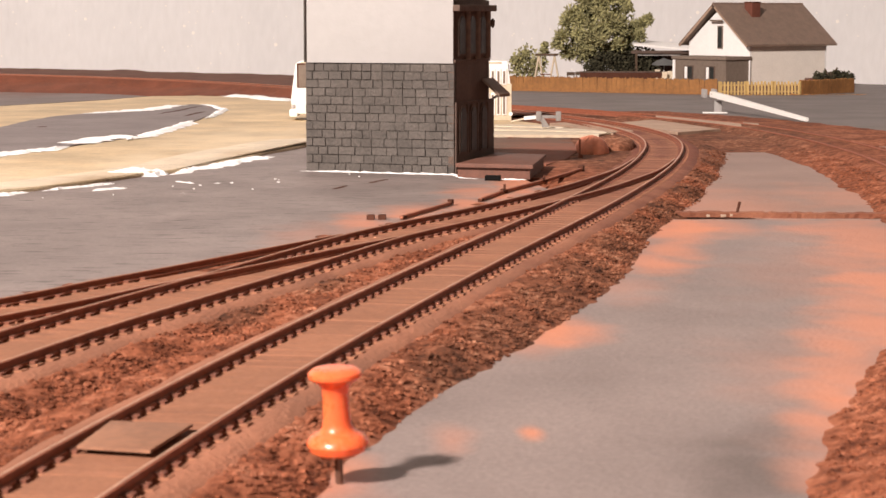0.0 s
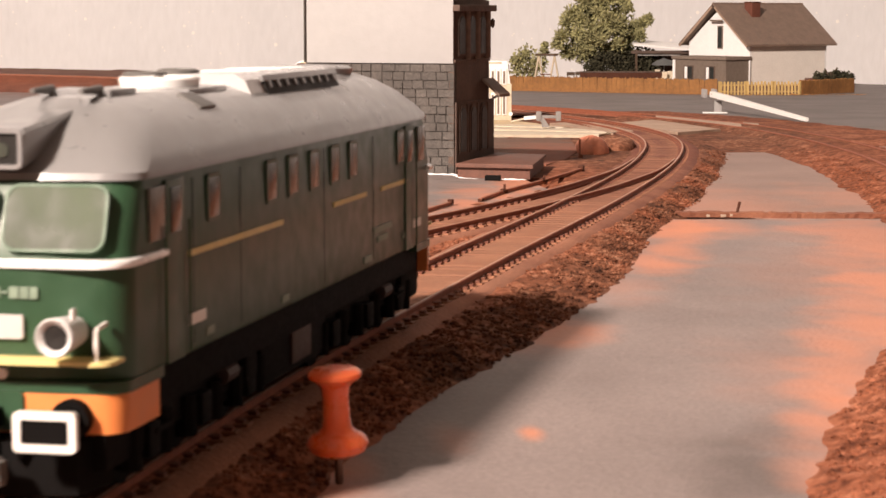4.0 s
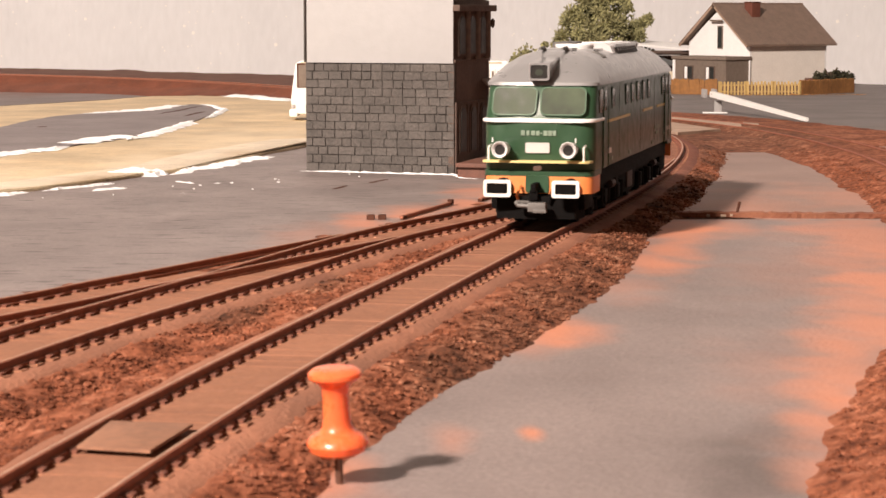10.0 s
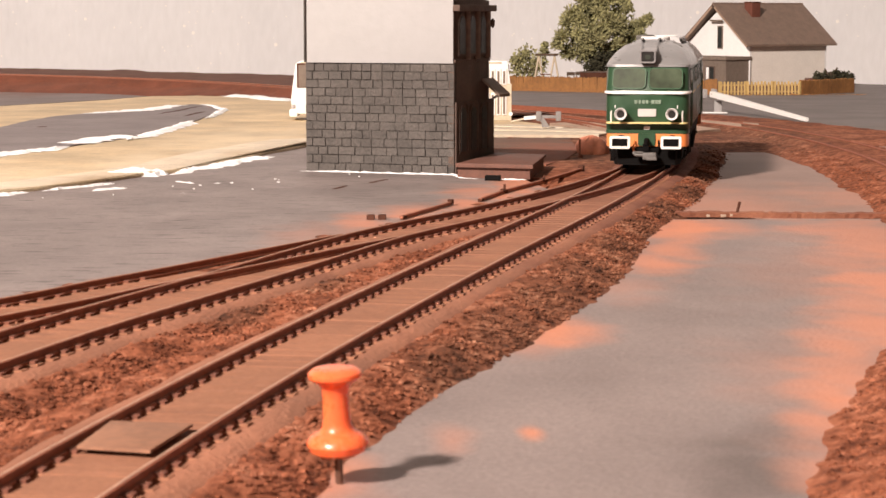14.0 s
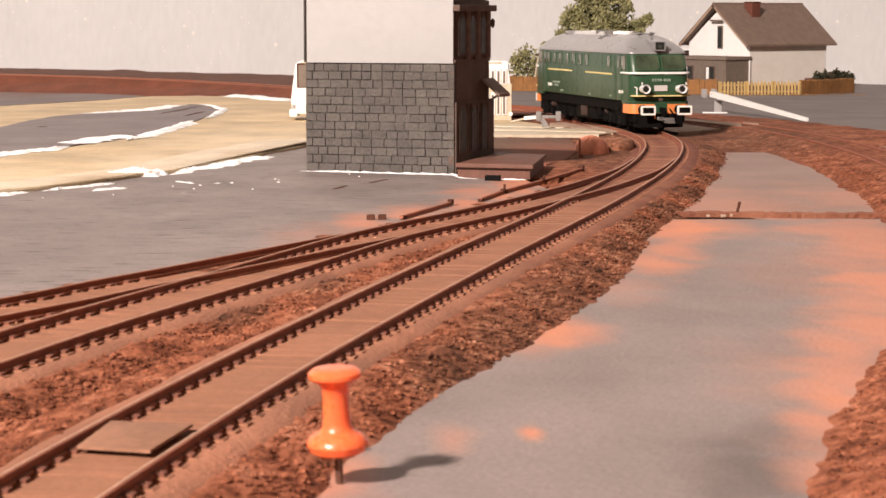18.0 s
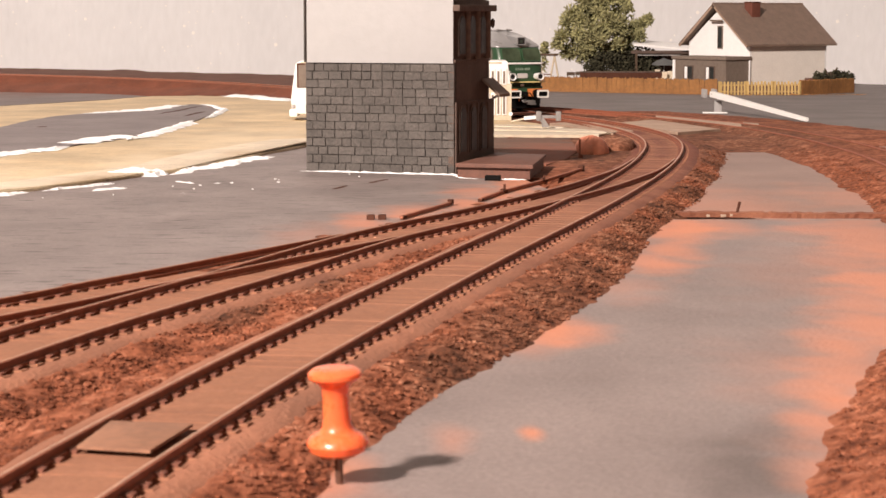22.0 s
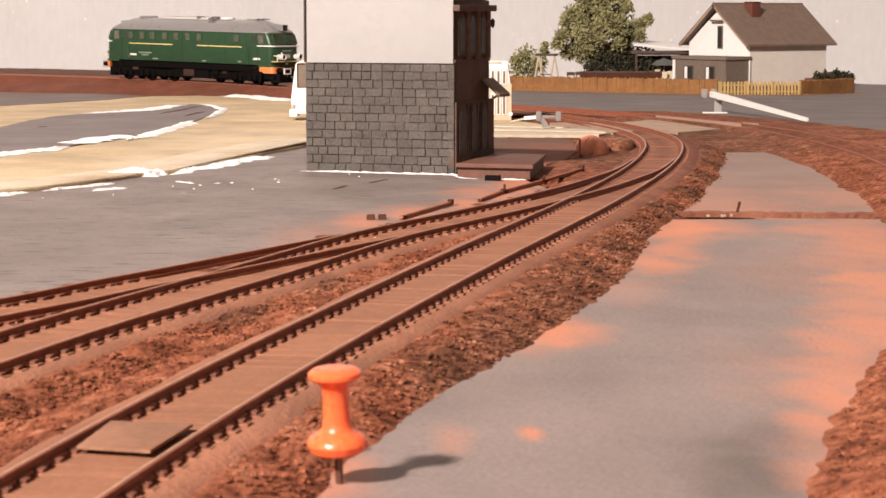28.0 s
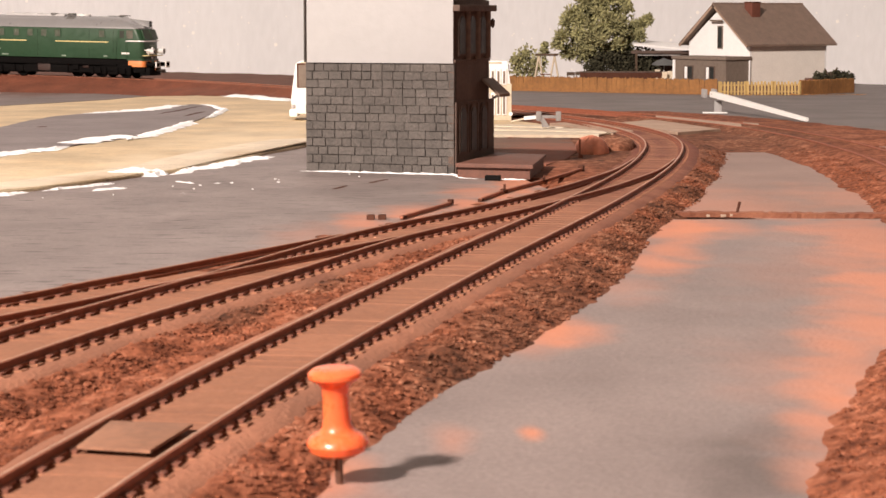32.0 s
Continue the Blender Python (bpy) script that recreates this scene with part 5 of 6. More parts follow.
part("roof", boxed((-W_ / 2, D_ / 2 - 0.0005, 0.0709), (W_ - 0.001, D_ - 0.001, 0.0017), 0.0003), M_ROOF, station)


def arch(w, h, t):
    pts = [(-w / 2, 0), (w / 2, 0)] + [(w / 2 * math.cos(a), h - w / 2 + w / 2 * 1.2 * math.sin(a)) for a in [math.pi * i / 8 for i in range(9)]]
    return loft([[(x, y, z) for y, z in pts] for x in (-t / 2, t / 2)])


for k, y in enumerate((0.0080, 0.0205, 0.0335)):
    for z, h, x in ((0.0475, 0.0165, 0.0003), (0.0080, 0.0190, 0.0008)):
        win = part("arched_window", placed(arch(0.0086, h, 0.0008), Matrix.Translation((x, y, z))), M_BLACKWALL, side_wall, "tall arched window")
        part("pane", placed(arch(0.0062, h - 0.0018, 0.0006), Matrix.Translation((x + 0.0004, y, z + 0.0008))), M_DARK, win)
    part("pilaster", cyl(bmesh.new(), (0.0004, y + 0.0065, 0.0560), 0.0015, 0.0200, "Z", 12), M_PIER, side_wall, "round grey-brown column")
    part("pilaster", boxed((0.0006, y + 0.0065, 0.0180), (0.0009, 0.0022, 0.0200), 0.0003), M_BLACKWALL, side_wall)
canopy = part("canopy", loft([[(x, D_ - 0.010, z), (x, D_ + 0.004, z), (x, D_ + 0.004, z + 0.0012), (x, D_ - 0.010, z + 0.0012)]
                              for x, z in ((0.0005, 0.0365), (0.0080, 0.0300))]), M_ROOF, station, "small dark sloping canopy")
part("bracket", rod(bmesh.new(), (0.001, D_ + 0.002, 0.0290), (0.006, D_ + 0.002, 0.0318), 0.0005), M_BLACKWALL, canopy)
part("lantern", lathe([(0.0003, 0.0), (0.0008, 0.001), (0.0010, 0.003), (0.0003, 0.004)], 8), M_BLACKWALL, station, at=Matrix.Translation((0.0012, D_ + 0.0012, 0.0585)))

courses, bw = 13, 0.00565
bh = H_ / courses
BRICKS = {}


def brick_mesh(w, gap):
    """A brick with worn, unevenly chipped corners."""
    key = (round(w, 4), gap)
    if key not in BRICKS:
        bm = boxed((0, 0, 0), (w - gap, 0.0009, bh - gap), 0.00016)
        for v in bm.verts:
            if v.co.y < 0:
                v.co += Vector((rnd.uniform(-0.00012, 0.00012), rnd.uniform(-0.00008, 0.00010), rnd.uniform(-0.00012, 0.00012)))
        me = bpy.data.meshes.new("brick")
        bm.to_mesh(me)
        bm.free()
        me.materials.append(M_DARKSTONE)
        BRICKS[key] = me
    return BRICKS[key]


for c in range(courses):
    x = -W_
    first = True
    while x < -0.0004:
        w = bw * 0.55 if (first and c % 2) else bw * rnd.choice((0.72, 0.85, 1.0, 1.0, 1.15, 1.3))
        w = -x if -x - w < 0.0016 else w
        first = False
        # joints are raked out at the outer bricks and smeared over in the middle of the wall
        worn = max(0.0, 1 - abs(x + w / 2 + W_ * 0.45) / (W_ * 0.42)) * (1 if 2 < c < courses - 1 else 0.3)
        gap = 0.00014 if rnd.random() < 0.8 * worn else rnd.choice((0.00026, 0.00034, 0.00042))
        PIECES.append(("brick", brick_mesh(w, gap), front, Matrix.Translation((x + w / 2, 0.00055 + rnd.uniform(-0.00022, 0.00012) * (1 - 0.7 * worn), (c + 0.5) * bh)) @ Matrix.Rotation(rnd.uniform(-0.012, 0.012), 4, "Y") @ Matrix.Rotation(rnd.uniform(-0.03, 0.03), 4, "X")))
        x += w

deck = thing("wooden_platform", "reddish brown wooden loading platform beside the station", "platform")
DK = [(0.0052, 0.8600), (0.0348, 0.8500), (0.0432, 0.9150), (0.0230, 0.9300)]
part("deck", slab(DK, 0.0022, 0.0031, 0.0002), M_DECK, deck, "flat brown deck")
part("base", slab([(0.0058, 0.8612), (0.0340, 0.8516), (0.0422, 0.9140), (0.0232, 0.9290)], -0.0026, 0.0022), M_DECK, deck)
part("edge_board", slab([(0.0050, 0.8596), (0.0350, 0.8494), (0.0352, 0.8504), (0.0052, 0.8606)], 0.0017, 0.0033, 0.0002), M_DECK, deck, "thin front edge board")


# ---------------------------------------------------------------- lumps of filler
def filler(label, line, width, height, seed, z=-0.0026, mat=None):
    """An uneven smear of filler along a line."""
    r = random.Random(seed)
    pts = even([(x, y, 0) for x, y in line], 0.0018)
    nn = normals(pts)
    rows = []
    n = len(pts)
    for i, (p, k) in enumerate(zip(pts, nn)):
        u = i / max(1, n - 1)
        taper = min(1, 6 * u + 0.1, 6 * (1 - u) + 0.1)
        w = width * taper * (0.25 + 1.3 * abs(noise.noise((i * 0.17, seed * 3.1, 0))) + r.uniform(0, 0.75))
        h = height * taper * (0.5 + r.uniform(0, 0.6))
        o = width * 0.8 * noise.noise((i * 0.09, seed * 7.7, 4))
        rows.append([p + k * (o + a * w) + Vector((0, 0, z + b * h + (r.uniform(-0.15, 0.15) * h if 0 < j < 4 else 0))) for j, (a, b) in enumerate(((-1, -0.4), (-0.6, 0.6), (0, 1), (0.5, 0.7), (1, -0.4)))])
    return tagged(part("dark_crack" if mat else "filler_smear", loft(rows), mat or M_PLASTER, flat=True), label, "crack" if mat else "filler", kind="stuff")


filler("white filler smeared along the road kerb", [(-0.1610, 0.7613), (-0.1575, 0.7732), (-0.1519, 0.7856), (-0.1487, 0.7907)], 0.0036, 0.0010, 1, -0.0026)
filler("white filler smeared along the road kerb", [(-0.1476, 0.7958), (-0.1412, 0.8062), (-0.1341, 0.8142), (-0.1264, 0.8336)], 0.0026, 0.0009, 21, -0.0026)
filler("thick lump of white filler at the road edge", [(-0.1269, 0.8634), (-0.1246, 0.8821), (-0.1180, 0.8758), (-0.1108, 0.8821)], 0.0085, 0.0022, 2, -0.0022)
filler("white filler smeared along the road kerb", [(-0.1099, 0.8751), (-0.1026, 0.9106), (-0.0935, 0.9384), (-0.0864, 0.9678), (-0.0769, 0.9911)], 0.0055, 0.0012, 3, -0.0026)
filler("thin smear of white filler on the grey board", [(-0.1280, 0.7959), (-0.1251, 0.8037), (-0.1168, 0.8116)], 0.0024, 0.0006, 4, -0.0026)
filler("thin smear of white filler on the grey board", [(-0.1037, 0.8422), (-0.0947, 0.8309)], 0.0010, 0.0005, 5, -0.0026)
filler("thin smear of white filler on the grey board", [(-0.0872, 0.8309), (-0.0842, 0.8338)], 0.0010, 0.0005, 25, -0.0026)
filler("thin smear of white filler on the grey board", [(-0.0951, 0.7858), (-0.0931, 0.7858)], 0.0010, 0.0005, 26, -0.0026)
filler("white filler round the traffic island", [(-0.2044, 0.9565), (-0.1992, 0.9799), (-0.1886, 1.0046), (-0.1762, 1.0393)], 0.0041, 0.0011, 6, -0.0009)
filler("broad smear of white filler on the traffic island", [(-0.1795, 1.0589), (-0.1761, 1.0976), (-0.1684, 1.1129), (-0.1591, 1.1287)], 0.0088, 0.0010, 7, -0.0007)
filler("white filler round the traffic island", [(-0.1588, 1.0962), (-0.1537, 1.1323), (-0.1488, 1.2120), (-0.1474, 1.2967)], 0.0041, 0.0011, 8, -0.0009)
filler("white filler round the traffic island", [(-0.1430, 1.3180), (-0.1430, 1.4022), (-0.1454, 1.4441), (-0.1595, 1.5070), (-0.1704, 1.5356)], 0.0027, 0.0010, 9, -0.0009)
filler("white filler round the traffic island", [(-0.2291, 1.3854), (-0.2131, 1.4098), (-0.1946, 1.4351), (-0.1848, 1.5068), (-0.1781, 1.5163)], 0.0068, 0.0010, 10, -0.0009)
filler("white filler at the foot of the embankment", [(-0.1803, 1.7174), (-0.1594, 1.6937), (-0.1339, 1.6480), (-0.1089, 1.5942)], 0.0102, 0.0014, 11, -0.0012)
filler("white glue along the station's foot", [(-0.0590, 0.8985), (-0.030, 0.8880), (0.0045, 0.8755), (0.0070, 0.8590), (0.0150, 0.8550)], 0.0011, 0.0006, 12)
filler("white glue along the platform's foot", [(0.0225, 0.8520), (0.0340, 0.8480)], 0.0011, 0.0005, 27)
structure("ground_board_far", slab(rough_edge([(-0.3680, 1.4050), (-0.3140, 1.5000), (-0.2830, 1.5600), (-0.2500, 1.6250), (-0.2299, 1.6964), (-0.2724, 1.7439), (-0.3610, 1.7808), (-0.4528, 1.7799)], 0.01, 0.001, 18), -0.009, -0.0012, 0.0003), M_FARBOARD, "grey-brown board between road and embankment", "ground")

for a, b, s_ in (((-0.0410, 0.8040), (-0.0352, 0.8215), 61), ((-0.0278, 0.8342), (-0.0213, 0.8546), 62), ((-0.1475, 0.6600), (-0.1390, 0.6680), 63)):
    filler("short dark crack in the grey board", [a, ((a[0] + b[0]) / 2, (a[1] + b[1]) / 2 + 0.001), b], 0.0016, 0.00025, s_, -0.0026, M_DARKRUST)

r4 = random.Random(44)
dust = bmesh.new()
for i in range(26):
    u = r4.random()
    x, y = -0.175 + 0.15 * u + r4.gauss(0, 0.02), 0.74 + 0.16 * u + r4.gauss(0, 0.035)
    if y > 0.84 + 0.9 * (x + 0.12) or x > -0.025 or y < 0.62:
        continue
    box(dust, (x, y, -0.0025), (r4.uniform(0.0003, 0.0014), r4.uniform(0.0003, 0.0010), 0.0003), m=None)
tagged(part("filler_crumbs", dust, M_PLASTER, flat=True), "white crumbs of filler scattered on the grey board", "filler", kind="stuff")

# ---------------------------------------------------------------- bits beside the siding
for a, b, z, r, knob in (((-0.0131, 0.6825), (0.0029, 0.7356), -0.0018, 0.0007, 1.6), ((0.0127, 0.7478), (0.0215, 0.7827), -0.0018, 0.0007, 1.2), ((0.0215, 0.7827), (0.0382, 0.8322), -0.0018, 0.0008, 1.3), ((0.0382, 0.8322), (0.0572, 0.8965), -0.0018, 0.0008, 1.9)):
    d = Vector((*b, 0)) - Vector((*a, 0))
    t = thing("point_rod", "red-brown point rod lying along the siding", "point rod", Matrix.Translation(((a[0] + b[0]) / 2, (a[1] + b[1]) / 2, z)) @ heading(d), "rods beside the siding")
    part("bar", boxed((0, 0, 0), (d.length, r * 1.7, r * 1.5), 0.0002), M_RODRED, t)
    part("clip", boxed((-d.length * 0.46, 0, -r * 0.2), (0.0030, r * 2.4, r * 1.4), 0.0002), M_DARKRUST, t)
    part("clip", boxed((d.length * 0.48, 0, r * 0.6), (0.0014 * knob, r * 1.5 * knob, r * 1.6 * knob), 0.0002), M_DARKRUST, t)
for x, y in ((-0.0227, 0.6836), (-0.0191, 0.6840)):
    planar("small_block", "tiny dark brown block on the grey board", "block", [(x - 0.0013, y - 0.0012), (x + 0.0011, y - 0.0013), (x + 0.0012, y + 0.0011), (x - 0.0011, y + 0.0012)], -0.0026, -0.0010, M_DARKRUST, bevel=0.0002)
# last block is added in black for the darkness of a hole
planar("small_block", "black block standing in for a dark hole at the platform's foot", "block", [(0.0162, 0.8450), (0.0222, 0.8432), (0.0226, 0.8475), (0.0166, 0.8490)], -0.0026, -0.0006, M_LBLACK, bevel=0.0002)
for x, y, h in ((0.0222, 0.7840, 0.0034), (0.0388, 0.8335, 0.0030)):
    tagged(part("small_post", boxed((x, y, -0.0026 + h / 2), (0.0009, 0.0009, h), 0.0002), M_DARKRUST), "short brown post beside the siding", "post", "posts beside the siding")
r2 = random.Random(3)
rows = []
for i in range(60):
    u = i / 59
    x, y = 0.0660 + 0.094 * u, 0.7340 - 0.004 * u + 0.0015 * math.sin(u * 7)
    w, h = 0.0040 + 0.0012 * r2.random(), 0.0009 + 0.0004 * r2.random()
    rows.append([(x, y - w * 0.55, -0.0064), (x, y - w * 0.6, -0.0056 + h * 0.75), (x, y + w * 0.1, -0.0056 + h), (x, y + w, -0.0062)])
tagged(part("board_seam", loft(rows), M_LEDGE, flat=True), "brown lumpy seam between two boards", "seam", kind="structure")
for x, y, w in ((0.0885, 0.7250, 0.0012), (0.0935, 0.7245, 0.0018), (0.0965, 0.7270, 0.0009)):
    tagged(part("plaster_crumb", boxed((x, y, -0.0052), (w, w * 0.7, 0.0009), 0.0002), M_PLATE), "pale crumb of plaster on the seam", "crumb", "crumbs on the seam")
tagged(part("small_peg", rod(bmesh.new(), (0.0990, 0.7330, -0.0058), (0.1000, 0.7325, -0.0012), 0.0005), M_DARKRUST), "thin brown peg stuck in the seam", "peg")

# ---------------------------------------------------------------- level crossing
for pts_, lab in (([(0.0260, 1.1405), (0.0819, 1.1463), (0.0898, 1.1630), (0.0270, 1.1857)], "cream card crossing plate before the line"),
                  ([(0.0272, 1.1945), (0.0883, 1.1716), (0.0767, 1.2039), (0.0279, 1.2251)], "cream card crossing plate before the line"),
                  ([(0.0281, 1.2346), (0.0711, 1.2160), (0.0567, 1.2444), (0.0285, 1.2539)], "cream card crossing plate before the line"),
                  ([(0.0772, 1.2839), (0.0890, 1.2750), (0.1035, 1.1850), (0.0930, 1.1770)], "tan crossing plate between the rails"),
                  ([(0.1040, 1.2761), (0.1260, 1.3118), (0.1530, 1.2025), (0.1257, 1.1671)], "tan crossing plate between the two tracks"),
                  ([(0.1314, 1.3470), (0.1704, 1.2464), (0.1662, 1.2151), (0.1286, 1.3177)], "tan crossing plate behind the outer track"),
                  ([(0.1732, 1.2594), (0.1804, 1.2464), (0.1786, 1.2337), (0.1705, 1.2400)], "tan end piece of the crossing plates"),
                  ([(0.0620, 1.2700), (0.0715, 1.2780), (0.0925, 1.1690), (0.0905, 1.1600)], "tan crossing plate along the rail")):
    planar("crossing_plate", lab, "plate", rough_edge(pts_, 0.006, 0.0004, len(lab)), -0.0045, (-0.0003 if "behind" in lab or "end" in lab else -0.0012) if "tan" in lab else -0.0011, M_PLATE if "tan" in lab else M_CREAM)


def barrier(m, arm_from, arm_to, label):
    t = thing("crossing_barrier", label, "barrier", m)
    part("base_plate", boxed((0, 0, 0.0004), (0.016, 0.006, 0.0008), 0.0002), M_WHITE, t)
    part("post", boxed((0.002, 0, 0.0045), (0.0048, 0.0040, 0.0082), 0.0006), M_GREYPL, t, "grey drive housing")
    a, b = Vector(arm_from), Vector(arm_to)
    d = b - a
    rot = Matrix.Translation(a) @ d.to_track_quat("X", "Z").to_matrix().to_4x4()
    n = d.length
    part("arm", placed(loft([[(x, y * w, z * w) for y, z in ((-1, -1), (1, -1), (1, 1), (-1, 1))] for x, w in ((0, 0.0018), (n * 0.2, 0.0018), (n, 0.0011))]), rot), M_WHITE, t, "white tapered barrier arm")
    part("axle", cyl(bmesh.new(), tuple(a), 0.0009, 0.008, "Y", 10), M_GREYPL, t)
    for k in (-0.0035, 0.0035):
        part("counterweight", placed(boxed((-0.0045, k, 0), (0.0050, 0.0024, 0.0056), 0.0006), rot), M_GREYPL, t, "grey counterweight")
    return t


barrier(pose(0.182, 1.462, -0.0042), (-0.002, 0.0, 0.0128), (0.0405, -0.128, 0.0018), "white level-crossing barrier with grey drive, arm drooping to the ground")
small = thing("crossing_barrier", "grey barrier drive with a short white arm beside the crossing", "barrier", pose(0.0545, 1.205, -0.0004))
part("post", placed(loft([[(x - w, -0.0012, z), (x + w, -0.0012, z), (x + w, 0.0012, z), (x - w, 0.0012, z)] for x, w, z in ((0.0022, 0.0020, 0.0), (0.0016, 0.0016, 0.0022), (-0.0006, 0.0015, 0.0055))]), Matrix()), M_DIMGREY, small, "grey leaning post")
for x in (-0.0016, 0.0092):
    part("counterweight", boxed((x, 0, 0.0062), (0.0030, 0.0034, 0.0054), 0.0009), M_DIMGREY, small, "grey rounded counterweight")
part("link", boxed((0.0037, 0, 0.0058), (0.0090, 0.0016, 0.0017), 0.0003), M_DIMGREY, small)
part("arm", placed(boxed((-0.0035, 0, 0), (0.0066, 0.0018, 0.0020), 0.0003), Matrix.Translation((-0.0030, 0, 0.0056)) @ Matrix.Rotation(radians(-5), 4, "Y")), M_WHITE, small, "short white barrier arm")
part("rod", rod(bmesh.new(), (-0.0090, 0.001, 0.0048), (-0.0165, 0.004, 0.0030), 0.0005), M_CREAM, small, "thin pale rod lying behind the arm")
tagged(part("ground_pad", slab([(0.0225, 1.1390), (0.0659, 1.1355), (0.0640, 1.0291), (0.0540, 0.965), (0.0440, 0.930), (0.0240, 0.932)], -0.0060, -0.0022, 0.0004), M_PAD), "smooth grey-brown ground between platform and crossing", "ground", kind="structure")


def mound(x, y, w, depth, h, seed, z=-0.0050):
    """A squat lump with steep uneven sides and a flattened top."""
    r = random.Random(seed)
    rows = []
    for k in range(9):
        u = k / 8
        q = (1 - u ** 3.2) ** 0.45 if u < 1 else 0.12
        rows.append([(x + w * q * math.cos(a) * (1 + 0.16 * noise.noise((2 * math.cos(a), 2 * math.sin(a), seed + 2 * u))), y + depth * q * math.sin(a),
                      z + h * u * (1 + 0.15 * noise.noise((3 * math.cos(a), seed, 3 * math.sin(a)))) + r.uniform(-0.0001, 0.0001)) for a in [math.tau * i / 22 for i in range(22)]])
    return loft(rows)


tagged(part("clay_lump", mound(0.0700, 1.025, 0.0080, 0.026, 0.0098, 3), M_CLAY), "rough salmon-orange lump of clay beside the line", "lump")
tagged(part("earth_mound", mound(0.0838, 1.060, 0.0100, 0.030, 0.0080, 8), M_BALLAST), "dark red-brown mound of granulate below the crossing", "mound", kind="structure")
peg = thing("signal_stump", "thin red-brown post stump beside the clay lump", "post", pose(0.0618, 0.985, -0.0030))
part("post", boxed((0, 0, 0.0043), (0.0009, 0.0009, 0.0086), 0.0002), M_RODRED, peg)
part("foot", boxed((0.0004, 0, 0.0008), (0.0020, 0.0016, 0.0016), 0.0003), M_RODRED, peg)

for s_, line_ in ((61, [(-0.1806, 1.3794), (-0.1742, 1.4199), (-0.1682, 1.4808), (-0.1640, 1.5000)]), (62, [(-0.1600, 1.3486), (-0.1575, 1.3953), (-0.1530, 1.4150)]), (63, [(-0.2260, 1.2254), (-0.2204, 1.2193)])):
    filler("thin dark crack in the grey traffic island", line_, 0.0018 if s_ < 63 else 0.0040, 0.0003, s_, -0.0009, M_DARKRUST)

# ---------------------------------------------------------------- bus behind the station
bus = thing("bus", "white plastic bus model parked behind the station", "bus", pose(-0.0250, 1.319, -0.0015))
BL, BW, BH = 0.1318, 0.028, 0.0357
prof = [(-BL / 2 + 0.001, 0.004), (-BL / 2, 0.012), (-BL / 2 + 0.001, 0.020), (-BL / 2 + 0.003, 0.034), (-BL / 2 + 0.006, BH), (BL / 2 - 0.003, BH), (BL / 2 - 0.0015, 0.034), (BL / 2 - 0.0015, 0.022), (BL / 2, 0.018), (BL / 2, 0.004)]
bm = loft([[(x, y, z) for x, z in prof] for y in (-BW / 2, BW / 2)])
bmesh.ops.bevel(bm, geom=list(bm.edges), offset=0.0008, segments=2, profile=0.6, affect="EDGES")
part("body", bm, M_WHITE, bus, "glossy white bus body")
for x, w, h, z in ((-BL / 2 + 0.0075, 0.0075, 0.0145, 0.0270), (-BL / 2 + 0.018, 0.011, 0.013, 0.0275), (-BL / 2 + 0.031, 0.012, 0.013, 0.0275), (-0.022, 0.012, 0.013, 0.0275), (-0.008, 0.012, 0.013, 0.0275), (0.006, 0.012, 0.013, 0.0275), (0.020, 0.012, 0.013, 0.0275)):
    wn = part("side_window", boxed((x, -BW / 2 - 0.0001, z), (w, 0.0010, h), 0.0004), M_DARKRUST, bus, "brown-tinted side window")
    part("pane", boxed((x + 0.0003, -BW / 2 - 0.0006, z - 0.0003), (w - 0.0014, 0.0006, h - 0.0014), 0.0002), M_ANNEX, wn)
part("tail_panel", boxed((BL / 2 - 0.0130, 0, 0.0110), (0.0262, BW + 0.0006, 0.0220), 0.0006), M_CREAM, bus, "cream lower tail panel")
for k in range(4):
    x = BL / 2 - 0.0042 - 0.0034 * k
    for z, h in ((0.0262, 0.0095), (0.0100, 0.0135)):
        ew = part("end_window", boxed((x, -BW / 2 - 0.0004, z), (0.0026, 0.0012, h), 0.0003), M_WHITE, bus, "narrow white-framed window")
        part("pane", boxed((x - 0.0003, -BW / 2 - 0.0011, z - 0.0003), (0.0012, 0.0006, h - 0.0022), 0.0002), M_ANNEX, ew)
part("tail_lamp", cyl(bmesh.new(), (BL / 2 - 0.0004, -BW / 2 - 0.0005, 0.0040), 0.0012, 0.0016, "Y", 12), M_WHITE, bus)
part("roof_edge", boxed((0, -BW / 2 - 0.0001, 0.0346), (BL - 0.012, 0.0008, 0.0008)), M_CREAM, bus)
part("headlight", boxed((-BL / 2 + 0.0018, -BW / 2 - 0.0002, 0.0085), (0.0018, 0.0010, 0.0022), 0.0003), M_GREYPL, bus)
part("bumper", boxed((-BL / 2 + 0.0015, 0, 0.0045), (0.0050, BW + 0.001, 0.0045), 0.0012), M_WHITE, bus)
for x in (-0.042, 0.034):
    for y in (-BW / 2 + 0.002, BW / 2 - 0.002):
        wh = part("wheel", cyl(bmesh.new(), (x, y, 0.0056), 0.0056, 0.0040, "Y", 20), M_DARK, bus)
        part("rim", cyl(bmesh.new(), (x, y - 0.0002 if y < 0 else y + 0.0002, 0.0056), 0.0032, 0.0042, "Y", 16), M_GREYPL, wh)

# ---------------------------------------------------------------- house
Rr = radians(35)
house = thing("family_house", "white model house with a brown gabled roof and red chimney", "house", Matrix.Translation((0.283, 2.02, -0.0042)) @ Matrix.Rotation(Rr, 4, "Z"))
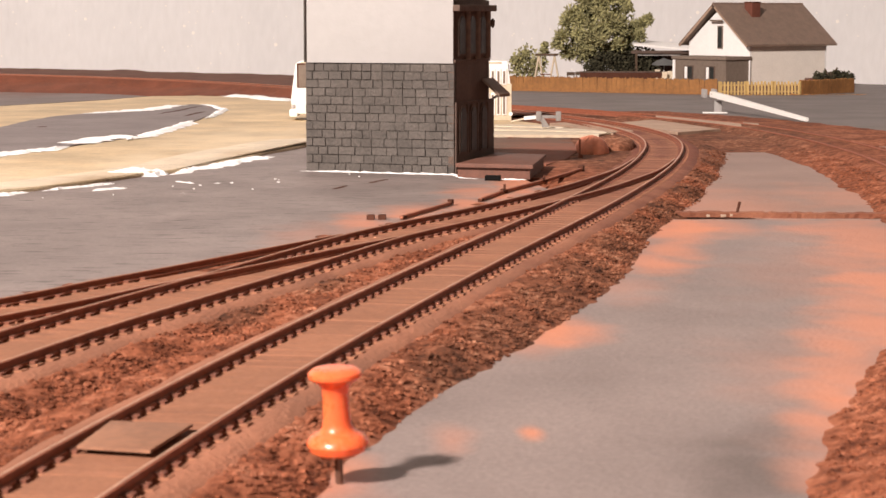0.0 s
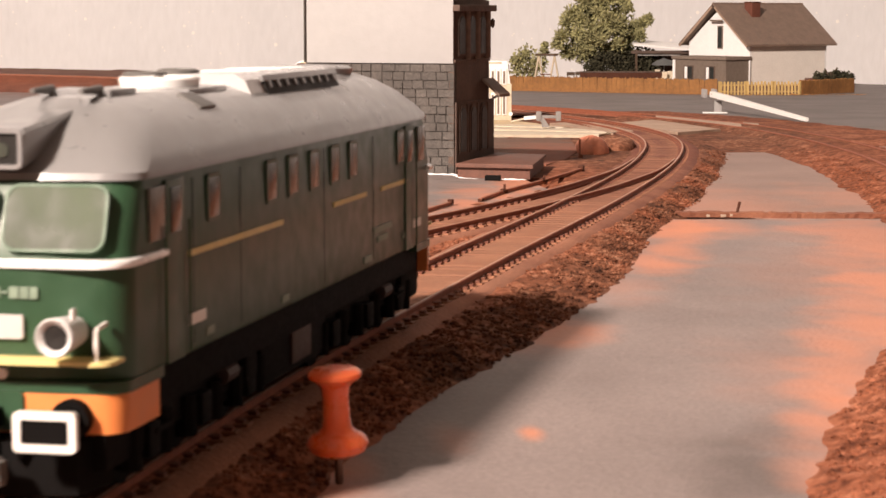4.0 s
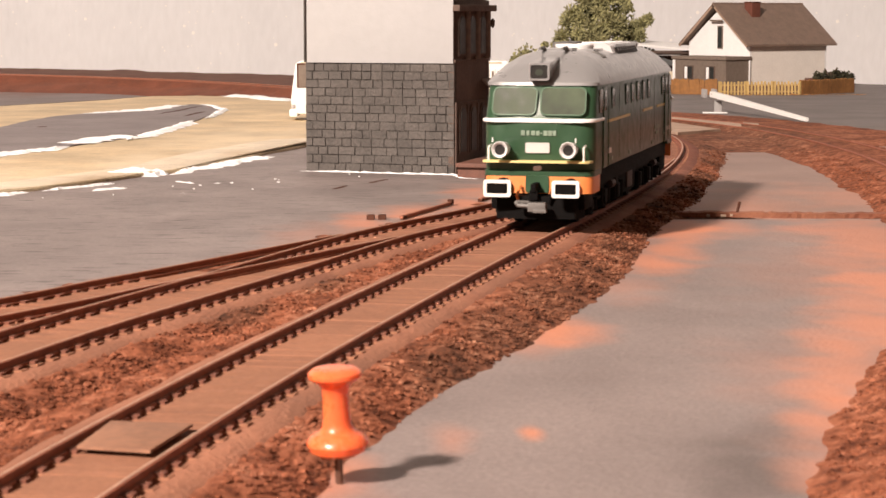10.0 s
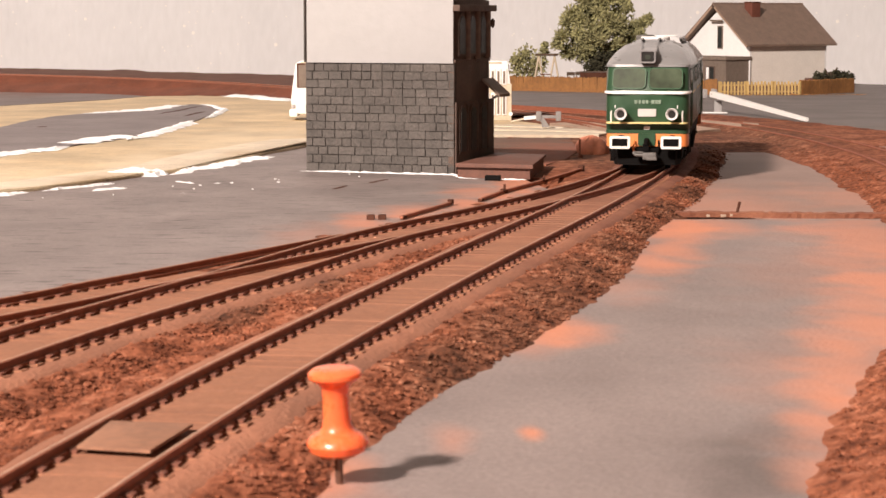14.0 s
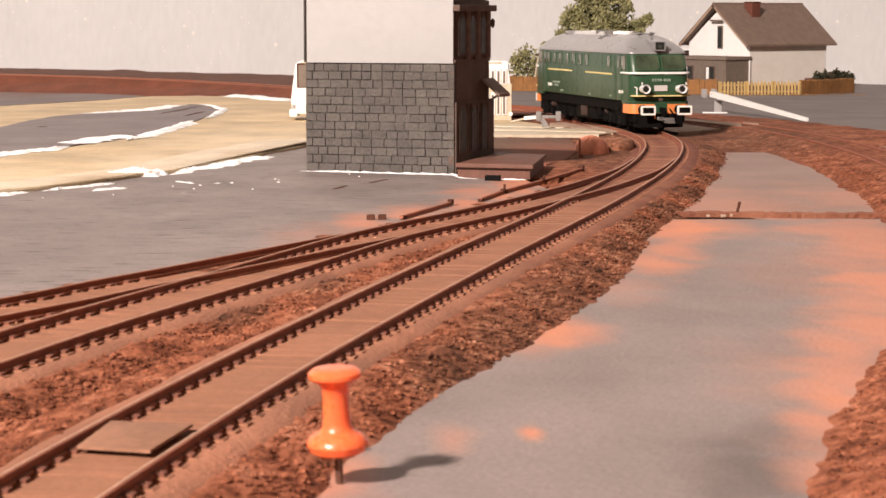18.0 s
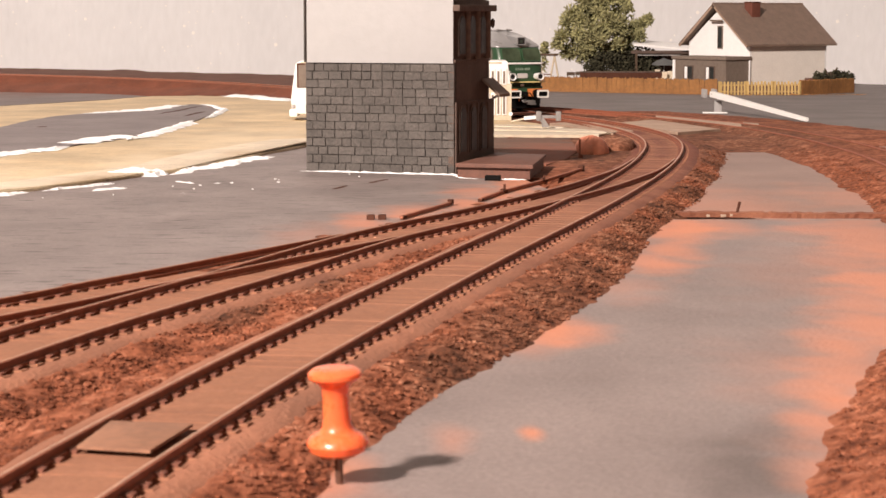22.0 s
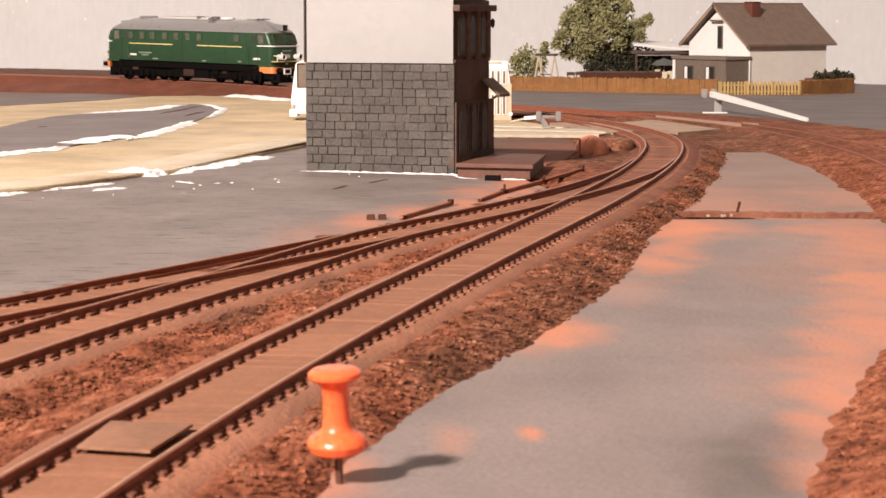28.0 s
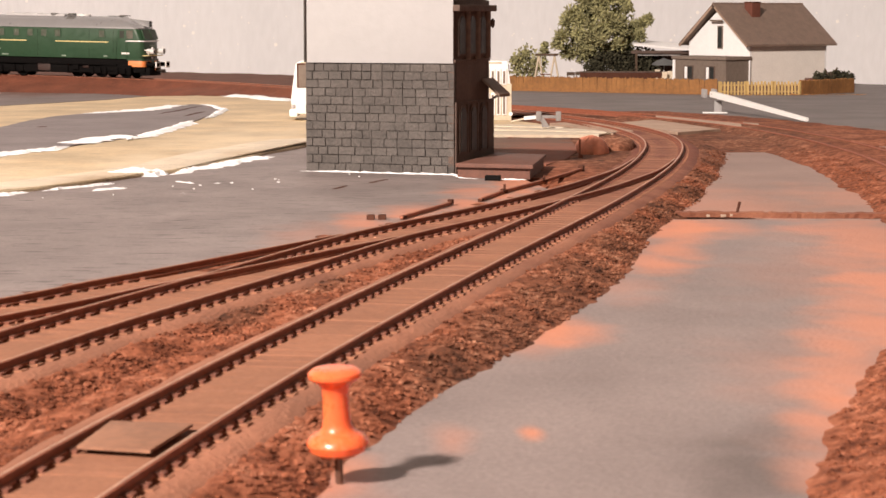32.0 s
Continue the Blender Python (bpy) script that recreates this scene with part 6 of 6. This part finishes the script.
# local x runs along the long side, local y along the gable front
HL, HW, HE, HA = 0.0984, 0.084, 0.0405, 0.0745
gab = part("gable_wall", loft([[(x, 0, 0), (x, HW, 0), (x, HW, HE), (x, HW / 2, HA - 0.004), (x, 0, HE)] for x in (0, 0.002)]), M_HOUSEWALL, house, "white gable front")
part("rear_gable_wall", loft([[(x, 0, 0), (x, HW, 0), (x, HW, HE), (x, HW / 2, HA - 0.004), (x, 0, HE)] for x in (HL - 0.002, HL)]), M_HOUSEWALL, house)
lw = part("side_wall", boxed((HL / 2, 0.001, HE / 2), (HL - 0.004, 0.002, HE)), M_SIDING, house, "cream roughcast side wall")
part("far_side_wall", boxed((HL / 2, HW - 0.001, HE / 2), (HL - 0.004, 0.002, HE)), M_HOUSEWALL, house)
OV, OE = 0.0085, 0.0055
for sgn in (0, 1):
    e = -OE if sgn == 0 else HW + OE
    ze = HE - 0.004
    pr = [(e, ze), (HW / 2, HA), (HW / 2, HA + 0.0016), (e, ze + 0.0018)]
    rf = part("roof", loft([[(x, y, z) for y, z in pr] for x in (-OV, HL + OV)]), M_ROOF, house, "plain brown roof slope")
part("ridge", rod(bmesh.new(), (-OV, HW / 2, HA + 0.0012), (HL + OV, HW / 2, HA + 0.0012), 0.0011), M_ROOF, house)
ch = part("chimney", boxed((0.0315, HW / 2 - 0.011, 0.0685), (0.0105, 0.0105, 0.0160), 0.0003), M_CHIMNEY, house, "red brick chimney")
part("cap", boxed((0.0315, HW / 2 - 0.011, 0.0770), (0.0112, 0.0112, 0.0012), 0.0003), M_DARKRUST, ch)
gw = part("gable_window", boxed((-0.0002, HW / 2 - 0.002, 0.0445), (0.0012, 0.0072, 0.0215), 0.0002), M_ANNEX, gab, "narrow dark gable window")
part("pane", boxed((-0.0008, HW / 2 - 0.002, 0.0445), (0.0006, 0.0050, 0.0195)), M_GLASSDARK, gw)
part("collar_beam", boxed((-0.004, HW / 2, 0.0600), (0.0022, 0.0160, 0.0016), 0.0002), M_ANNEX, gab)
for sgn in (-1, 1):
    part("barge_board", placed(boxed((0, 0, 0), (0.0014, 0.058, 0.0022), 0.0002), Matrix.Translation((-OV + 0.0007, HW / 2 + sgn * 0.0245, 0.0545)) @ Matrix.Rotation(sgn * -math.atan2(HA - HE + 0.004, HW / 2 + OE), 4, "X")), M_PLATE, gab)
# flat-roofed annex before the gable
ax_ = part("annex", boxed((-0.0293 / 2, 0.0366, 0.0122), (0.0293, 0.0732, 0.0244)), M_ANNEX, house, "grey-brown flat-roofed annex")
part("flat_roof", boxed((-0.0293 / 2, 0.0366, 0.0256), (0.0320, 0.0760, 0.0032), 0.0004), M_ANNEX, ax_)
for y in (0.0150, 0.0450):
    w = part("window", boxed((-0.0295, y + 0.006, 0.0120), (0.0012, 0.0130, 0.0125), 0.0002), M_BLACKWALL, ax_, "dark-framed annex window")
    part("pane", boxed((-0.0301, y + 0.0035, 0.0120), (0.0006, 0.0058, 0.0108)), M_GLASSDARK, w)
    part("curtain", boxed((-0.0303, y + 0.0088, 0.0118), (0.0008, 0.0034, 0.0110), 0.0001), M_HOUSEWALL, w, "white vertical strip")
part("door_post", boxed((-0.0295, 0.0715, 0.0125), (0.0016, 0.0030, 0.0220), 0.0003), M_HOUSEWALL, ax_)
part("door_post", boxed((-0.0006, -0.0008, 0.0120), (0.0012, 0.0012, 0.0230), 0.0002), M_HOUSEWALL, ax_)


# ---------------------------------------------------------------- fences
def fence(label, a, b, h, step, gap, mat, gate=False):
    d = Vector((b[0] - a[0], b[1] - a[1], 0))
    t = thing("fence", label, "fence", Matrix.Translation((a[0], a[1], -0.0042)) @ heading(d), "garden fences")
    n = int(d.length / step)
    me = {}
    for hh in (0.96, 1.0, 1.03):
        bm = bmesh.new()
        w, tk, top = step * (1 - gap), 0.0008, h * hh
        vs = [(-w / 2, 0), (w / 2, 0), (w / 2, top - w * 0.4), (0, top), (-w / 2, top - w * 0.4)]
        bm = loft([[(x, y, z) for x, z in vs] for y in (-tk / 2, tk / 2)])
        m_ = bpy.data.meshes.new("picket")
        bm.to_mesh(m_)
        bm.free()
        m_.materials.append(mat)
        me[hh] = m_
    for i in range(n):
        PIECES.append(("picket", me[rnd.choice(list(me))], t, Matrix.Translation(((i + 0.5) * step, 0, 0)) @ Matrix.Rotation(rnd.uniform(-0.03, 0.03), 4, "Y")))
    for z in (h * 0.25, h * 0.72):
        part("rail", boxed((d.length / 2, 0.0010, z), (d.length, 0.0009, h * 0.10)), mat, t)
    for i in range(0, n + 1, 8):
        part("post", boxed((min(i * step, d.length), 0.0016, h * 0.5), (0.0016, 0.0016, h)), mat, t)
    return t


M_FENCE2 = paint("pale_wood_fence", (0.50, 0.345, 0.135), 0.7, 0.2, 300, 0.2, ob_random=0.15)
fence("orange-brown close-boarded garden fence", (0.0500, 1.905), (0.2270, 1.800), 0.0128, 0.0023, 0.0, M_FENCE)
fence("pale yellow picket fence with gaps before the house", (0.2265, 1.790), (0.2940, 1.795), 0.0112, 0.0028, 0.42, M_FENCE2)
fence("orange close-boarded fence beside the house", (0.2950, 1.797), (0.3480, 1.850), 0.0122, 0.0024, 0.06, M_FENCE)
tagged(part("level_ground", slab([(0.03, 1.925), (0.227, 1.810), (0.294, 1.807), (0.350, 1.86), (0.39, 2.07), (0.25, 2.22), (0.04, 2.22)], -0.0046, -0.0036), M_EARTH), "brown garden ground behind the fence", "ground", kind="structure")

r5 = random.Random(51)
for (ax0, ay0), (bx0, by0), n_ in (((0.050, 1.902), (0.227, 1.797), 900), ((0.2265, 1.787), (0.348, 1.800), 220)):
    vs_, fs_ = [], []
    for i in range(n_):
        u = r5.random()
        thick = 0.4 + 0.9 * abs(noise.noise((u * 9, n_, 0)))
        x, y, q = ax0 + (bx0 - ax0) * u, ay0 + (by0 - ay0) * u - abs(r5.gauss(0, 0.004)) * thick, r5.uniform(0.0005, 0.0013) * thick
        a, k = r5.uniform(0, 6.3), len(vs_)
        for c in range(4):
            vs_.append((x + 1.6 * q * math.cos(a + c * 1.57), y + q * math.sin(a + c * 1.57), -0.0045 + r5.uniform(0, 0.3) * q))
        vs_.append((x, y, -0.0042 + q * r5.uniform(0.8, 1.6)))
        fs_ += [(k, k + 1, k + 4), (k + 1, k + 2, k + 4), (k + 2, k + 3, k + 4), (k + 3, k, k + 4)]
    me = bpy.data.meshes.new("flock_strip")
    me.from_pydata(vs_, [], fs_)
    me.materials.append(M_FLOCK)
    tagged(new("flock_strip", me), "ragged ochre flock along the foot of the fence", "flock", kind="stuff")


# ---------------------------------------------------------------- trees and hedges
def foliage(seed, blobs, leaves, size, stretch=1.0):
    """A crown of many small uneven leaf flakes in clumps: blobs of centre and radius."""
    r = random.Random(seed)
    verts, faces = [], []
    for i in range(leaves):
        c, rad = r.choice(blobs)
        while True:
            v = Vector((r.uniform(-1, 1), r.uniform(-1, 1), r.uniform(-1, 1)))
            if 0.25 < v.length < 1:
                break
        p = Vector(c) + v.normalized() * rad * (0.30 + 1.15 * r.random() ** 1.3)
        s = size * r.uniform(0.5, 1.3)
        out = (v.normalized() + Vector((r.uniform(-0.7, 0.7), r.uniform(-0.7, 0.7), r.uniform(-0.4, 0.8)))).normalized()
        q = out.to_track_quat("X", "Z").to_matrix() @ Euler((r.uniform(0, 6.3), 0, 0)).to_matrix()
        k = len(verts)
        for a, b, z in ((-1, -0.5, 0.1), (0.2, -0.8, -0.2), (1, 0.1, 0.15), (0.3, 0.8, -0.1), (-0.7, 0.5, 0.2), (0, 0, 0.55)):
            verts.append(p + q @ Vector((a * s * stretch, b * s, z * s)))
        for a in range(5):
            faces.append((k + a, k + (a + 1) % 5, k + 5))
    return verts, faces


def leafy(name, verts, faces, mat, parent, label=""):
    me = bpy.data.meshes.new(name)
    me.from_pydata([tuple(v) for v in verts], [], faces)
    me.materials.append(mat)
    ob = new(name, me)
    ob.parent = parent
    if label:
        tagged(ob, label)
    return ob


def tree(x, y, z, label):
    t = thing("tree", label, "tree", pose(x, y, z))
    bm = bmesh.new()
    limbs = [((0, 0, 0), (0.001, 0, 0.020), 0.0019), ((0.001, 0, 0.018), (-0.012, 0.003, 0.040), 0.0016), ((0.001, 0, 0.018), (0.014, -0.003, 0.042), 0.0016), ((0.001, 0, 0.020), (0.002, 0.002, 0.055), 0.0018),
             ((-0.012, 0.003, 0.040), (-0.028, 0.0, 0.050), 0.0009), ((0.014, -0.003, 0.042), (0.030, 0.002, 0.044), 0.0009), ((0.014, -0.003, 0.042), (0.020, 0, 0.060), 0.0009)]
    for a, b, r in limbs:
        a, b = Vector(a), Vector(b)
        d = b - a
        bmesh.ops.create_cone(bm, cap_ends=True, segments=8, radius1=r, radius2=r * 0.6, depth=d.length, matrix=Matrix.Translation((a + b) / 2) @ d.to_track_quat("Z", "Y").to_matrix().to_4x4())
    part("trunk", bm, M_BARK, t, "brown trunk with limbs")
    r = random.Random(23)
    blobs = []
    for i in range(64):
        a = r.uniform(0, 6.3)
        h = r.uniform(-0.95, 1)
        q = math.sqrt(1 - h * h) * r.uniform(0.45, 1.0)
        blobs.append(((0.035 * q * math.cos(a), 0.030 * q * math.sin(a), 0.050 + 0.031 * h), r.uniform(0.0045, 0.0095)))
    # uneven tufts that stand out of the crown
    for x, z, q in ((-0.030, 0.066, 0.0065), (-0.036, 0.058, 0.006), (-0.016, 0.080, 0.006), (-0.012, 0.086, 0.0045), (0.006, 0.083, 0.006), (0.014, 0.087, 0.0045), (0.024, 0.078, 0.005), (0.029, 0.072, 0.004),
                    (0.036, 0.052, 0.006), (0.044, 0.056, 0.005), (0.051, 0.060, 0.004), (0.042, 0.044, 0.005), (-0.042, 0.044, 0.006), (-0.045, 0.036, 0.005), (-0.034, 0.028, 0.006), (0.026, 0.032, 0.006)):
        blobs += [((0.92 * x, r.uniform(-0.012, 0.004), z), q)] * 2
    v, f = foliage(5, blobs, 15000, 0.0010, 2.6)
    leafy("crown", v, f, M_LEAF, t, "loose olive-green crown with gaps")
    return t


tree(0.155, 2.165, -0.0036, "broad olive-green model tree with a loose crown")


def shrub(name, x, y, z, blobs, n, mat, label, category, seed):
    t = thing(name, label, category, pose(x, y, z))
    bm = rod(bmesh.new(), (0, 0, 0), (0, 0, 0.012), 0.0014)
    rod(bm, (0, 0, 0.006), (0.006, 0, 0.016), 0.0008)
    rod(bm, (0, 0, 0.006), (-0.006, 0, 0.015), 0.0008)
    part("stem", bm, M_BARK, t)
    v, f = foliage(seed, blobs, n, 0.0016)
    leafy("leaves", v, f, mat, t)


shrub("bush", 0.0850, 2.14, -0.0036, [((-0.008, 0, 0.012), 0.009), ((0.004, 0, 0.012), 0.010), ((-0.004, 0.004, 0.024), 0.009), ((0.010, 0, 0.020), 0.006), ((-0.012, 0, 0.020), 0.006), ((0.014, 0, 0.030), 0.0035), ((0.0145, 0, 0.035), 0.0025)], 1500, M_LEAF, "olive-green loose garden bush", "bush", 31)
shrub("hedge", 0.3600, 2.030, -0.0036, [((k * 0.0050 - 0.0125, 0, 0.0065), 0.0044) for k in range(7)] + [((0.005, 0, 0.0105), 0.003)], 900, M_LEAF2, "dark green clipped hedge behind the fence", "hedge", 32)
# dark leaf clumps added where the tree's shade falls
shrub("bush", 0.2120, 2.17, -0.0036, [((-0.020, 0, 0.022), 0.012), ((-0.006, 0, 0.018), 0.010), ((-0.014, 0, 0.012), 0.010), ((-0.030, 0.004, 0.018), 0.010)], 1500, M_LEAF2, "dark shrub added as the shade beneath the tree", "bush", 33)

shrub("bush", 0.1860, 2.150, -0.0036, [((-0.012, 0, 0.012), 0.007), ((0.0, 0, 0.016), 0.010), ((0.012, 0, 0.014), 0.010), ((0.004, 0.004, 0.022), 0.009)], 1600, M_LEAF2, "dark shrub added as the shade beneath the tree", "bush", 34)
shrub("bush", 0.1600, 2.150, -0.0036, [((-0.012, 0, 0.012), 0.007), ((0.0, 0, 0.018), 0.010), ((0.010, 0, 0.022), 0.010), ((-0.006, 0.004, 0.022), 0.007)], 1600, M_LEAF2, "dark shrub added as the shade round the tree's trunk", "bush", 35)

# ---------------------------------------------------------------- garden things
swing = thing("garden_swing", "white garden swing frame with a dark roof bar", "swing", pose(0.0995, 2.10, -0.0036))
for x in (-0.0075, 0.0075):
    for k in (-0.0045, 0.0045):
        part("leg", rod(bmesh.new(), (x + k, 0, 0), (x, 0, 0.0260), 0.0009), M_CREAM, swing)
part("bar", boxed((0, 0, 0.0268), (0.0215, 0.0040, 0.0022), 0.0003), M_BARK, swing, "dark brown roof bar")
part("seat", boxed((-0.001, 0, 0.0080), (0.0100, 0.0040, 0.0010), 0.0002), M_DECK, swing)
for k in (-0.005, 0.003):
    part("rope", rod(bmesh.new(), (k, 0, 0.0080), (k, 0, 0.0262), 0.0003), M_WHITE, swing)
for x, y in ((0.1240, 2.12), (0.1330, 2.13)):
    t = tagged(thing("garden_bench", "small brown wooden garden bench", "bench", pose(x, y, -0.0036)), group="garden benches")
    part("seat", boxed((0, 0, 0.0070), (0.0080, 0.0040, 0.0010), 0.0002), M_BARK, t)
    part("back", boxed((0, 0.002, 0.0085), (0.0080, 0.0008, 0.0022), 0.0002), M_BARK, t)
    for k in (-0.003, 0.003):
        part("leg", boxed((k, 0, 0.0033), (0.0009, 0.0034, 0.0066)), M_BARK, t)
wallb = thing("planter_wall", "low dark red-brown garden wall under the tree", "wall", pose(0.1790, 2.075, -0.0036))
part("wall", boxed((-0.005, 0, 0.0052), (0.088, 0.0040, 0.0104), 0.0005), M_DARKRUST, wallb)
part("coping", boxed((-0.005, 0, 0.0109), (0.0895, 0.0052, 0.0012), 0.0003), M_BLACKWALL, wallb)
port = thing("carport", "dark open carport with a white sloping roof", "carport", pose(0.2190, 2.165, -0.0036))
for x in (-0.030, 0.030):
    for y in (-0.024, 0.024):
        part("post", boxed((x, y, 0.0155), (0.0022, 0.0022, 0.031)), M_BARK, port)
part("roof", placed(boxed((0, 0, 0), (0.074, 0.060, 0.0020), 0.0003), Matrix.Translation((0.004, 0, 0.0346)) @ Matrix.Rotation(radians(5), 4, "Y") @ Matrix.Rotation(radians(4), 4, "X")), M_HOUSEWALL, port, "white sloping roof sheet")
part("beam", boxed((0, -0.0245, 0.0285), (0.070, 0.0026, 0.0030), 0.0003), M_BLACKWALL, port)
part("back_wall", boxed((0, 0.0255, 0.0140), (0.066, 0.0020, 0.028)), M_BLACKWALL, port, "dark boarded back wall")
part("shelf", boxed((-0.008, -0.020, 0.0255), (0.042, 0.010, 0.0008), 0.0002), M_GREYPL, port)
umb = thing("garden_umbrella", "grey-green garden umbrella, open", "umbrella", pose(0.2110, 2.088, -0.0036))
part("pole", rod(bmesh.new(), (0, 0, 0), (0, 0, 0.0225), 0.0005), M_WHITE, umb)
part("canopy", lathe([(0.0118, 0.0170), (0.0105, 0.0195), (0.0070, 0.0215), (0.0020, 0.0232), (0.0004, 0.0240)], 12), paint("umbrella_cloth", (0.10, 0.106, 0.108), 0.8, 0.1, 300), umb, "faceted grey-green canopy")
for x, y, h in ((0.2025, 2.075, 0.013), (0.2085, 2.065, 0.010), (0.2150, 2.070, 0.011)):
    t = tagged(thing("garden_chair", "cream plastic garden chair", "chair", pose(x, y, -0.0036, 0, 0, rnd.uniform(-40, 40))), group="chairs under the umbrella")
    part("seat", boxed((0, 0, 0.0050), (0.0052, 0.0050, 0.0008), 0.0002), M_CREAM, t)
    part("backrest", boxed((0, 0.0024, 0.0050 + h / 3), (0.0052, 0.0007, h * 0.6), 0.0002), M_CREAM, t)
    for a in (-0.0022, 0.0022):
        for b in (-0.002, 0.002):
            part("leg", boxed((a, b, 0.0024), (0.0007, 0.0007, 0.0048)), M_WHITE, t)
crate = thing("small_crate", "small red-brown crate beside the hedge", "crate", pose(0.3380, 2.02, -0.0036))
part("box", boxed((0, 0, 0.0030), (0.0065, 0.0050, 0.0060), 0.0003), M_DECK, crate)
part("lid", boxed((0, 0, 0.0063), (0.0070, 0.0055, 0.0008), 0.0002), M_DECK, crate)

# ---------------------------------------------------------------- repeated small pieces
for name_, mesh_, parent_, m_ in PIECES:
    shared(name_, mesh_, parent_, m_)
motions()
